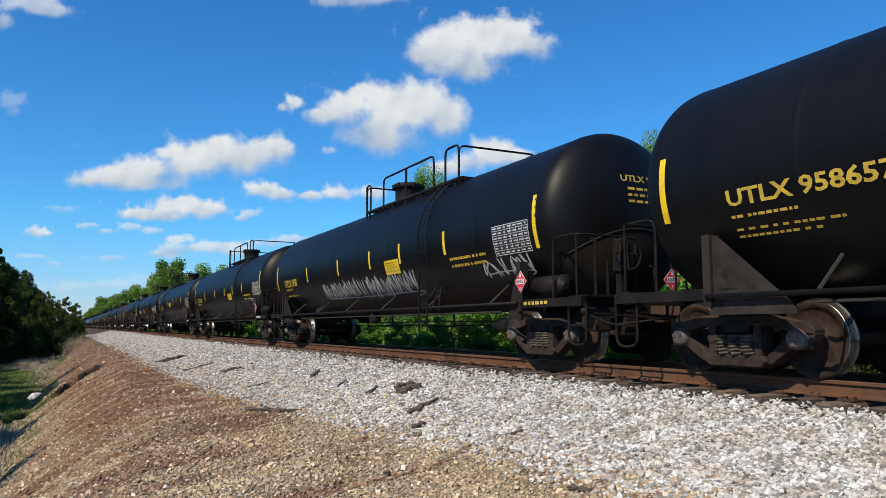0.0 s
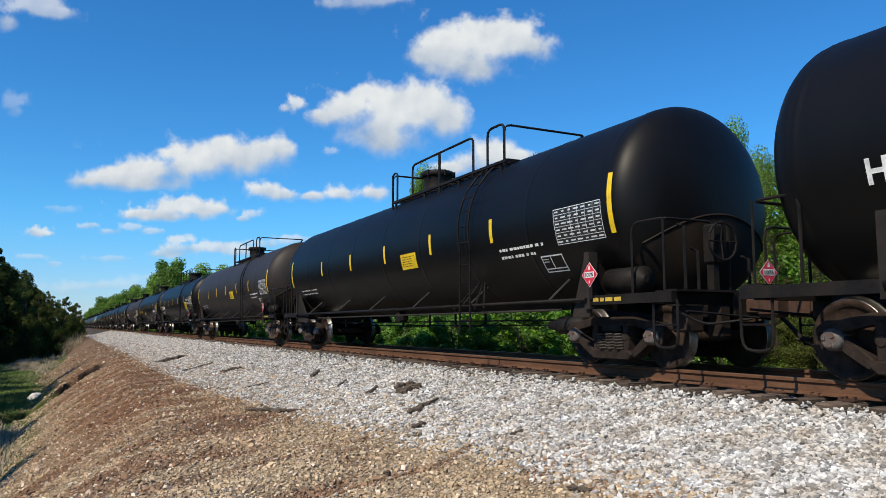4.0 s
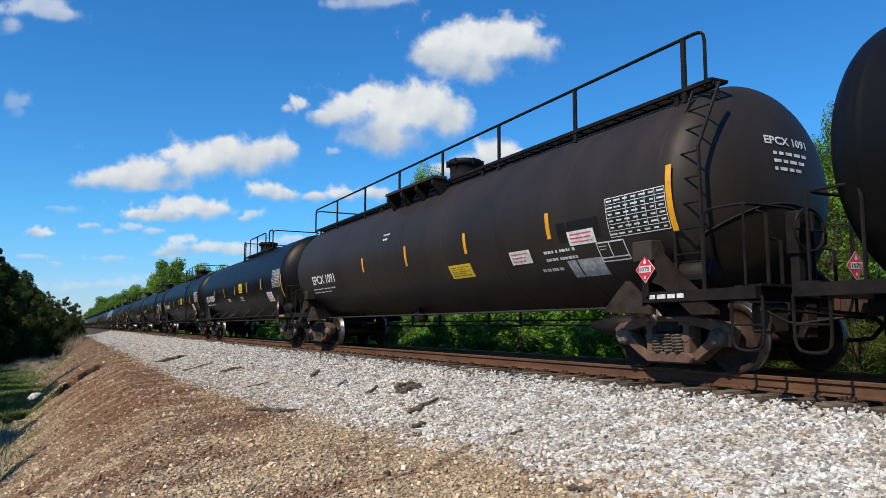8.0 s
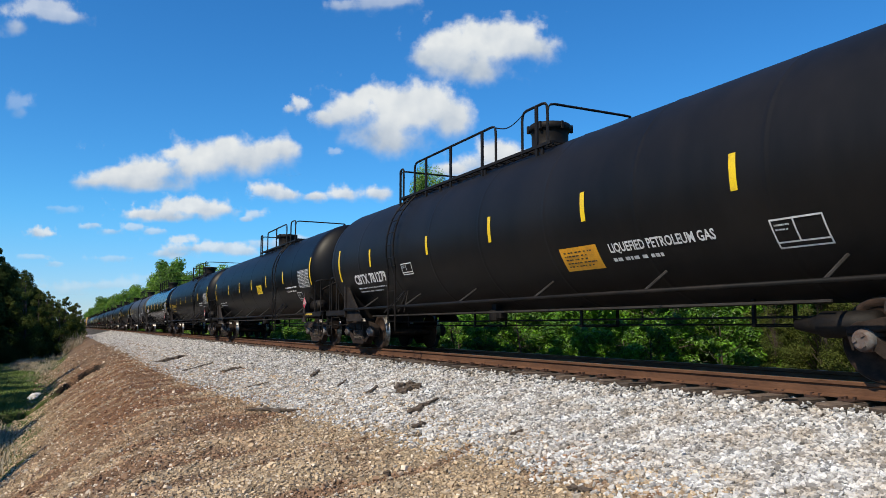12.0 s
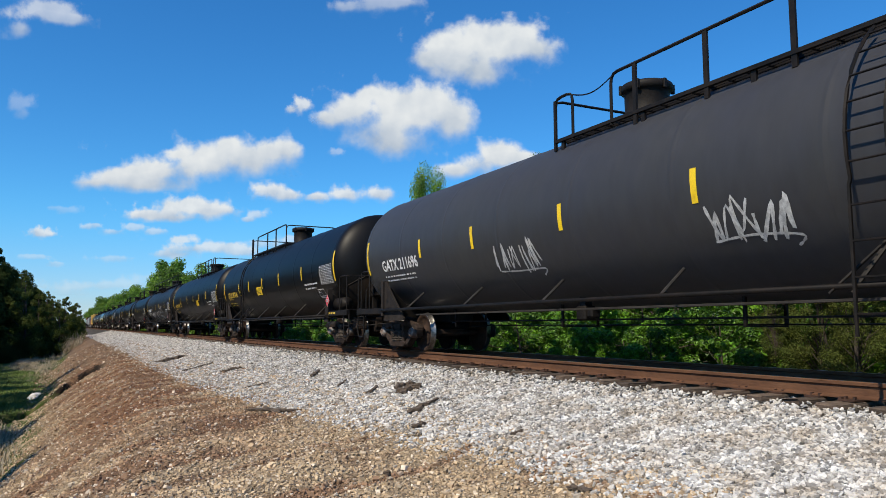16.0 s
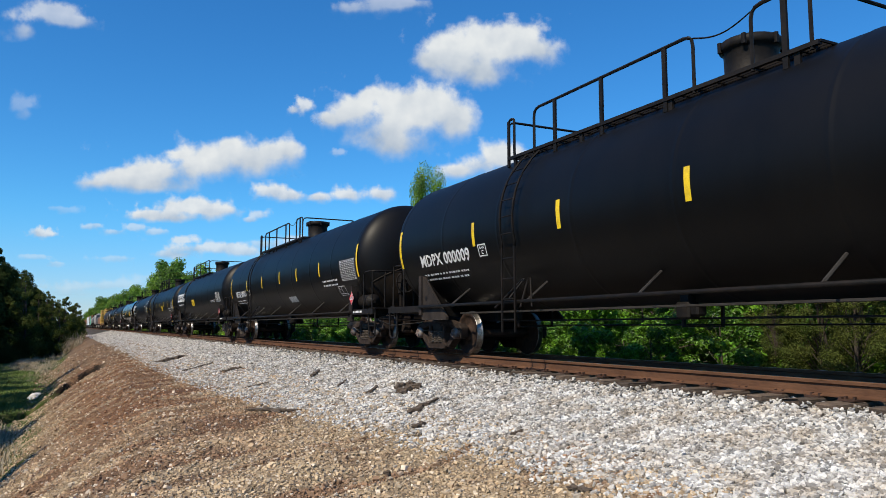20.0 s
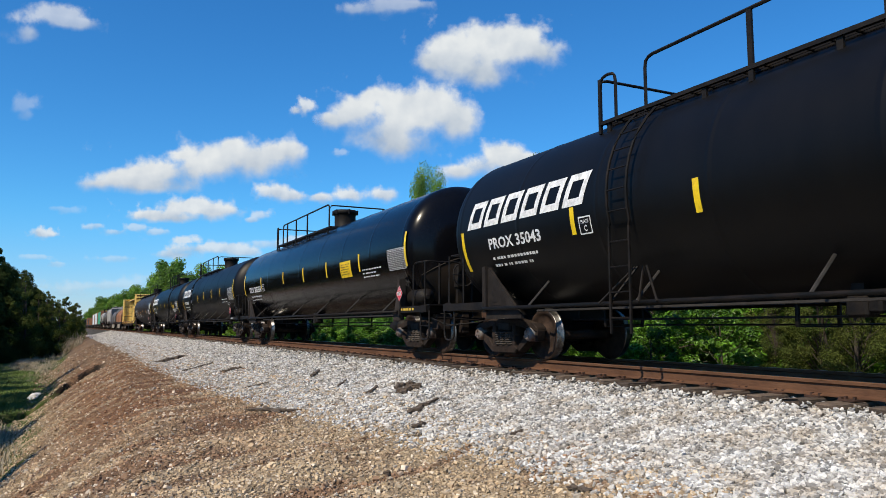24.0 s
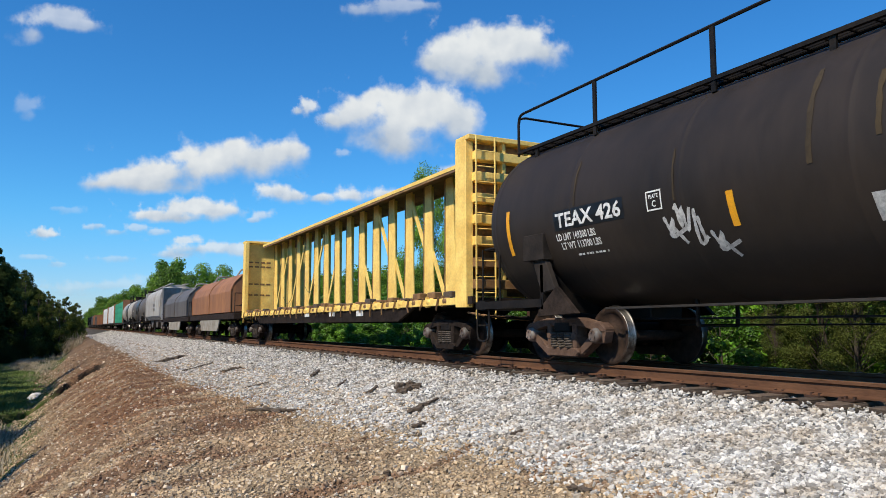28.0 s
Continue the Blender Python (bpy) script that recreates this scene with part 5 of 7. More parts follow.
tank_car(182.10, 'full', [('O', 8.49, -0.17, 0.89), ('O', 5.71, -0.21, 0.43), ('O', 2.85, -0.21, 0.41), ('O', -0.05, -0.22, 0.47), ('O', -2.86, -0.22, 0.37), ('L', 2.41, -0.76, 0.94, 0.3), ('P', 6.52, -0.48, 0.66, 0.23), ('B', 5.87, -0.71, 0.88, 0.27, 2), ('B', 5.48, -0.96, 0.59, 0.16, 1), ('P', 4.7, -0.66, 0.65, 0.25), ('W', 6.38, -1.0, 0.86, 0.33), ('Q', 7.13, -0.77, 0.63, 0.33), ('G', 7.81, -0.28, 1.22, 0.58), ('B', -1.26, 0.37, 0.38, 0.25, 2), ('T', -6.42, -0.4, 2.14, 0.28, 'EPCX 1091'), ('B', -6.56, -0.75, 2.2, 0.22, 2), ('K', 6.47, -0.36, 1.06, 0.3)], mark='EPCX 1091', half=9.43, paint='brownblack', label='faded brown-black tank car with full-length railing on top', front=8.4, nose=9.5)
tank_car(201.75, 'A', [('O', 8.38, -0.37, 0.86), ('O', 5.19, -0.16, 0.44), ('O', 2.51, -0.15, 0.44), ('O', -0.11, -0.18, 0.45), ('O', -2.73, -0.19, 0.45), ('O', -5.34, -0.14, 0.35), ('P', 6.35, -0.71, 0.82, 0.4), ('G', 7.64, -0.04, 1.16, 0.65), ('L', 1.22, -0.14, 0.74, 0.41), ('T', -6.83, -0.37, 2.6, 0.32, 'UTLX 959369'), ('B', -1.65, -0.6, 0.73, 0.16, 3), ('B', 1.23, -0.62, 0.75, 0.23, 3), ('B', -6.95, -0.7, 2.34, 0.21, 1)], mark='UTLX 959369', front=8.35, r=1.6, ladder=False)
tank_car(221.50, 'A', [('O', 8.45, -0.38, 0.83), ('O', 5.25, -0.16, 0.44), ('O', 2.63, -0.17, 0.43), ('O', -0.02, -0.2, 0.43), ('O', -2.7, -0.18, 0.43), ('S', -5.32, -0.22, 0.39), ('P', 6.36, -0.67, 0.7, 0.42), ('G', 7.69, -0.04, 1.16, 0.62), ('L', 1.28, -0.14, 0.76, 0.41), ('T', -6.75, -0.36, 2.56, 0.32, 'UTLX 959356'), ('B', 1.26, -0.6, 0.77, 0.2, 3), ('B', -1.61, -0.6, 0.74, 0.18, 2), ('S', -8.43, -0.37, 0.81)], mark='UTLX 959356', front=8.45, r=1.6)
tank_car(241.63, 'AA', [('S', 5.23, 0.02, 0.44), ('S', 3.01, 0.0, 0.45), ('S', 0.85, -0.0, 0.46), ('S', -2.44, 0.02, 0.44), ('S', -4.88, -0.01, 0.41), ('S', -8.4, 0.02, 0.96), ('T', 6.3, 0.02, 0.99, 0.18, 'NON ODORIZED'), ('T', 6.54, -0.19, 0.73, 0.15, 'LIQUEFIED'), ('T', 6.43, -0.33, 0.95, 0.16, 'PETROLEUM'), ('T', 6.36, -0.49, 0.26, 0.1, 'GAS'), ('L', 5.4, -0.54, 0.89, 0.32), ('Q', 7.11, -0.89, 0.55, 0.32), ('G', 7.94, -0.21, 1.05, 0.61), ('BY', 7.56, 0.08, 0.29, 0.07, 1), ('TY', -6.31, -0.35, 2.07, 0.27, 'UTLX 956821'), ('BY', -6.65, -0.74, 1.66, 0.35, 3), ('QY', -4.35, -0.35, 0.33, 0.25)], mark='UTLX 956821', white=False)
tank_car(261.57, 'B', [('S', 5.81, -0.03, 0.45), ('S', 2.94, -0.03, 0.45), ('S', 0.13, -0.05, 0.48), ('S', -2.58, -0.08, 0.41), ('S', -5.99, -0.08, 0.45), ('S', -8.42, -0.13, 0.9), ('LO', 2.61, -0.83, 0.93, 0.41), ('T', 4.35, -0.74, 2.01, 0.18, 'LIQUEFIED PETROLEUM GAS'), ('B', 3.89, -0.92, 1.1, 0.16, 1), ('Q', 6.5, -0.85, 0.68, 0.38), ('T', -6.26, -0.6, 2.22, 0.28, 'CBTX 781279'), ('B', -6.35, -0.91, 1.95, 0.21, 2), ('Q', -3.8, -0.52, 0.57, 0.28)], mark='CBTX 781279', paint='dullblack', r=1.58, pipe=1.07)
tank_car(281.50, 'A', [('S', 8.5, -0.05, 0.9), ('S', 5.1, -0.08, 0.44), ('S', 2.5, -0.08, 0.44), ('S', -0.1, -0.08, 0.44), ('S', -2.6, -0.08, 0.44), ('S', -5.2, -0.08, 0.44), ('S', -8.6, -0.06, 0.9), ('G', 7.7, -0.26, 1.2, 0.58), ('L', 1.3, -0.35, 0.85, 0.36), ('B', 6.0, -0.55, 1.4, 0.28, 2), ('Q', 6.8, -0.85, 0.6, 0.32), ('B', -7.0, -0.75, 1.7, 0.25, 2)])
tank_car(301.50, 'A', [('TY', -6.39, -0.38, 2.14, 0.26, 'UTLX 958411'), ('S', -4.79, -0.09, 0.45), ('S', -8.44, 0.09, 0.98), ('BY', -6.59, -0.7, 1.65, 0.32, 2), ('S', 8.5, -0.05, 0.9), ('S', 5.1, -0.08, 0.44), ('S', 2.5, -0.08, 0.44), ('S', -0.1, -0.08, 0.44), ('S', -2.6, -0.08, 0.44), ('G', 7.7, -0.26, 1.2, 0.58), ('B', 6.0, -0.55, 1.4, 0.28, 2), ('Q', 6.8, -0.85, 0.6, 0.32)], mark='UTLX 958411', white=False)
tank_car(321.45, 'C', [('S', 2.38, -0.07, 0.44), ('S', -0.41, -0.1, 0.43), ('S', -3.04, -0.1, 0.45), ('S', -5.91, -0.1, 0.4), ('S', -8.89, -0.08, 0.8), ('T', -6.96, -0.34, 2.05, 0.29, 'TILX 305786'), ('B', -7.04, -0.7, 1.81, 0.21, 2), ('Q', -5.64, -0.3, 0.33, 0.25), ('S', 8.5, -0.05, 0.9), ('S', 5.1, -0.08, 0.44), ('G', 7.7, -0.26, 1.2, 0.58), ('B', 6.0, -0.55, 1.4, 0.28, 2), ('Q', 6.8, -0.85, 0.6, 0.32)], mark='TILX 305786', half_truck=8.1, half=9.65, paint='gloss', label='glossy black tank car reflecting the sky', r=1.525, pipe=0.91)
tank_car(341.83, 'CL', [('S', 2.25, -0.08, 0.45), ('S', -0.61, -0.1, 0.43), ('S', -3.53, -0.12, 0.44), ('S', -5.93, -0.11, 0.41), ('S', -9.13, -0.09, 0.87), ('T', -7.16, -0.36, 2.07, 0.29, 'GATX 211696'), ('B', -7.27, -0.69, 1.78, 0.21, 2), ('Z', -2.12, -0.67, 1.46, 0.68), ('Z', 2.95, -0.64, 1.27, 0.68), ('S', 8.5, -0.05, 0.9), ('S', 5.1, -0.08, 0.44), ('G', 7.7, -0.26, 1.2, 0.58), ('B', 6.0, -0.55, 1.4, 0.28, 2), ('Q', 6.8, -0.85, 0.6, 0.32)], mark='GATX 211696', half_truck=8.1, half=9.65, paint='greyblack', label='faded dark grey tank car with white spray-paint scrawls', r=1.54)
tank_car(362.28, 'BB', [('S', 2.06, -0.11, 0.45), ('S', -0.6, -0.12, 0.44), ('S', -3.08, -0.13, 0.43), ('S', -5.13, -0.12, 0.41), ('S', -8.61, -0.13, 0.84), ('L', -1.2, -0.4, 0.87, 0.34), ('TY', -6.66, -0.37, 2.17, 0.28, 'UTLX 957646'), ('BY', -7.24, -0.57, 0.91, 0.13, 1), ('BY', -7.03, -0.84, 1.51, 0.23, 2), ('QY', -4.85, -0.35, 0.33, 0.26), ('S', 8.5, -0.05, 0.9), ('S', 5.1, -0.08, 0.44), ('G', 7.7, -0.26, 1.2, 0.58), ('B', 6.0, -0.55, 1.4, 0.28, 2), ('Q', 6.8, -0.85, 0.6, 0.32)], mark='UTLX 957646', white=False, pipe=0.92)
tank_car(381.80, 'AL', [('S', 2.57, -0.1, 0.44), ('S', 0.35, -0.11, 0.45), ('S', -2.31, -0.11, 0.47), ('S', -5.58, -0.11, 0.44), ('S', -9.2, -0.08, 0.87), ('L', 1.84, -0.44, 0.83, 0.33), ('TY', -7.17, -0.41, 2.16, 0.27, 'UTLX 957868'), ('BY', -7.63, -0.63, 0.94, 0.1, 1), ('BY', -7.57, -0.85, 1.4, 0.16, 2), ('QY', -5.28, -0.37, 0.36, 0.23), ('S', 8.5, -0.05, 0.9), ('S', 5.1, -0.08, 0.44), ('G', 7.7, -0.26, 1.2, 0.58), ('B', 6.0, -0.55, 1.4, 0.28, 2), ('Q', 6.8, -0.85, 0.6, 0.32)], mark='UTLX 957868', half_truck=8.15, half=9.7, white=False, back=9.05, pipe=0.91)
tank_car(402.30, 'full', [('S', 1.29, -0.16, 0.42), ('S', -1.65, -0.16, 0.44), ('S', -4.55, -0.17, 0.45), ('S', -7.22, -0.13, 0.3), ('S', -9.19, -0.14, 0.85), ('T', -7.17, -0.38, 2.1, 0.27, 'HOMX 199081'), ('B', -7.33, -0.72, 1.74, 0.26, 2), ('Q', -5.59, -0.35, 0.32, 0.27), ('Z', -4.33, -0.95, 1.82, 0.64), ('Z', 1.58, -1.07, 1.75, 0.56), ('Z', -1.76, -1.04, 0.73, 0.37), ('ZW', 0, 0, [(-6.37, -0.61), (-5.5, -0.85), (-4.36, -0.6), (-3.69, -0.82), (-2.68, -0.55), (-2.21, -0.86), (-1.44, -0.73), (-0.76, -0.58), (-0.43, -0.88), (0.39, -0.53), (0.69, -0.78), (1.43, -0.54)]), ('ZT', 2.35, -0.40, 1.75, 0.52, 'GUTS'), ('S', 8.5, -0.05, 0.9), ('S', 5.1, -0.08, 0.44), ('G', 7.7, -0.26, 1.2, 0.58), ('B', 6.0, -0.55, 1.4, 0.28, 2), ('Q', 6.8, -0.85, 0.6, 0.32)], mark='HOMX 199081', half_truck=8.15, half=9.9, label='black tank car with a long white scrawled line', paint='dullblack', slim=False, front=8.6, nose=9.5, pipe=0.97)
tank_car(422.70, 'B', [('S', -0.18, -0.04, 0.45), ('S', -2.97, -0.05, 0.47), ('S', -5.77, -0.07, 0.46), ('S', -9.28, -0.07, 0.88), ('T', -7.14, -0.42, 2.25, 0.27, 'MDPX 000009'), ('B', -7.27, -0.8, 2.04, 0.23, 2), ('Q', -5.5, -0.4, 0.3, 0.24), ('S', 8.5, -0.05, 0.9), ('S', 5.1, -0.08, 0.44), ('S', 2.5, -0.08, 0.44), ('G', 7.7, -0.26, 1.2, 0.58), ('B', 6.0, -0.55, 1.4, 0.28, 2), ('Q', 6.8, -0.85, 0.6, 0.32)], mark='MDPX 000009', half_truck=8.2, half=9.75, man=-0.38, pipe=1.03)
tank_car(443.50, 'B', [('S', 0.2, -0.05, 0.44), ('S', -2.59, -0.07, 0.46), ('S', -5.39, -0.07, 0.45), ('S', -8.88, -0.05, 0.93), ('T', -6.78, -0.4, 2.09, 0.29, 'MDPX 000011'), ('B', -6.95, -0.77, 1.87, 0.24, 2), ('Q', -5.09, -0.39, 0.26, 0.23), ('W', 1.29, -0.94, 0.93, 0.24), ('S', 8.5, -0.05, 0.9), ('S', 5.1, -0.08, 0.44), ('S', 2.5, -0.08, 0.44), ('G', 7.7, -0.26, 1.2, 0.58), ('B', 6.0, -0.55, 1.4, 0.28, 2), ('Q', 6.8, -0.85, 0.6, 0.32)], mark='MDPX 000011', half_truck=8.1, half=9.6, man=-0.08, pipe=0.985)
tank_car(463.40, 'BP', [('G', 7.24, -0.3, 1.31, 0.51), ('B', 5.69, -0.47, 1.43, 0.17, 2), ('L', -1.38, -0.37, 1.1, 0.38), ('R', -6.53, 0.1, 3.65, 0.52), ('B', -6.79, -0.37, 2.32, 0.25, 1)], label='black tank car with white slanted owner emblem')
tank_car(483.30, 'B', [('S', 8.5, -0.05, 0.9), ('S', 5.1, -0.08, 0.44), ('S', 2.5, -0.08, 0.44), ('S', -0.1, -0.08, 0.44), ('S', -2.6, -0.08, 0.44), ('S', -5.2, -0.08, 0.44), ('S', -8.6, -0.06, 0.9), ('G', 7.7, -0.26, 1.2, 0.58), ('L', 1.3, -0.35, 0.85, 0.36), ('B', 6.0, -0.55, 1.4, 0.28, 2), ('Q', 6.8, -0.85, 0.6, 0.32), ('B', -7.0, -0.75, 1.7, 0.25, 2)])
tank_car(503.30, 'BP', [('R', -6.67, 0.28, 3.74, 0.52), ('T', -6.97, -0.32, 1.7, 0.21, 'PROX 35043'), ('B', -7.06, -0.67, 1.48, 0.28, 2), ('S', -2.64, -0.21, 0.44), ('S', -5.21, -0.21, 0.43), ('S', -8.78, -0.4, 0.79), ('Q', -4.91, -0.31, 0.3, 0.28), ('B', 7.77, 0.49, 1.18, 0.47, 3), ('K', 5.99, -0.01, 1.34, 0.8), ('G', 7.48, -0.16, 1.08, 0.5), ('B', 5.84, 0.19, 0.94, 0.18, 1), ('S', 8.44, -0.39, 0.86)], mark='PROX 35043', label='black tank car with white slanted owner emblem', pipe=0.93)
tank_car(523.50, 'D', [('S', -2.44, -0.09, 0.44), ('S', -5.91, -0.09, 0.44), ('S', -9.03, -0.07, 0.89), ('T', -7.06, -0.32, 2.13, 0.24, 'TILX 305556'), ('B', -7.15, -0.68, 1.79, 0.3, 2), ('Q', -5.61, -0.3, 0.35, 0.27), ('L', 4.37, -0.24, 0.9, 0.46), ('B', 6.33, -0.45, 1.35, 0.29, 3), ('S', 5.48, -0.14, 0.48), ('S', 2.64, -0.14, 0.46), ('S', 0.14, -0.14, 0.47), ('S', 8.56, -0.04, 0.83), ('G', 8.0, -0.24, 1.02, 0.51)], mark='TILX 305556', half_truck=8.2, half=9.6, paint='gloss', label='glossy black tank car reflecting the sky', pipe=0.945)
tank_car(543.70, 'BP', [('R', -6.55, 0.28, 3.58, 0.48), ('T', -6.96, -0.34, 1.62, 0.21, 'PROX 39939'), ('B', -6.97, -0.7, 1.62, 0.34, 2), ('S', -2.28, -0.21, 0.45), ('S', -5.11, -0.22, 0.43), ('S', -8.61, -0.42, 0.81), ('Q', -4.69, -0.34, 0.29, 0.28), ('S', 8.5, -0.05, 0.9), ('S', 5.1, -0.08, 0.44), ('S', 2.5, -0.08, 0.44), ('S', -0.1, -0.08, 0.44), ('G', 7.7, -0.26, 1.2, 0.58), ('B', 6.0, -0.55, 1.4, 0.28, 2), ('Q', 6.8, -0.85, 0.6, 0.32)], mark='PROX 39939', label='black tank car with white slanted owner emblem', pipe=0.945)
tank_car(563.70, 'A', [('R', -6.64, 0.32, 3.73, 0.51), ('T', -6.96, -0.3, 1.64, 0.21, 'PROX 35741'), ('T', -7.02, -0.58, 1.49, 0.12, 'LD LMT 154900 LB 70 250 KG'), ('T', -7.0, -0.73, 1.49, 0.13, 'LT WT 108100 LB 49 150 KG'), ('S', -2.25, -0.14, 0.38), ('S', -5.1, -0.17, 0.42), ('S', -8.69, -0.39, 0.83), ('Q', -4.81, -0.28, 0.34, 0.27), ('LF', 5.71, -0.37, 0.85, 0.25), ('W', 5.99, -0.66, 1.64, 0.26), ('G', 7.55, -0.32, 1.17, 0.54), ('S', 8.33, -0.42, 0.82), ('S', 4.84, -0.19, 0.44), ('S', 2.63, -0.26, 0.32), ('S', 0.43, -0.21, 0.4)], mark='PROX 35741', label='black tank car with white slanted owner emblem', back=8.55, pipe=0.905)
tank_car(584.30, 'full', [('V', -5.23, 0.13, 0.05, 0.7), ('V', -7.35, 0.40, 0.06, 0.75), ('V', -3.24, 0.45, 0.10, 1.15), ('V', -2.47, 0.36, 0.09, 0.7), ('V', 2.2, 0.4, 0.07, 0.9), ('K', -7.06, -0.16, 1.68, 0.31), ('T', -7.06, -0.16, 1.57, 0.24, 'TEAX 426'), ('T', -7.40, -0.43, 0.98, 0.12, 'LD LMT 149300 LBS'), ('T', -7.32, -0.58, 0.98, 0.12, 'LT WT 113700 LBS'), ('B', -7.1, -0.75, 0.75, 0.09, 1), ('Q', -5.6, -0.16, 0.29, 0.27), ('ZT', -5.02, -0.62, 0.95, 0.40, 'xwlx', 0.36), ('O', -4.34, -0.45, 0.44), ('O', -9.28, -0.21, 0.8), ('O', 4.29, -0.39, 0.44), ('O', 1.29, -0.37, 0.45), ('O', -1.72, -0.43, 0.38), ('W', -2.17, -0.69, 0.94, 0.31), ('B', -0.13, -0.84, 0.79, 0.24, 2), ('B', 4.99, -0.4, 0.62, 0.33, 4), ('Q', 6.58, -0.42, 0.71, 0.41), ('P', 7.42, -0.48, 0.64, 0.44), ('W', 8.53, 0.09, 1.11, 0.54), ('K', 7.45, 0.1, 1.06, 0.74), ('S', 9.12, -0.18, 0.87)], mark='TEAX 426', half_truck=8.3, half=10.2, paint='brownblack', label='weathered brown-black tank car with white scrawl and full-length railing', nose=9.9, front=8.9)


# ---- the other freight cars behind the tank cars ----
def freight_car(name, y0, half_truck, half, label, category):
    car = thing(name, label, category, pose(TRACK_X, y0, 0), "cars of the freight train")
    for s in (-1, 1):
        add_truck(car, s * half_truck)
        bm = bmesh.new()
        y = s * (half + 0.35)
        box(bm, -0.1, 0.1, min(s * (half - 0.2), y), max(s * (half - 0.2), y), 0.76, 0.98, bev=0.02)
        part("coupler", bm, M["rust"], car)
        bm = bmesh.new()
        for z in (1.0, 1.3, 1.6):
            tube(bm, [(-1.40, s * half + 0.03 * s, z), (-1.0, s * half + 0.03 * s, z)], 0.016, 5)
        part("end_ladder", bm, M["iron"], car)
    CARS.append((car, y0))
    return car


def centerbeam_car(y0):
    car = freight_car("centerbeam_flat_car", y0, 9.2, 11.1, "empty faded yellow centerbeam flat car with rust stains", "flat car")
    yl = M["cb_yellow"]
    rnd = random.Random(5)
    bm = bmesh.new()
    prism(bm, [(-10.9, 1.05), (-8.2, 1.05), (-7.2, 0.72), (7.2, 0.72), (8.2, 1.05), (10.9, 1.05), (10.9, 1.20), (-10.9, 1.20)], -1.38, -1.30, "x")
    prism(bm, [(-10.9, 1.05), (-8.2, 1.05), (-7.2, 0.72), (7.2, 0.72), (8.2, 1.05), (10.9, 1.05), (10.9, 1.20), (-10.9, 1.20)], 1.30, 1.38, "x")
    box(bm, -1.30, 1.30, -10.9, 10.9, 1.12, 1.18)
    part("deck", bm, M["truck"], car, "dark dusty steel deck with deep side sills")
    for s in (-1, 1):
        bm = bmesh.new()
        yb = s * 10.55
        prism(bm, [(-1.40, 1.20), (1.40, 1.20), (1.40, 4.40), (1.15, 4.48), (-1.15, 4.48), (-1.40, 4.40)], yb - 0.03, yb + 0.03, "y")
        part("bulkhead", bm, yl, car, "faded yellow end bulkhead")
        for x0, x1 in ((-1.42, -1.24), (1.24, 1.42)):
            bm = bmesh.new()
            y1, y2 = sorted((s * 10.26, s * 10.72))
            box(bm, x0, x1, y1, y2, 0.98, 4.42, bev=0.015)
            part("corner_post", bm, yl, car)
        bm = bmesh.new()
        y1, y2 = sorted((s * 10.28, s * 10.86))
        box(bm, -1.42, 1.42, y1, y2, 4.40, 4.50, bev=0.01)
        part("bulkhead_cap", bm, yl, car)
        # added brown plate: the shade in the recesses is put into its colour
        bm = bmesh.new()
        y1, y2 = sorted((s * 10.581, s * 10.60))
        box(bm, -1.26, 1.26, y1, y2, 1.22, 4.38)
        part("bulkhead_panel", bm, M["cb_rust_shade"], car, "brown recessed panel, coloured dark for the shade between the ribs")
        for i in range(7):
            z = 1.45 + 0.44 * i
            bm = bmesh.new()
            y1, y2 = sorted((s * 10.58, s * 10.86))
            box(bm, -1.26, 1.26, y1, y2, z - 0.10, z + 0.09, bev=0.012)
            part("bulkhead_rib", bm, yl if i > 1 else M["cb_rust_shade"], car)
        for x in (-0.55, 0.1, 0.75):
            bm = bmesh.new()
            y1, y2 = sorted((s * 10.58, s * 10.80))
            box(bm, x - 0.04, x + 0.04, y1, y2, 1.2, 4.40)
            part("bulkhead_stiffener", bm, yl, car)
        bm = bmesh.new()
        ya = s * 10.95
        for x in (-1.30, -0.86):
            tube(bm, [(x, ya, 0.75), (x, ya, 4.45)], 0.018, 5)
        for i in range(11):
            tube(bm, [(-1.30, ya, 0.95 + 0.32 * i), (-0.86, ya, 0.95 + 0.32 * i)], 0.014, 5)
        part("bulkhead_ladder", bm, yl, car)
        for i in range(3):                             # pipes, lever and hoses of the end
            bm = bmesh.new()
            tube(bm, [(-1.30 + 0.5 * i, s * 10.6, 0.88 - 0.06 * i), (-1.1 + 0.5 * i, s * 11.1, 0.80), (-0.2 + 0.2 * i, s * 11.2, 0.72)], 0.022, 5)
            part("end_pipe", bm, M["iron"] if i else M["cb_rust_shade"], car)
    for k in (-1, 1):
        bm = bmesh.new()
        box(bm, min(k * 1.385, k * 1.43), max(k * 1.385, k * 1.43), -10.3, 10.3, 1.04, 1.19, bev=0.008)
        part("winch_rail", bm, yl, car, "rust-stained yellow winch rail along the deck")
    bm = bmesh.new()
    for k in (-1, 1):
        prism(bm, [(0.0, 4.42), (k * 0.62, 4.30), (k * 0.64, 4.18), (k * 0.58, 4.18), (k * 0.54, 4.25), (0.0, 4.36)], -10.2, 10.2, "y")
    part("top_chord", bm, M["cb_rust_shade"], car, "wide roof-like top chord, brown underneath")
    bm = bmesh.new()
    for k in (-1, 1):
        prism(bm, [(k * 0.645, 4.24), (k * 0.645, 4.33), (k * 0.60, 4.345), (0, 4.44), (0, 4.425), (k * 0.60, 4.33)], -10.2, 10.2, "y")
    part("chord_edge", bm, yl, car)
    n = 16
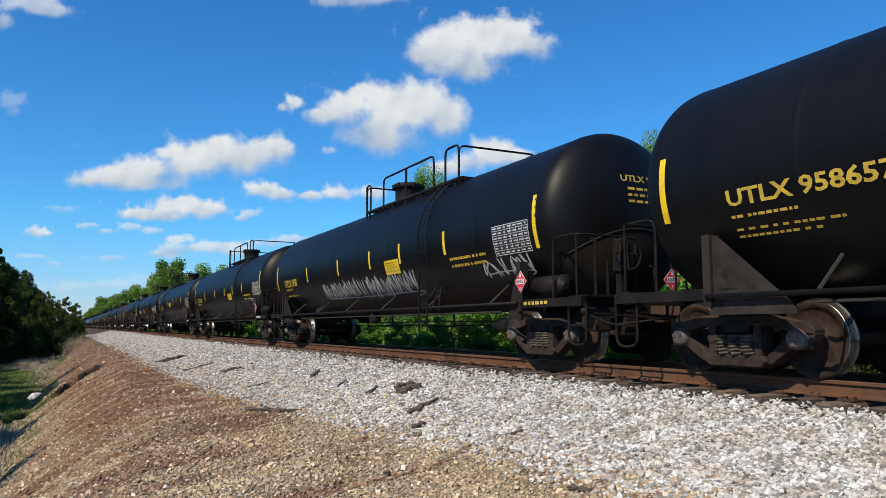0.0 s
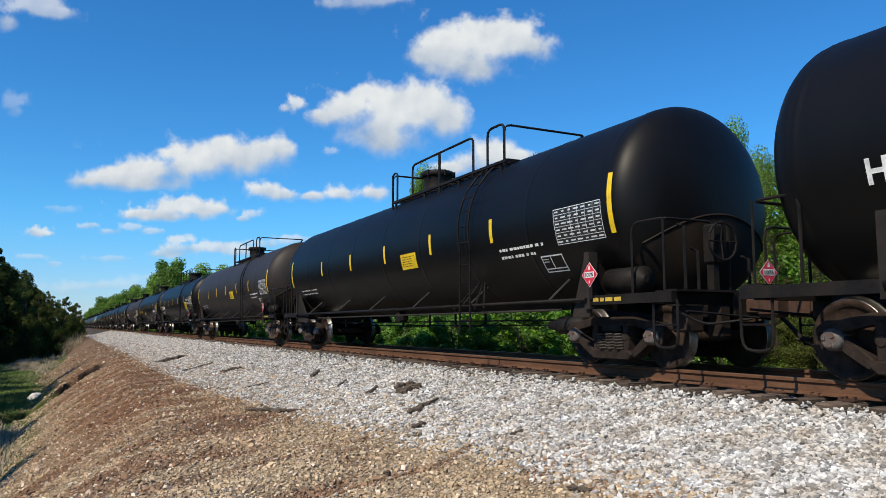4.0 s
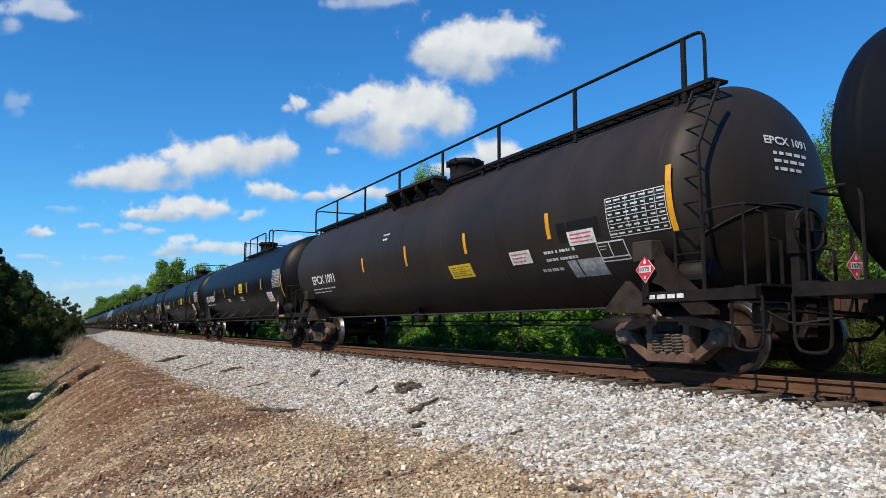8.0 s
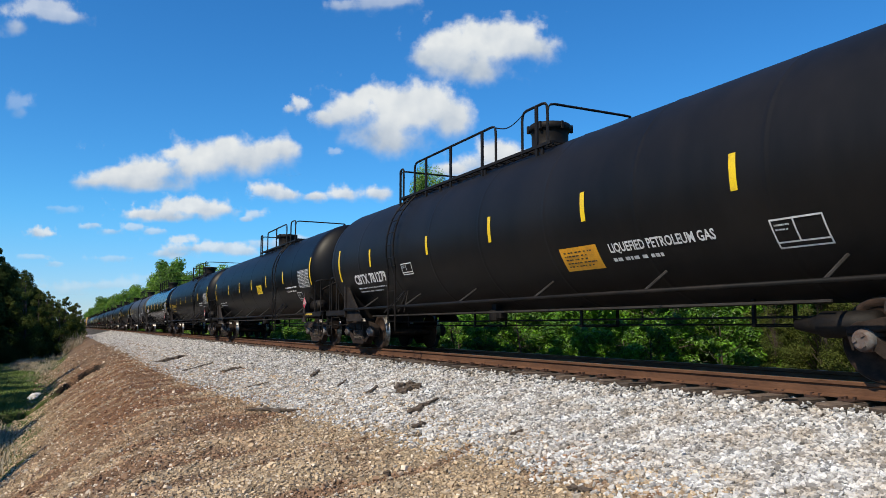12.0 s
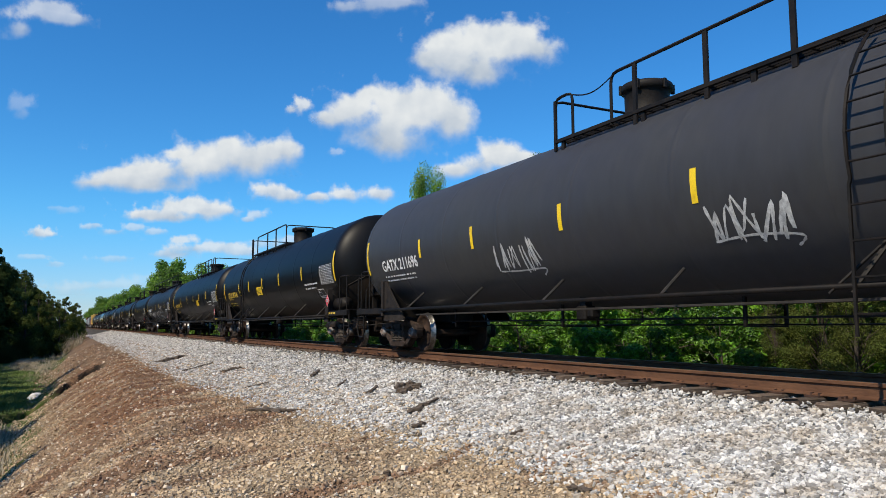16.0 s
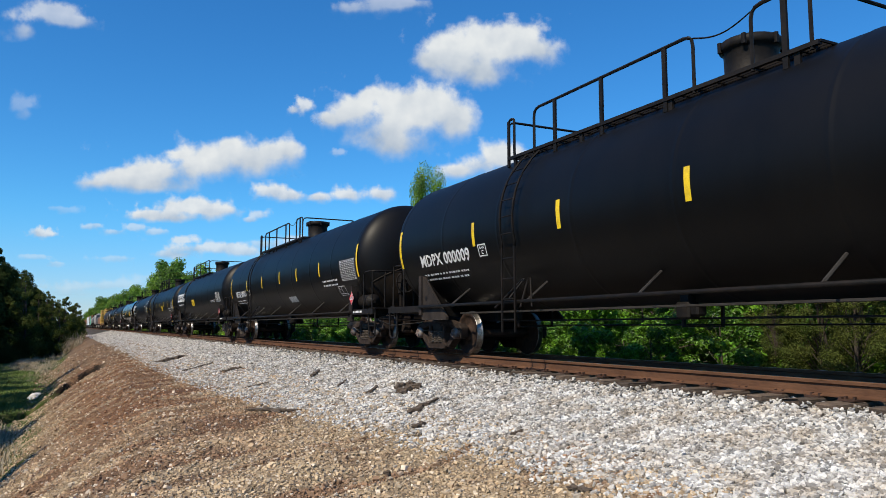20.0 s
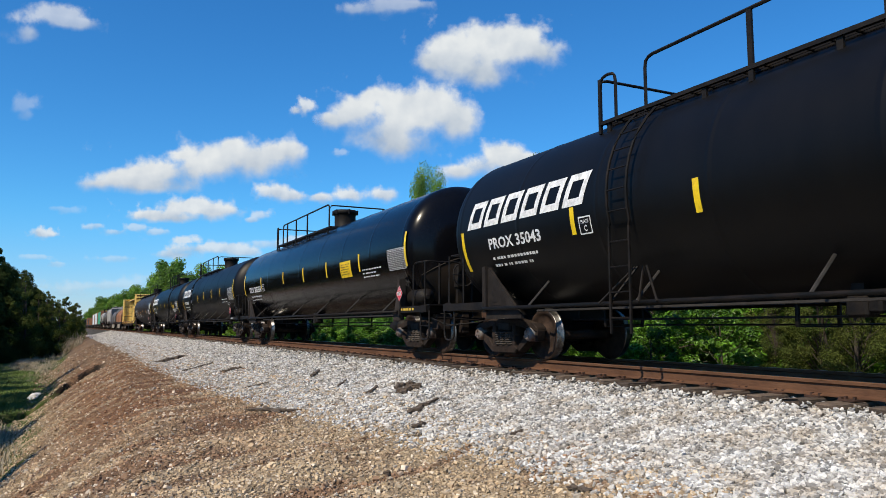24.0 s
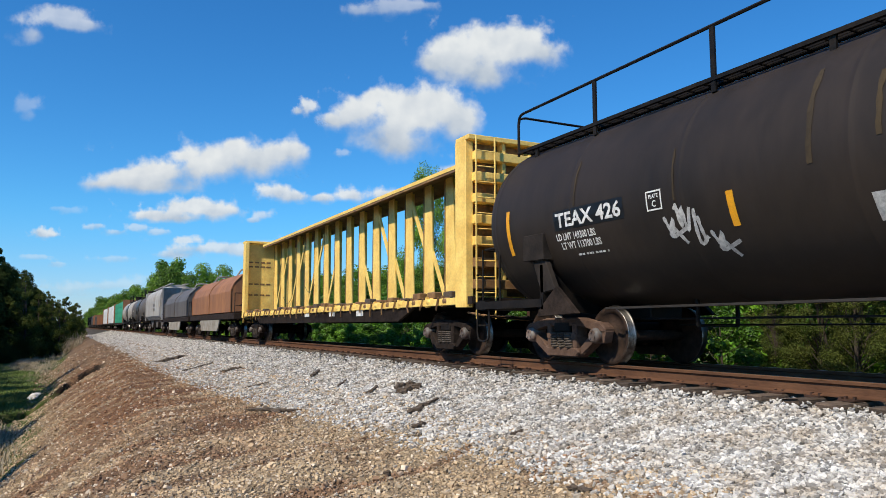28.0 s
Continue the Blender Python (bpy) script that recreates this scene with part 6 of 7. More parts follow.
    for i in range(n + 1):
        y = -9.9 + 19.8 * i / n
        bm = bmesh.new()
        prism(bm, [(y - 0.46, 1.18), (y + 0.12, 1.18), (y + 0.12, 4.32), (y - 0.26, 4.32)], -0.13, -0.10, "x")
        box(bm, -0.10, 0.08, y - 0.02, y + 0.02, 1.18, 4.32)
        part("post", bm, yl, car)
        bm = bmesh.new()
        box(bm, -0.14, -0.04, y + 0.12, y + 0.17, 1.18, 4.30)
        part("post_edge", bm, M["cb_rust_shade"], car)
        if i < n and i not in (7, 8):
            a, b = (y + 0.15, y + 19.8 / n - 0.2)
            zz = (4.1, 2.7) if i % 2 == 0 else (2.7, 1.25)
            if i < 7:
                zz = (1.25, 2.7) if i % 2 == 0 else (2.7, 4.1)
            bm = bmesh.new()
            prism(bm, [(a, zz[0] - 0.13), (b, zz[1] - 0.13), (b, zz[1] + 0.13), (a, zz[0] + 0.13)], -0.12, -0.08, "x")
            part("diagonal", bm, yl, car)
    for i in range(26):
        y = -9.8 + 19.6 * i / 25
        bm = bmesh.new()
        lathe(bm, [(y - 0.10, 0.05), (y - 0.08, 0.09), (y + 0.08, 0.09), (y + 0.10, 0.05)], "y", 8, 0, (-1.36, 0, 1.13))
        box(bm, -1.42, -1.32, y + 0.12, y + 0.2, 1.02, 1.24)
        part("winch", bm, yl if i % 2 else M["cb_rust_shade"], car)
        bm = bmesh.new()                               # slack end of a strap wound on the winch
        tube(bm, [(-1.45, y + 0.25, 1.22), (-1.47, y + 0.30, 1.05), (-1.45, y + 0.30 + rnd.uniform(-0.05, 0.12), rnd.uniform(0.86, 0.98))], 0.022, 5)
        part("strap_end", bm, M["cb_rust_shade"], car)
        bm = bmesh.new()
        box(bm, -1.36, -1.16, y - 0.16, y + 0.22, 1.20, 1.20 + rnd.uniform(0.06, 0.16), bev=0.02)
        part("deck_block", bm, M["cb_rust_shade"] if i % 3 else M["scrap"], car)
    for y, z in ((-2.2, 1.0), (0.4, 1.02), (-4.6, 0.98)):
        bm = bmesh.new()
        box(bm, -1.40, -1.385, y - 0.25, y + 0.25, z - 0.1, z + 0.12)
        part("sign_plate", bm, M["white"], car, "small white plate")
    for i in range(3):                                 # loose straps
        y = rnd.uniform(3, 8)
        bm = bmesh.new()
        tube(bm, [(-0.18, y + 0.35 * k, 2.2 - 0.35 * i - 0.30 * math.sin(k * 0.8)) for k in range(5)], 0.008, 4)
        part("strap", bm, M["iron"], car)
    wrap_bars = bmesh.new()
    for r in range(4):
        for c in range(4):
            y = 0.0
            x = -1.2 + c * 0.27
            z = 3.5 - r * 0.2 if r < 2 else 2.5 - (r - 2) * 0.5
            vs = [wrap_bars.verts.new((x + a * 0.2, 10.51, z + b * 0.07)) for a, b in ((0, 0), (1, 0), (1, 1), (0, 1))]
            wrap_bars.faces.new(vs)
    part("small_print", wrap_bars, M["cb_rust_shade"], car)


def coil_car(y0, half, paint, label):
    car = freight_car("coil_car", y0, half - 1.9, half, label, "coil car")
    bm = bmesh.new()
    box(bm, -1.45, 1.45, -half + 0.1, half - 0.1, 0.95, 1.25, bev=0.02)
    part("deck", bm, M["truck"], car)
    for k in (-1, 1):
        bm = bmesh.new()
        prism(bm, [(-half + 4.0, 0.95), (-half + 4.6, 0.35), (half - 4.6, 0.35), (half - 4.0, 0.95)], min(k * 1.36, k * 1.42), max(k * 1.36, k * 1.42), "x")
        part("side_sill", bm, M["pale_panel"], car, "dusty pale side sill")
    bm = bmesh.new()
    o = [(-1.42, 1.28), (-1.42, 2.35), (-1.25, 2.75), (-0.75, 3.25), (0.75, 3.25), (1.25, 2.75), (1.42, 2.35), (1.42, 1.28)]
    e = half - 1.0
    prism(bm, o, -e, e, "y", bev=0.03)
    part("hood", bm, M[paint], car, "steel hood over the load, " + label.split()[0])
    for i in range(3):
        y = -e + 2 * e * i / 2
        bm = bmesh.new()
        pts = [(p[0] * 1.015, y, p[1] + 0.02) for p in o]
        tube(bm, pts, 0.03, 5)
        part("hood_rib", bm, M[paint], car)
    for s in (-1, 1):
        bm = bmesh.new()
        rail_run(bm, [(-0.6, s * e * 0.55, 3.25), (-0.4, s * e * 0.55, 3.62), (0.4, s * e * 0.55, 3.62), (0.6, s * e * 0.55, 3.25)], 0.05)
        part("lifting_bail", bm, M["pale_panel"], car)
        bm = bmesh.new()
        y = s * (half - 0.15)
        for x in (-1.4, -0.7, 0.7, 1.4):
            tube(bm, [(x, y, 1.2), (x, y, 2.2)], 0.022, 5)
        tube(bm, [(-1.4, y, 2.2), (1.4, y, 2.2)], 0.022, 5)
        part("end_handrail", bm, M["truck"], car)


def hopper_car(y0, half):
    car = freight_car("covered_hopper_car", y0, half - 1.7, half, "dirty grey covered hopper car with rounded sides", "hopper car")
    bm = bmesh.new()
    o = []
    for i in range(17):
        a = math.pi * i / 16
        o.append((-1.50 * math.cos(a) if i not in (0, 16) else (-1.5 if i == 0 else 1.5), 2.9 + 1.35 * math.sin(a) ** 0.8))
    o += [(1.5, 1.55), (1.2, 1.2), (-1.2, 1.2), (-1.5, 1.55)]
    prism(bm, o, -half + 1.3, half - 1.3, "y")
    part("body", bm, M["grey_car"], car)
    for s in (-1, 1):
        bm = bmesh.new()
        prism(bm, [(s * (half - 1.3), 1.3), (s * (half - 0.2), 3.9), (s * (half - 1.3), 4.0)], -1.3, 1.3, "x")
        part("end_slope", bm, M["grey_car"], car)
        bm = bmesh.new()
        box(bm, -1.45, 1.45, min(s * (half - 1.5), s * half), max(s * (half - 1.5), s * half), 1.0, 1.15)
        part("end_platform", bm, M["truck"], car)
        for k in (-1, 1):
            bm = bmesh.new()
            box(bm, k * 1.38 - 0.06, k * 1.38 + 0.06, s * (half - 0.25) - 0.06, s * (half - 0.25) + 0.06, 1.1, 3.9)
            part("corner_post", bm, M["grey_car"], car)
    for i in range(3):
        y = -half * 0.55 + half * 0.55 * i
        bm = bmesh.new()
        prism(bm, [(y - 1.5, 1.25), (y + 1.5, 1.25), (y + 0.45, 0.5), (y - 0.45, 0.5)], -1.0, 1.0, "x")
        part("hopper_bay", bm, M["dark_grey_car"], car)
    bm = bmesh.new()
    box(bm, -0.75, -0.45, -half + 0.6, half - 0.6, 4.26, 4.32)
    box(bm, 0.45, 0.75, -half + 0.6, half - 0.6, 4.26, 4.32)
    part("roof_walk", bm, M["grey_car"], car)
    bm = bmesh.new()
    for r in range(2):
        for c in range(5):
            vs = [bm.verts.new((-1.506, -(1.0 + c * 0.3 + a * 0.2), 2.4 - r * 0.4 + b * 0.26)) for a, b in ((0, 0), (1, 0), (1, 1), (0, 1))]
            bm.faces.new(vs)
    part("small_print", bm, M["dark_grey_car"], car)


def lumber_car(y0, half, paint, label):
    car = freight_car("lumber_flat_car", y0, half - 2.0, half, label, "flat car")
    bm = bmesh.new()
    box(bm, -1.40, 1.40, -half, half, 0.85, 1.15, bev=0.02)
    part("deck", bm, M["truck"], car)
    for s in (-1, 1):
        bm = bmesh.new()
        box(bm, -1.42, 1.42, s * (half - 0.15) - 0.12, s * (half - 0.15) + 0.12, 1.1, 4.5, bev=0.02)
        part("bulkhead", bm, M["brown_car"], car, "rusty brown end bulkhead")
    n = int((2 * half - 0.8) / 3.7)
    bm = bmesh.new()
    ln = (2 * half - 0.8) / n
    box(bm, -1.30, -0.06, -ln / 2 + 0.03, ln / 2 - 0.03, 0.0, 0.76, bev=0.03)
    me = bpy.data.meshes.new("bundle")
    bm.to_mesh(me)
    bm.free()
    me.materials.append(M[paint])
    for i in range(n):
        for k in range(4):
            for q in (0, 1):
                share("bundle", me, car, pose(0, -half + 0.4 + ln * (i + 0.5), 1.17 + 0.79 * k, 0, 0, 180 * q))


def box_car(y0, half, paint, label, high=4.3):
    car = freight_car("box_car" if high > 3 else "gondola_car", y0, half - 1.9, half, label, "box car" if high > 3 else "gondola car")
    bm = bmesh.new()
    box(bm, -1.48, 1.48, -half + 0.1, half - 0.1, 1.05, high, bev=0.03)
    part("body", bm, M[paint], car)
    for i in range(14):
        y = -half + 0.4 + (2 * half - 0.8) * i / 13
        bm = bmesh.new()
        box(bm, -1.53, -1.48, y - 0.06, y + 0.06, 1.1, high - 0.08)
        part("side_post", bm, M[paint], car)
    bm = bmesh.new()
    box(bm, -1.46, 1.46, -half + 0.1, half - 0.1, 0.85, 1.05)
    part("side_sill", bm, M["truck"], car)


centerbeam_car(606.1)
coil_car(625.6, 7.2, "brown_car", "weathered brown coil car with a closed hood")
coil_car(640.9, 7.4, "dark_grey_car", "dirty grey coil car with a closed hood")
hopper_car(656.9, 7.6)
for y_old, tone in ((673.8, "dark_grey_car"), (691.0, "grey_car")):
    tank_car(y_old, "A", [("K", 0.0, 0.2, 2.2, 1.6), ("B", -5.0, 0.0, 1.2, 0.3, 2)], half_truck=6.2, half=7.7, paint=tone, label="dirty grey tank car with dark spill stains")
lumber_car(711.6, 11.2, "wrap_green", "flat car stacked with green wrapped lumber bundles")
lumber_car(735.2, 11.2, "wrap_white", "flat car stacked with white wrapped lumber bundles")
lumber_car(758.8, 11.2, "wrap_white", "flat car stacked with white wrapped lumber bundles")
for i, (paint, high) in enumerate((("brown_car", 2.9), ("brown_car", 3.6), ("dark_grey_car", 3.4), ("brown_car", 3.9), ("dark_grey_car", 3.9), ("black", 3.9), ("black", 3.9), ("black", 3.9))):
    box_car(779.4 + i * 17.2, 8.2, paint, "weathered " + ("brown" if paint == "brown_car" else "dark grey") + " freight car far down the train", high)


# ---- plants ----
def leaf_cloud(rnd, centers, count, size, flat=0.25):
    """Many small bent leaves round a set of clump centres (x, y, z, radius)."""
    vs, fs = [], []
    total = sum(c[3] ** 2 for c in centers)
    for c in centers:
        for _ in range(max(3, int(count * c[3] ** 2 / total))):
            d = Vector((rnd.gauss(0, 1), rnd.gauss(0, 1), rnd.gauss(0, 0.85))).normalized()
            p = Vector(c[:3]) + d * c[3] * (rnd.random() ** 0.4)
            n = (d + 0.8 * Vector((rnd.uniform(-1, 1), rnd.uniform(-1, 1), rnd.uniform(-0.3, 1)))).normalized()
            u = n.cross(Vector((rnd.uniform(-1, 1), rnd.uniform(-1, 1), rnd.uniform(-1, 1)))).normalized()
            w = n.cross(u)
            s = size * rnd.uniform(0.6, 1.35)
            i = len(vs)
            vs += [p - u * s, p + w * s * 0.55 + n * s * flat, p + u * s, p - w * s * 0.55 + n * s * flat]
            fs += [(i, i + 1, i + 2), (i, i + 2, i + 3)]
    return vs, fs


def plant(name, label, category, seed, high, spread, count, leaf, material, bare=0.3, conical=False, trunk_r=0.14, clumps=22, clump=1.0):
    """A tree or bush: tapered trunk, limbs, and a crown of leaf clumps with gaps."""
    rnd = random.Random(seed)
    tree = thing(name, label, category)
    bm = bmesh.new()
    top = Vector((rnd.uniform(-0.3, 0.3) * spread * 0.3, rnd.uniform(-0.3, 0.3) * spread * 0.3, high * 0.86))

    def limb(a, b, r0, r1):
        a, b = Vector(a), Vector(b)
        mid = (a + b) / 2 + Vector((rnd.uniform(-1, 1), rnd.uniform(-1, 1), 0)) * (b - a).length * 0.06
        rings = []
        for p, r in ((a, r0), (mid, (r0 + r1) / 2), (b, r1)):
            d = (b - a).normalized()
            u = d.cross(Vector((1, 0.2, 0.1))).normalized()
            w = d.cross(u)
            rings.append([bm.verts.new(p + r * (math.cos(k * 1.0472) * u + math.sin(k * 1.0472) * w)) for k in range(6)])
        for x, y in zip(rings, rings[1:]):
            for k in range(6):
                bm.faces.new((x[k], x[(k + 1) % 6], y[(k + 1) % 6], y[k]))
    limb((0, 0, -0.4), top, trunk_r, trunk_r * 0.25)
    centers = []
    n = clumps if not conical else clumps + 4
    for i in range(n):
        t = bare + (1 - bare) * (i + 0.5) / n
        z = high * t
        if conical:
            reach = spread * (1.05 - t) * rnd.uniform(0.6, 1.0)
        else:
            k = (t - bare) / (1 - bare)
            reach = spread * (0.45 + 0.75 * math.sin(math.pi * min(1, k * 0.8 + 0.15))) * rnd.uniform(0.35, 1.0)
        a = i * 2.4 + rnd.uniform(-0.5, 0.5)
        p = Vector((reach * math.cos(a), reach * math.sin(a), z + rnd.uniform(-0.05, 0.05) * high))
        limb(top * min(0.95, t * 0.85), p, trunk_r * 0.32 * (1.2 - t), trunk_r * 0.08)
        centers.append((p.x, p.y, p.z, clump * spread * rnd.uniform(0.22, 0.42) * (1 if not conical else 1.25 - t)))
    part("trunk", bm, M["bark"], tree, "grey-brown trunk and limbs")
    vs, fs = leaf_cloud(rnd, centers, count, leaf)
    me = bpy.data.meshes.new("crown")
    me.from_pydata(vs, [], fs)
    me.materials.append(material)
    crown = new("crown", me)
    crown.parent = tree
    return tree


def plant_all():
    rnd = random.Random(11)
    broad = [plant("broadleaf_tree", "sunlit green broadleaf tree behind the railway", "tree", 20 + i, 10.0, 3.0, 9000, 0.13, M["leaf"], 0.22) for i in range(3)]
    firs = [plant("near_cedar", "brownish green cedar with fine drooping sprays", "tree", 64 + i, 9.0, 2.6, 42000, 0.044, M["cedar"], 0.02, True, clumps=70, clump=0.72) for i in range(2)]
    leafy = [plant("leafy_tree", "leafy green tree close behind the bushes", "tree", 30 + i, 10.0, 3.0, 40000, 0.062, M["leaf"], 0.2, clumps=40, clump=0.85) for i in range(2)]
    bushy = [plant("roadside_bush", "bright green leafy bush beside the far rail", "bush", 40 + i, 2.6, 1.35, 9000, 0.046, M["bush_leaf"], 0.02, trunk_r=0.05, clumps=34, clump=0.55) for i in range(4)]
    cedars = [plant("cedar_tree", "dark cedar tree with dense drooping foliage", "tree", 60 + i, 9.0, 2.6, 9000, 0.10, M["cedar"], 0.10, True) for i in range(2)]
    darkt = [plant("shaded_tree", "woodland tree beside the ditch, leaf colour darkened for shade", "tree", 80 + i, 11.2, 3.6, 16000, 0.15, M["leaf_dark"], 0.06, i == 0) for i in range(3)]
    brush = [plant("shaded_bush", "brushy undergrowth at the edge of the wood, leaf colour darkened for shade", "bush", 90 + i, 2.6, 1.5, 5000, 0.07, M["leaf_dark"], 0.04, trunk_r=0.05) for i in range(2)]
    used = set()

    def put(protos, x, y, scale, wide=1.0, group=""):
        p = protos[rnd.randrange(len(protos))]
        z = ground_z(x, y) - 0.1
        m = pose(x, y, z, 0, 0, rnd.uniform(0, 360)) @ Matrix.Diagonal((scale * wide, scale * wide, scale, 1))
        if p in used:
            ob = copy_thing(p, m)
            ob.matrix_basis = m
        else:
            used.add(p)
            p.matrix_basis = m
            ob = p
        tagged(ob, group=group)
    # bushes beside the far rail
    y = 12.3
    while y < 62:
        put(bushy, rnd.uniform(12.6, 13.8), y, rnd.uniform(0.72, 1.05), 1.15, "bushes behind the track")
        put(bushy, rnd.uniform(14.6, 16.6), y + rnd.uniform(-0.6, 0.6), rnd.uniform(1.2, 1.75), 1.1, "bushes behind the track")
        y += rnd.uniform(1.3, 1.8)
    for x, yy, s in ((13.5, 11.0, 0.30), (13.9, 10.2, 0.40), (13.7, 9.2, 0.42), (14.2, 7.6, 0.5), (15.0, 12.2, 0.52), (13.5, 6.0, 0.42), (14.0, 4.4, 0.5), (15.6, 11.0, 0.6), (16.0, 8.3, 0.65), (16, 5.2, 0.6), (17.8, 9.6, 0.7)):
        put(firs, x, yy, s, 1.1, "trees behind the track")
    # wood behind the bushes; a few crowns stand above the train
    y = 4.0
    while y < 150:
        for x0, x1 in ((17.5, 20), (21, 26)):
            x = rnd.uniform(x0, x1)
            top = 0.6 + 0.36 * x + 2.2
            put((leafy if y < 60 else broad) if rnd.random() < 0.75 and y > 14 else (firs if y < 40 else cedars), x, y + rnd.uniform(-1.5, 1.5), top / 10 * rnd.uniform(0.62, 0.78), 1.4, "trees behind the track")
        y += rnd.uniform(3.6, 5.2)
    for x, yy, top in ((22.6, 46.6, 13.9), (22, 33.5, 11.9), (22, 24.3, 9.9), (20.0, 13.4, 8.4), (21.0, 12.2, 8.8), (21.0, 21.4, 10.3), (21.2, 19.6, 10.2), (21.0, 18.0, 9.1), (20.8, 16.2, 8.7), (21.0, 14.4, 9.2), (22, 152, 11.0), (22, 193, 18.6), (20.5, 178, 15.5), (24, 208, 19.5), (21, 126, 12.4), (20.5, 138, 12.2), (21, 112, 10.2), (21, 103, 9.4)):
        put(leafy if yy < 60 else broad, x, yy, top / 10, 0.5 if yy in (46.6, 33.5, 24.3) else 0.5 if 14 < yy < 22 else 1.0, "trees behind the track")
    y = 128.0
    while y < 900:
        x = 22 + rnd.uniform(-4, 5)
        top = lerp(6.5, 14.5, (y - 128) / 65) if y < 300 else 16.5
        put(broad, x, y, top * rnd.uniform(0.92, 1.12) / 10, 1.2, "trees behind the track")
        put(broad, x - 5, y + 4, top * rnd.uniform(0.5, 0.7) / 10, 1.4, "trees behind the track")
        y += 8 + y * 0.025
    # dark wood along the ditch, its shade put into the leaf colour
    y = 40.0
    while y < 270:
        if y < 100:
            # nearly all out of view; placed for the shade they throw on the ditch
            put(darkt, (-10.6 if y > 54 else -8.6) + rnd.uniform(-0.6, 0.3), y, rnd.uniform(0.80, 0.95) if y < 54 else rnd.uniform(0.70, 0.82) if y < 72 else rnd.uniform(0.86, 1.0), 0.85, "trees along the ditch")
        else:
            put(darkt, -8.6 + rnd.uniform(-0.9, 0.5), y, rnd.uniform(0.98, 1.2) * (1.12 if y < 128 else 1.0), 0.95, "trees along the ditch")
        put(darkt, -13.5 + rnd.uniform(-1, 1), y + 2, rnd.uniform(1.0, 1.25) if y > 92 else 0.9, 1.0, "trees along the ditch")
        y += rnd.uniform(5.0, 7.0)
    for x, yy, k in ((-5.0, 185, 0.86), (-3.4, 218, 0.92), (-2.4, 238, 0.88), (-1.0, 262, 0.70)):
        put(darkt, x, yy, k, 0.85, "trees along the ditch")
    # cedars where the wood's edge meets the bank, and brush in shade-darkened leaf colour
    for x, yy, top in ((-0.3, 112, 4.3), (-2.0, 114, 4.2), (1.0, 124, 3.9), (0.6, 116, 3.4), (-1.2, 109, 3.6), (-3.6, 112, 5.2), (0.4, 126, 3.2), (1.9, 150, 3.4), (-5.2, 108, 7.0), (-2.9, 130, 5.4)):
        put(cedars, x, yy, (top - ground_z(x, yy)) / 8.3, 1.0, "trees along the ditch")
    y = 92.0
    while y < 160:
        put(brush, -6.6 + (y - 92) * 0.075 + rnd.uniform(-0.6, 0.4), y, rnd.uniform(0.7, 1.2), 1.25, "brush along the ditch")
        y += rnd.uniform(2.0, 3.2)
    # unseen nearer trees, added to shade the ditch floor
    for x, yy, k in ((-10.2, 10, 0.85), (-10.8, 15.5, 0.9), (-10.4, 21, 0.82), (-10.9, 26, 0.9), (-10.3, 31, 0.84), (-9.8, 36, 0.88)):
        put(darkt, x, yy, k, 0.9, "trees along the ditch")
    for p in broad + bushy + cedars + darkt + brush + leafy + firs:
        if p not in used:
            p.matrix_basis = pose(30, 60, ground_z(30, 60))


plant_all()


def blades(name, label, material, spots, seed):
    """Tufts of grass blades."""
    rnd = random.Random(seed)
    vs, fs = [], []
    for x, y, n, h, r in spots:
        for _ in range(n):
            px, py = x + rnd.gauss(0, r), y + rnd.gauss(0, r)
            z = ground_z(px, py)
            a, hh, w = rnd.uniform(0, 6.28), h * rnd.uniform(0.5, 1.2), 0.012 + 0.010 * h
            lean = rnd.uniform(0.2, 0.9) * hh
            i = len(vs)
            ca, sa = math.cos(a), math.sin(a)
            vs += [(px - sa * w, py + ca * w, z - 0.02), (px + sa * w, py - ca * w, z - 0.02), (px + ca * lean, py + sa * lean, z + hh)]
            fs.append((i, i + 1, i + 2))
    return joined(name, vs, fs, material, label, "grass")


def grow_grass():
    rnd = random.Random(17)
    dry, green = [], []
    for _ in range(260):                               # straw along the ditch's far side and in the wood's edge
        y = rnd.uniform(76, 150)
        x = -0.062 * y + 1.6 + rnd.gauss(0, 0.7)
        dry.append((x, y, 70, rnd.uniform(0.2, 0.5), 0.4))
    for _ in range(160):                               # and thinner along the top of the bank
        y = rnd.uniform(60, 150)
        dry.append((lerp(-2.2, 0.2, (y - 60) / 90) + rnd.gauss(0, 0.35), y, 26, rnd.uniform(0.15, 0.4), 0.3))
    for _ in range(30):                                # grey leafless twigs before the last cedars
        y = rnd.uniform(104, 116)
        dry.append((rnd.uniform(-0.6, 1.3), y, 40, rnd.uniform(0.8, 1.9), 0.3))
    for _ in range(60):
        y = rnd.uniform(22, 34)
        dry.append((-0.075 * y + rnd.gauss(0, 0.25), y, 30, rnd.uniform(0.2, 0.5), 0.25))
    for _ in range(900):
        y = rnd.uniform(37, 110)
        green.append((-0.062 * y + rnd.uniform(-1.5, 1.7), y, 70, rnd.uniform(0.07, 0.22), 0.5))
    blades("dry_grass", "tufts of dry straw-coloured grass along the ditch", M["dry_grass"], dry, 1)
    blades("green_grass", "low green grass in the shaded ditch", M["grass"], green, 2)


grow_grass()


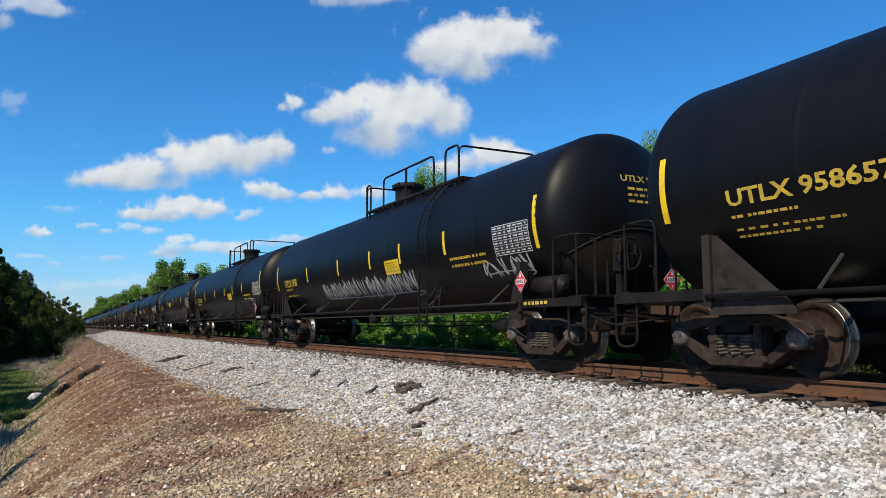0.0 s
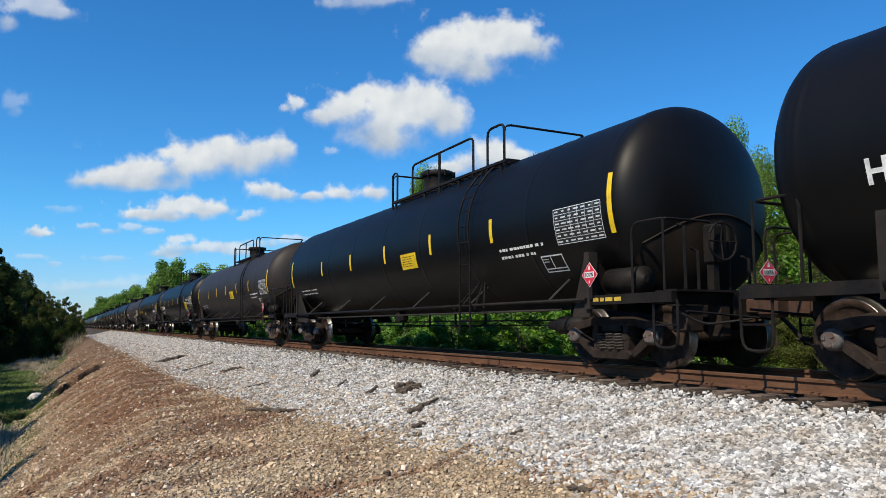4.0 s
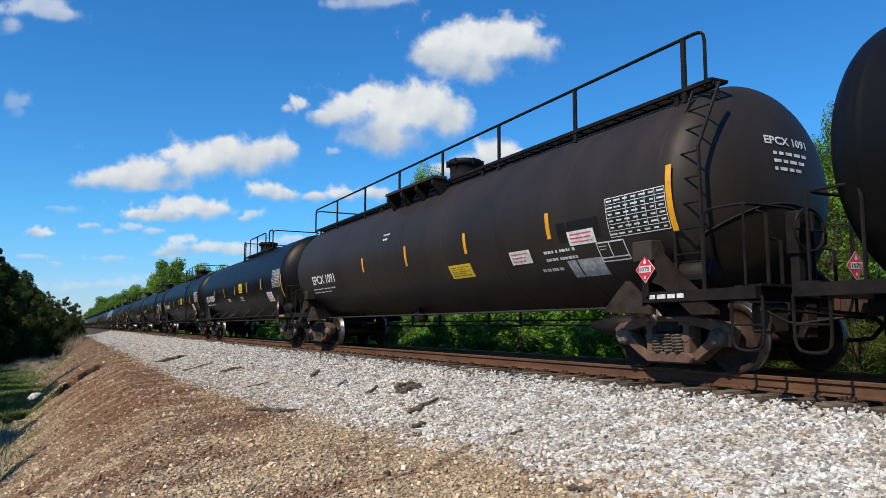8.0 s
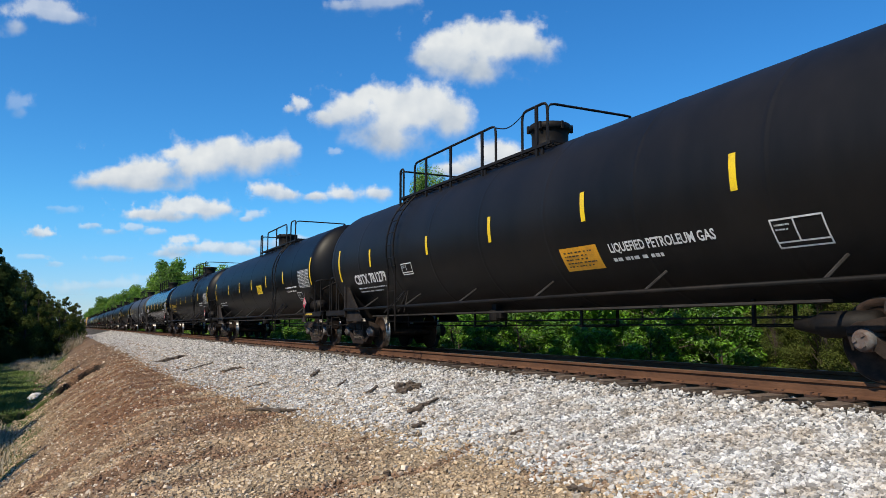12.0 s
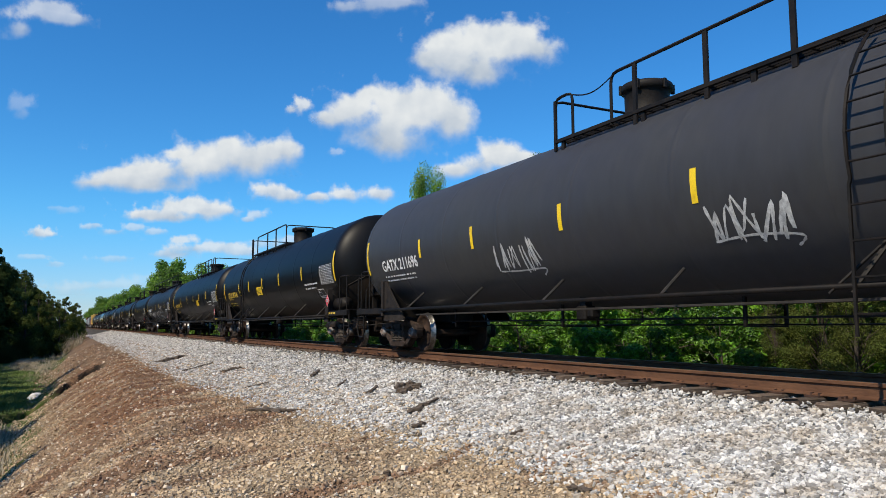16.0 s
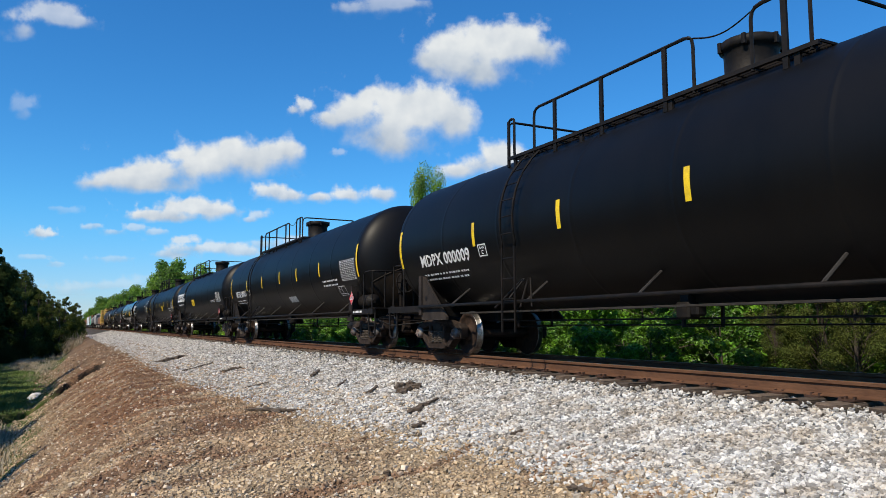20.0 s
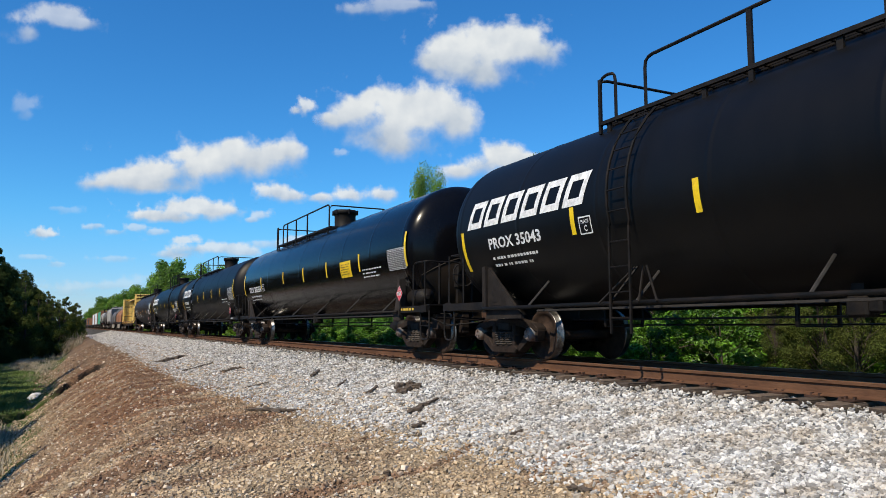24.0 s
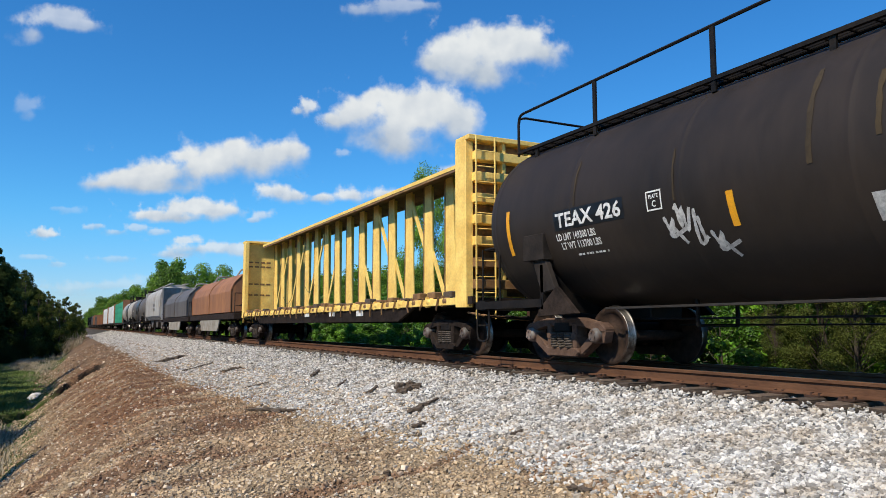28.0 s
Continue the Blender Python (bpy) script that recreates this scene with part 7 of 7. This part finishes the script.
# ---- loose things on the ground ----
def one_shard(bm, rnd, length, wide, high, n, shard):
    rings = []
    lean = Matrix.Rotation(radians(rnd.uniform(-60, 60)) if shard else 0.0, 3, "Z") @ Matrix.Rotation(radians(rnd.uniform(-25, 10)) if shard else 0.0, 3, "Y")
    for i in range(n):
        t = i / (n - 1)
        k = rnd.uniform(0.55, 1.15) if 0 < i < n - 1 else rnd.uniform(0.12, 0.5)
        c = Vector((length * (t - 0.5), rnd.uniform(-0.3, 0.3) * wide, high * rnd.uniform(0.3, 0.5)))
        rings.append([bm.verts.new(lean @ (c + Vector((rnd.uniform(-0.3, 0.3) * length / n, wide * 0.5 * k * math.cos(a) * rnd.uniform(0.7, 1.2), high * 0.5 * k * math.sin(a) * rnd.uniform(0.6, 1.2))))) for a in [j * 1.2566 for j in range(5)]])
    for a, b in zip(rings, rings[1:]):
        for k in range(5):
            bm.faces.new((a[k], a[(k + 1) % 5], b[(k + 1) % 5], b[k]))
    bm.faces.new(rings[0][::-1]), bm.faces.new(rings[-1])

def scrap(x, y, length, wide, high, turn, seed, shards=1, material="scrap", name="wood_scrap", label="splintered dark scrap of old tie lying on the ballast", category="wood scrap"):
    rnd = random.Random(seed)
    bm = bmesh.new()
    n = 10
    for shard in range(shards):
        one_shard(bm, rnd, length * (1 if not shard else rnd.uniform(0.4, 0.8)), wide, high, n, shard)
    me = bpy.data.meshes.new(name)
    bm.to_mesh(me)
    bm.free()
    me.materials.append(M[material])
    ob = new(name, me)
    slope = math.degrees(math.atan2(ground_z(x + 0.2, y) - ground_z(x - 0.2, y), 0.4))
    ob.matrix_basis = Matrix.Translation((x, y, ground_z(x, y) + 0.02)) @ pose(0, 0, 0, 0, -slope, 0) @ pose(0, 0, 0, 0, 0, turn)
    return tagged(ob, label, category, "scraps on the ballast")


scrap(5.65, 12.53, 0.62, 0.13, 0.11, 35, 1, 5)
scrap(5.75, 12.95, 0.40, 0.16, 0.12, -20, 2)
scrap(5.15, 10.86, 0.80, 0.14, 0.09, 28, 3)
scrap(3.50, 14.07, 1.00, 0.10, 0.07, -32, 4, 2)
scrap(4.12, 35.13, 1.3, 0.30, 0.2, -10, 5, 2)
scrap(4.28, 28.15, 1.3, 0.14, 0.08, 20, 6)
scrap(4.71, 24.15, 0.7, 0.2, 0.1, -15, 7)
scrap(5.36, 13.62, 0.7, 0.10, 0.06, 48, 8)
scrap(5.59, 18.05, 0.9, 0.14, 0.08, 60, 9)
scrap(5.37, 15.47, 0.6, 0.07, 0.05, 52, 15)
scrap(4.55, 9.75, 0.22, 0.12, 0.08, 0, 10)
scrap(4.26, 5.65, 0.26, 0.07, 0.05, -70, 11)
scrap(3.22, 7.73, 0.09, 0.08, 0.06, 20, 12)
scrap(5.02, 7.89, 0.22, 0.06, 0.05, 10, 13)
scrap(4.32, 18.9, 0.6, 0.08, 0.05, -25, 16)


def boulder(x, y, size):
    """A worn lump of pale rock, half sunk in the soil."""
    bm = bmesh.new()
    bmesh.ops.create_icosphere(bm, subdivisions=3, radius=1.0)
    for v in bm.verts:
        k = 1 + 0.28 * noise.noise(v.co * 1.3 + Vector((3, 1, 7))) + 0.08 * noise.noise(v.co * 4)
        v.co = Vector((v.co.x * size, v.co.y * size * 0.8, max(-0.3, v.co.z) * size * 0.55)) * k
    ob = part("boulder", bm, M["stone"], None)
    ob.matrix_basis = pose(x, y, ground_z(x, y), 0, 0, 25)
    return tagged(ob, "pale boulder lying at the edge of the ditch", "boulder")


boulder(-1.25, 45.8, 0.52)


def stones(name, label, material, n, place, size, seed, chips=False, flat=0.8):
    """Loose stones as one heap. chips: crushed rock with its corners broken off; otherwise plain worn lumps."""
    rng = np.random.default_rng(seed)
    if chips:                                          # twelve corners, eight broken-off triangles, six faces
        base = np.array([p for a in (-1, 1) for b in (-1, 1) for p in ((a, b, 0), (a, 0, b), (0, a, b))], float) / 1.25
        tri, quad = [], []
        for sx, sy, sz in [(a, b, c) for a in (-1, 1) for b in (-1, 1) for c in (-1, 1)]:
            ring = [(sx, sy, 0), (0, sy, sz), (sx, 0, sz)]
            tri.append(ring if sx * sy * sz < 0 else ring[::-1])
        for axis in range(3):
            for side in (-1, 1):
                ring = [(1, 0), (0, 1), (-1, 0), (0, -1)]
                ring = ring if side > 0 else ring[::-1]
                quad.append([tuple(np.insert(np.array(q), axis, side) if axis != 1 else np.array((q[1], side, q[0]))) for q in ring])
        where = {tuple(int(round(c * 1.25)) for c in p): i for i, p in enumerate(base)}
        face = [[where[tuple(int(c) for c in q)] for q in f] for f in tri + quad]
    else:
        base = np.array([(x, y, z) for x in (-1, 1) for y in (-1, 1) for z in (-1, 1)], float) * 0.8
        face = [(0, 1, 3, 2), (4, 6, 7, 5), (0, 4, 5, 1), (2, 3, 7, 6), (0, 2, 6, 4), (1, 5, 7, 3)]
    k = len(base)
    x, y = place(rng, n)
    n = len(x)
    z = np.array([ground_z(a, b) for a, b in zip(x, y)])
    s = size(rng, n, y)
    v = base[None] * rng.uniform(0.68, 1.12, (n, k, 1)) + rng.normal(0, 0.09, (n, k, 3))
    v *= (s[:, None] * rng.uniform((0.85, 0.65, 0.42), (1.3, 1.05, flat), (n, 3)))[:, None, :]
    a, b = rng.uniform(0, 6.28, n), rng.normal(0, 0.5, n)
    ca, sa, cb, sb = np.cos(a), np.sin(a), np.cos(b), np.sin(b)
    p = np.empty_like(v)
    p[..., 0] = v[..., 0] * cb[:, None] + v[..., 2] * sb[:, None]
    p[..., 2] = -v[..., 0] * sb[:, None] + v[..., 2] * cb[:, None]
    p[..., 1] = v[..., 1]
    q = p.copy()
    q[..., 0] = p[..., 0] * ca[:, None] - p[..., 1] * sa[:, None] + x[:, None]
    q[..., 1] = p[..., 0] * sa[:, None] + p[..., 1] * ca[:, None] + y[:, None]
    q[..., 2] = p[..., 2] + (z + s * rng.uniform(0.0, 0.75, n))[:, None]
    one = np.concatenate([np.array(f) for f in face])
    sides = np.array([len(f) for f in face])
    loops, polys = len(one), len(face)
    me = bpy.data.meshes.new(name)
    me.vertices.add(k * n)
    me.vertices.foreach_set("co", q.reshape(-1))
    me.loops.add(loops * n)
    me.loops.foreach_set("vertex_index", (one[None] + k * np.arange(n)[:, None]).reshape(-1).astype(np.int32))
    me.polygons.add(polys * n)
    starts = np.concatenate([[0], np.cumsum(sides)[:-1]])
    me.polygons.foreach_set("loop_start", (starts[None] + loops * np.arange(n)[:, None]).reshape(-1).astype(np.int32))
    me.polygons.foreach_set("loop_total", np.tile(sides, n).astype(np.int32))
    me.update(calc_edges=True)
    me.validate()
    me.polygons.foreach_set("use_smooth", np.zeros(polys * n, dtype=bool))
    me.materials.append(material)
    return tagged(new(name, me), label, "stones", "", "stuff")


def bed(lo, hi, back):
    """Scatter over the bed's near side, between two distances along the track; back: the share that lies behind the camera."""
    def place(rng, n):
        y = lo * (hi / lo) ** rng.random(n)
        toe = 4.95 - 1.4 * np.clip((y - 4.5) / 17.5, 0, 1)
        x = toe - 0.7 * rng.random(n) ** 2 + (7.05 - toe) * rng.random(n) ** 0.95
        x = np.where(rng.random(n) < 0.08, rng.uniform(7.0, 9.9, n), x)
        y = np.where(rng.random(n) < back, rng.uniform(-8, 2.4, n), y)
        return x, y
    return place


def near_dirt(rng, n):
    y = 4.5 * (75 / 4.5) ** (rng.random(n) ** 1.15)
    x = rng.uniform(-1.8, 5.2, n)
    y = np.where(rng.random(n) < 0.06, rng.uniform(-5, 4.5, n), y)
    bare = np.clip((y - 11) / 5, 0, 1) * np.clip((x + 0.8) / 1.4, 0, 1) * np.clip((3.7 - x) / 0.8, 0, 1)
    keep = rng.random(n) > 0.45 * bare
    return x[keep], y[keep]


stones("ballast_stones", "crushed grey and white ballast stones on the track bed", M["stone"], 68000, bed(2.4, 15.0, 0.08),
       lambda rng, n, y: (0.0115 + 0.022 * rng.random(n) ** 1.7) * (1 + np.maximum(y, 0) / 60), 5, True)
stones("ballast_stones", "crushed grey and white ballast stones further along the track bed", M["stone"], 68000, bed(14.0, 150.0, 0.0),
       lambda rng, n, y: rng.uniform(0.016, 0.036, n) * (1 + np.maximum(y - 14, 0) / 60), 8)
stones("gravel", "tan and brown gravel scattered over the dirt shoulder", earth(True), 110000, near_dirt,
       lambda rng, n, y: (0.007 + 0.016 * rng.random(n) ** 2.2) * (1 + np.maximum(y, 0) / 40) * np.where(rng.random(n) < 0.04, 1.7, 1.0), 6, False, 0.75)


# ---- clouds, far behind everything ----
def cloud_material():
    m = bpy.data.materials.new("fair_weather_cloud")
    m.use_nodes = True
    nt = m.node_tree
    nt.nodes.remove(nt.nodes["Principled BSDF"])
    out = nt.nodes["Material Output"]
    tc = nt.nodes.new("ShaderNodeTexCoord")
    info = nt.nodes.new("ShaderNodeObjectInfo")

    def math_node(op, a, b=0.0):
        q = nt.nodes.new("ShaderNodeMath")
        q.operation = op
        for i, v in enumerate((a, b)):
            if isinstance(v, (int, float)):
                q.inputs[i].default_value = v
            else:
                nt.links.new(v, q.inputs[i])
        return q.outputs[0]

    def rng(src, a, c, lo=0.0, hi=1.0, smooth=False):
        q = nt.nodes.new("ShaderNodeMapRange")
        if smooth:
            q.interpolation_type = "SMOOTHSTEP"
        for i, v in enumerate((a, c, lo, hi)):
            if isinstance(v, (int, float)):
                q.inputs[i + 1].default_value = v
            else:
                nt.links.new(v, q.inputs[i + 1])
        nt.links.new(src, q.inputs[0])
        return q.outputs[0]

    def stored(name):
        q = nt.nodes.new("ShaderNodeAttribute")
        q.attribute_name = name
        return q.outputs["Fac"]

    seed = math_node("MULTIPLY", info.outputs["Random"], 60.0)
    tone = nt.nodes.new("ShaderNodeSeparateColor")
    nt.links.new(info.outputs["Color"], tone.inputs[0])

    def puff(shift, wave, detail, rough):
        mp = nt.nodes.new("ShaderNodeMapping")
        mp.inputs["Location"].default_value = shift
        nt.links.new(tc.outputs["Object"], mp.inputs[0])
        n = nt.nodes.new("ShaderNodeTexNoise")
        n.noise_dimensions = "4D"
        n.inputs["Detail"].default_value, n.inputs["Roughness"].default_value = detail, rough
        nt.links.new(mp.outputs[0], n.inputs[0])
        nt.links.new(seed, n.inputs["W"])
        nt.links.new(math_node("MULTIPLY", tone.outputs[0], 1 / wave), n.inputs["Scale"])
        return n.outputs[0]

    cover, belly = stored("cover"), stored("belly")
    big, small = puff((0, 0, 0), 130, 8, 0.55), puff((0, 0, 0), 42, 6, 0.6)
    ragged = math_node("ADD", math_node("MULTIPLY", math_node("SUBTRACT", big, 0.5), 1.9), math_node("MULTIPLY", math_node("SUBTRACT", small, 0.5), 0.32))
    dens = math_node("ADD", cover, ragged)
    # tops are crisp, undersides melt away
    alpha = rng(dens, 0.14, rng(belly, 0.1, 0.75, 1.20, 0.70), 0, 1, True)
    lit = math_node("SUBTRACT", puff((0, 0, 0), 130, 3, 0.5), puff((22, -32, 0), 130, 3, 0.5))
    shade = math_node("ADD", rng(belly, 0.05, 0.75, 0.12, 0.85), math_node("MULTIPLY", lit, 1.3))
    shade = math_node("ADD", shade, rng(dens, 1.5, 0.4, -0.10, 0.12))
    mix = nt.nodes.new("ShaderNodeMix")
    mix.data_type = "RGBA"
    mix.inputs[6].default_value, mix.inputs[7].default_value = (0.40, 0.485, 0.60, 1), (0.79, 0.82, 0.83, 1)
    nt.links.new(rng(shade, 0.0, 1.0), mix.inputs[0])
    em = nt.nodes.new("ShaderNodeEmission")
    nt.links.new(mix.outputs[2], em.inputs[0])
    tr = nt.nodes.new("ShaderNodeBsdfTransparent")
    ms = nt.nodes.new("ShaderNodeMixShader")
    nt.links.new(math_node("MULTIPLY", alpha, info.outputs["Alpha"]), ms.inputs[0])
    nt.links.new(tr.outputs[0], ms.inputs[1])
    nt.links.new(em.outputs[0], ms.inputs[2])
    nt.links.new(ms.outputs[0], out.inputs[0])
    return m


CLOUD = cloud_material()
CLOUDS = []
FAR = 3000.0
PX = FAR / 1305.0
RIGHT = Vector((math.cos(YAW), -math.sin(YAW), 0))
AHEAD = (AIM - EYE).normalized()
UP = RIGHT.cross(AHEAD)


def cloud(lobes, drift, sink, strength=1.0, fine=1.0):
    """A cloud heaped up from lobes (bearing right and down of the sky's corner, half width, half height), with its drift over the clip."""
    x0, x1 = min(q[0] - 2 * q[2] for q in lobes), max(q[0] + 2 * q[2] for q in lobes)
    y0, y1 = min(q[1] - 2 * q[3] for q in lobes), max(q[1] + 2 * q[3] for q in lobes)
    top, foot = min(q[1] - q[3] for q in lobes), max(q[1] + q[3] for q in lobes)
    step = max(3.0, (x1 - x0) / 70)
    n, k = int((x1 - x0) / step), max(6, int((y1 - y0) / step))
    cx, cy = (x0 + x1) / 2, (y0 + y1) / 2
    vs, cover, belly = [], [], []
    for j in range(k + 1):
        for i in range(n + 1):
            x, y = x0 + (x1 - x0) * i / n, y0 + (y1 - y0) * j / k
            vs.append(((x - cx) * PX, (cy - y) * PX, 0.0))
            c = sum(math.exp(-1.1 * (((x - q[0]) / q[2]) ** 2 + ((y - q[1]) / q[3]) ** 2)) ** 3 for q in lobes) ** (1 / 3)
            edge = min(1.0, 8 * i / n, 8 * (n - i) / n, 8 * j / k, 8 * (k - j) / k)
            cover.append(min(c, 1.3) - 0.8 * (1 - edge))
            # height of this spot above the local underside
            w = [(math.exp(-1.5 * ((x - q[0]) / q[2]) ** 2), q[1] - q[3], q[1] + q[3]) for q in lobes]
            t = sum(a for a, b, c2 in w) + 1e-6
            lo, hi = sum(a * c2 for a, b, c2 in w) / t, sum(a * b for a, b, c2 in w) / t
            belly.append(min(1.0, max(0.0, (lo - y) / (lo - hi + 1e-6))))
    fs = [(j * (n + 1) + i, (j + 1) * (n + 1) + i, (j + 1) * (n + 1) + i + 1, j * (n + 1) + i + 1) for j in range(k) for i in range(n)]
    me = bpy.data.meshes.new("cloud")
    me.from_pydata(vs, [], fs)
    for name, values in (("cover", cover), ("belly", belly)):
        me.attributes.new(name, "FLOAT", "POINT").data.foreach_set("value", values)
    me.materials.append(CLOUD)
    ob = new("cloud", me)
    ob.color = (fine, 1, 1, strength)
    tagged(ob, "white fair-weather cloud drifting in a blue sky" if strength > 0.7 else "faint wisp of cloud drifting in a blue sky", "cloud", "clouds", "structure")
    far = FAR + 40 * len(CLOUDS)

    def at(t):
        t -= 0.21
        p = EYE + far * (AHEAD + RIGHT * (cx - 784 + drift * t) / 1305 + UP * (441 - cy - sink * t) / 1305)
        turn = Matrix((RIGHT, UP, -AHEAD)).transposed().to_4x4()
        return Matrix.Translation(p) @ turn @ Matrix.Scale(far / FAR, 4)
    ob.matrix_basis = at(0)
    CLOUDS.append((ob, at))


cloud([(850, 78, 100, 42), (795, 82, 60, 38), (905, 62, 56, 34), (940, 82, 40, 24), (815, 112, 70, 32), (752, 98, 36, 18), (850, 125, 60, 26)], 20, 14)
cloud([(700, 200, 92, 52), (618, 190, 52, 32), (572, 208, 40, 15), (665, 240, 56, 36), (752, 182, 64, 40), (792, 212, 44, 40), (705, 252, 62, 26), (640, 165, 22, 16)], 24, 8)
cloud([(522, 186, 19, 15), (508, 192, 12, 8)], 26, 6, 0.85, 2.6)
cloud([(200, 312, 66, 20), (270, 302, 62, 26), (345, 292, 74, 34), (425, 278, 74, 36), (492, 264, 46, 26), (393, 256, 22, 18), (255, 326, 92, 15), (158, 322, 40, 11), (300, 272, 30, 14)], 26, 6)
cloud([(470, 338, 36, 16), (500, 345, 34, 12), (555, 348, 36, 9), (602, 345, 28, 12), (665, 343, 30, 13)], 22, 4, 0.92, 1.7)
cloud([(262, 380, 54, 12), (318, 366, 66, 18), (372, 372, 46, 14), (300, 384, 80, 9)], 22, 3, 0.95, 1.7)
cloud([(447, 379, 18, 9), (432, 388, 14, 5)], 22, 3, 0.6, 2.6)
cloud([(880, 276, 46, 26), (838, 288, 40, 24), (925, 278, 30, 15), (800, 300, 36, 14)], 22, 8)
cloud([(60, 12, 66, 20), (112, 28, 30, 12), (20, 44, 22, 16), (90, 24, 50, 10)], 50, 26, 0.62, 1.2)
cloud([(645, 2, 62, 18), (600, 8, 36, 10), (690, 0, 40, 8)], 54, 14, 0.5, 1.4)
cloud([(24, 180, 24, 18), (30, 198, 16, 10)], 26, 8, 0.26, 1.6)
cloud([(62, 411, 21, 10), (75, 415, 22, 6)], 12, 2, 0.85, 2.8)
cloud([(150, 402, 18, 6), (196, 410, 22, 6), (232, 402, 24, 7), (268, 410, 24, 6), (165, 398, 12, 5)], 12, 2, 0.5, 2.4)
cloud([(318, 424, 26, 9), (335, 440, 56, 10), (395, 440, 46, 12), (300, 450, 46, 8), (425, 446, 30, 9)], 14, 2, 0.75, 1.9)
cloud([(582, 269, 17, 7)], 24, 4, 0.35, 3.0)
cloud([(112, 372, 26, 7), (92, 368, 18, 5)], 12, 2, 0.22, 2.4)
cloud([(96, 468, 20, 5), (200, 458, 34, 6), (60, 455, 30, 5)], 8, 1, 0.32, 2.4)
cloud([(190, 505, 130, 9), (110, 518, 60, 6), (300, 490, 60, 8)], 8, 1, 0.30, 1.6)
cloud([(470, 432, 40, 10), (520, 424, 34, 8)], 14, 2, 0.55, 2.0)


# ---- what moves ----
SPEED = 20.8          # metres a second, steady


def motions():
    for car, y in CARS:
        walk(car, [(t, pose(TRACK_X, y - SPEED * t, 0)) for t in (0.0, 14.0, 28.0)])
    turn = math.degrees(SPEED / FPS / WHEEL_R)
    first = {}
    for w, y in WHEELS:                                # all wheelsets roll alike: one keyed action for each end of a truck
        if y not in first:
            walk(w, [(i / FPS, pose(0, y, WHEEL_R, turn * i)) for i in range(28 * FPS + 1)])
            first[y] = w.animation_data
        else:
            w.rotation_mode = "QUATERNION"
            keys = w.animation_data_create()
            keys.action = first[y].action
            keys.action_slot = first[y].action_slot
    for ob, at in CLOUDS:
        walk(ob, [(t, at(t / 28.0)) for t in (0.0, 14.0, 28.0)])


motions()
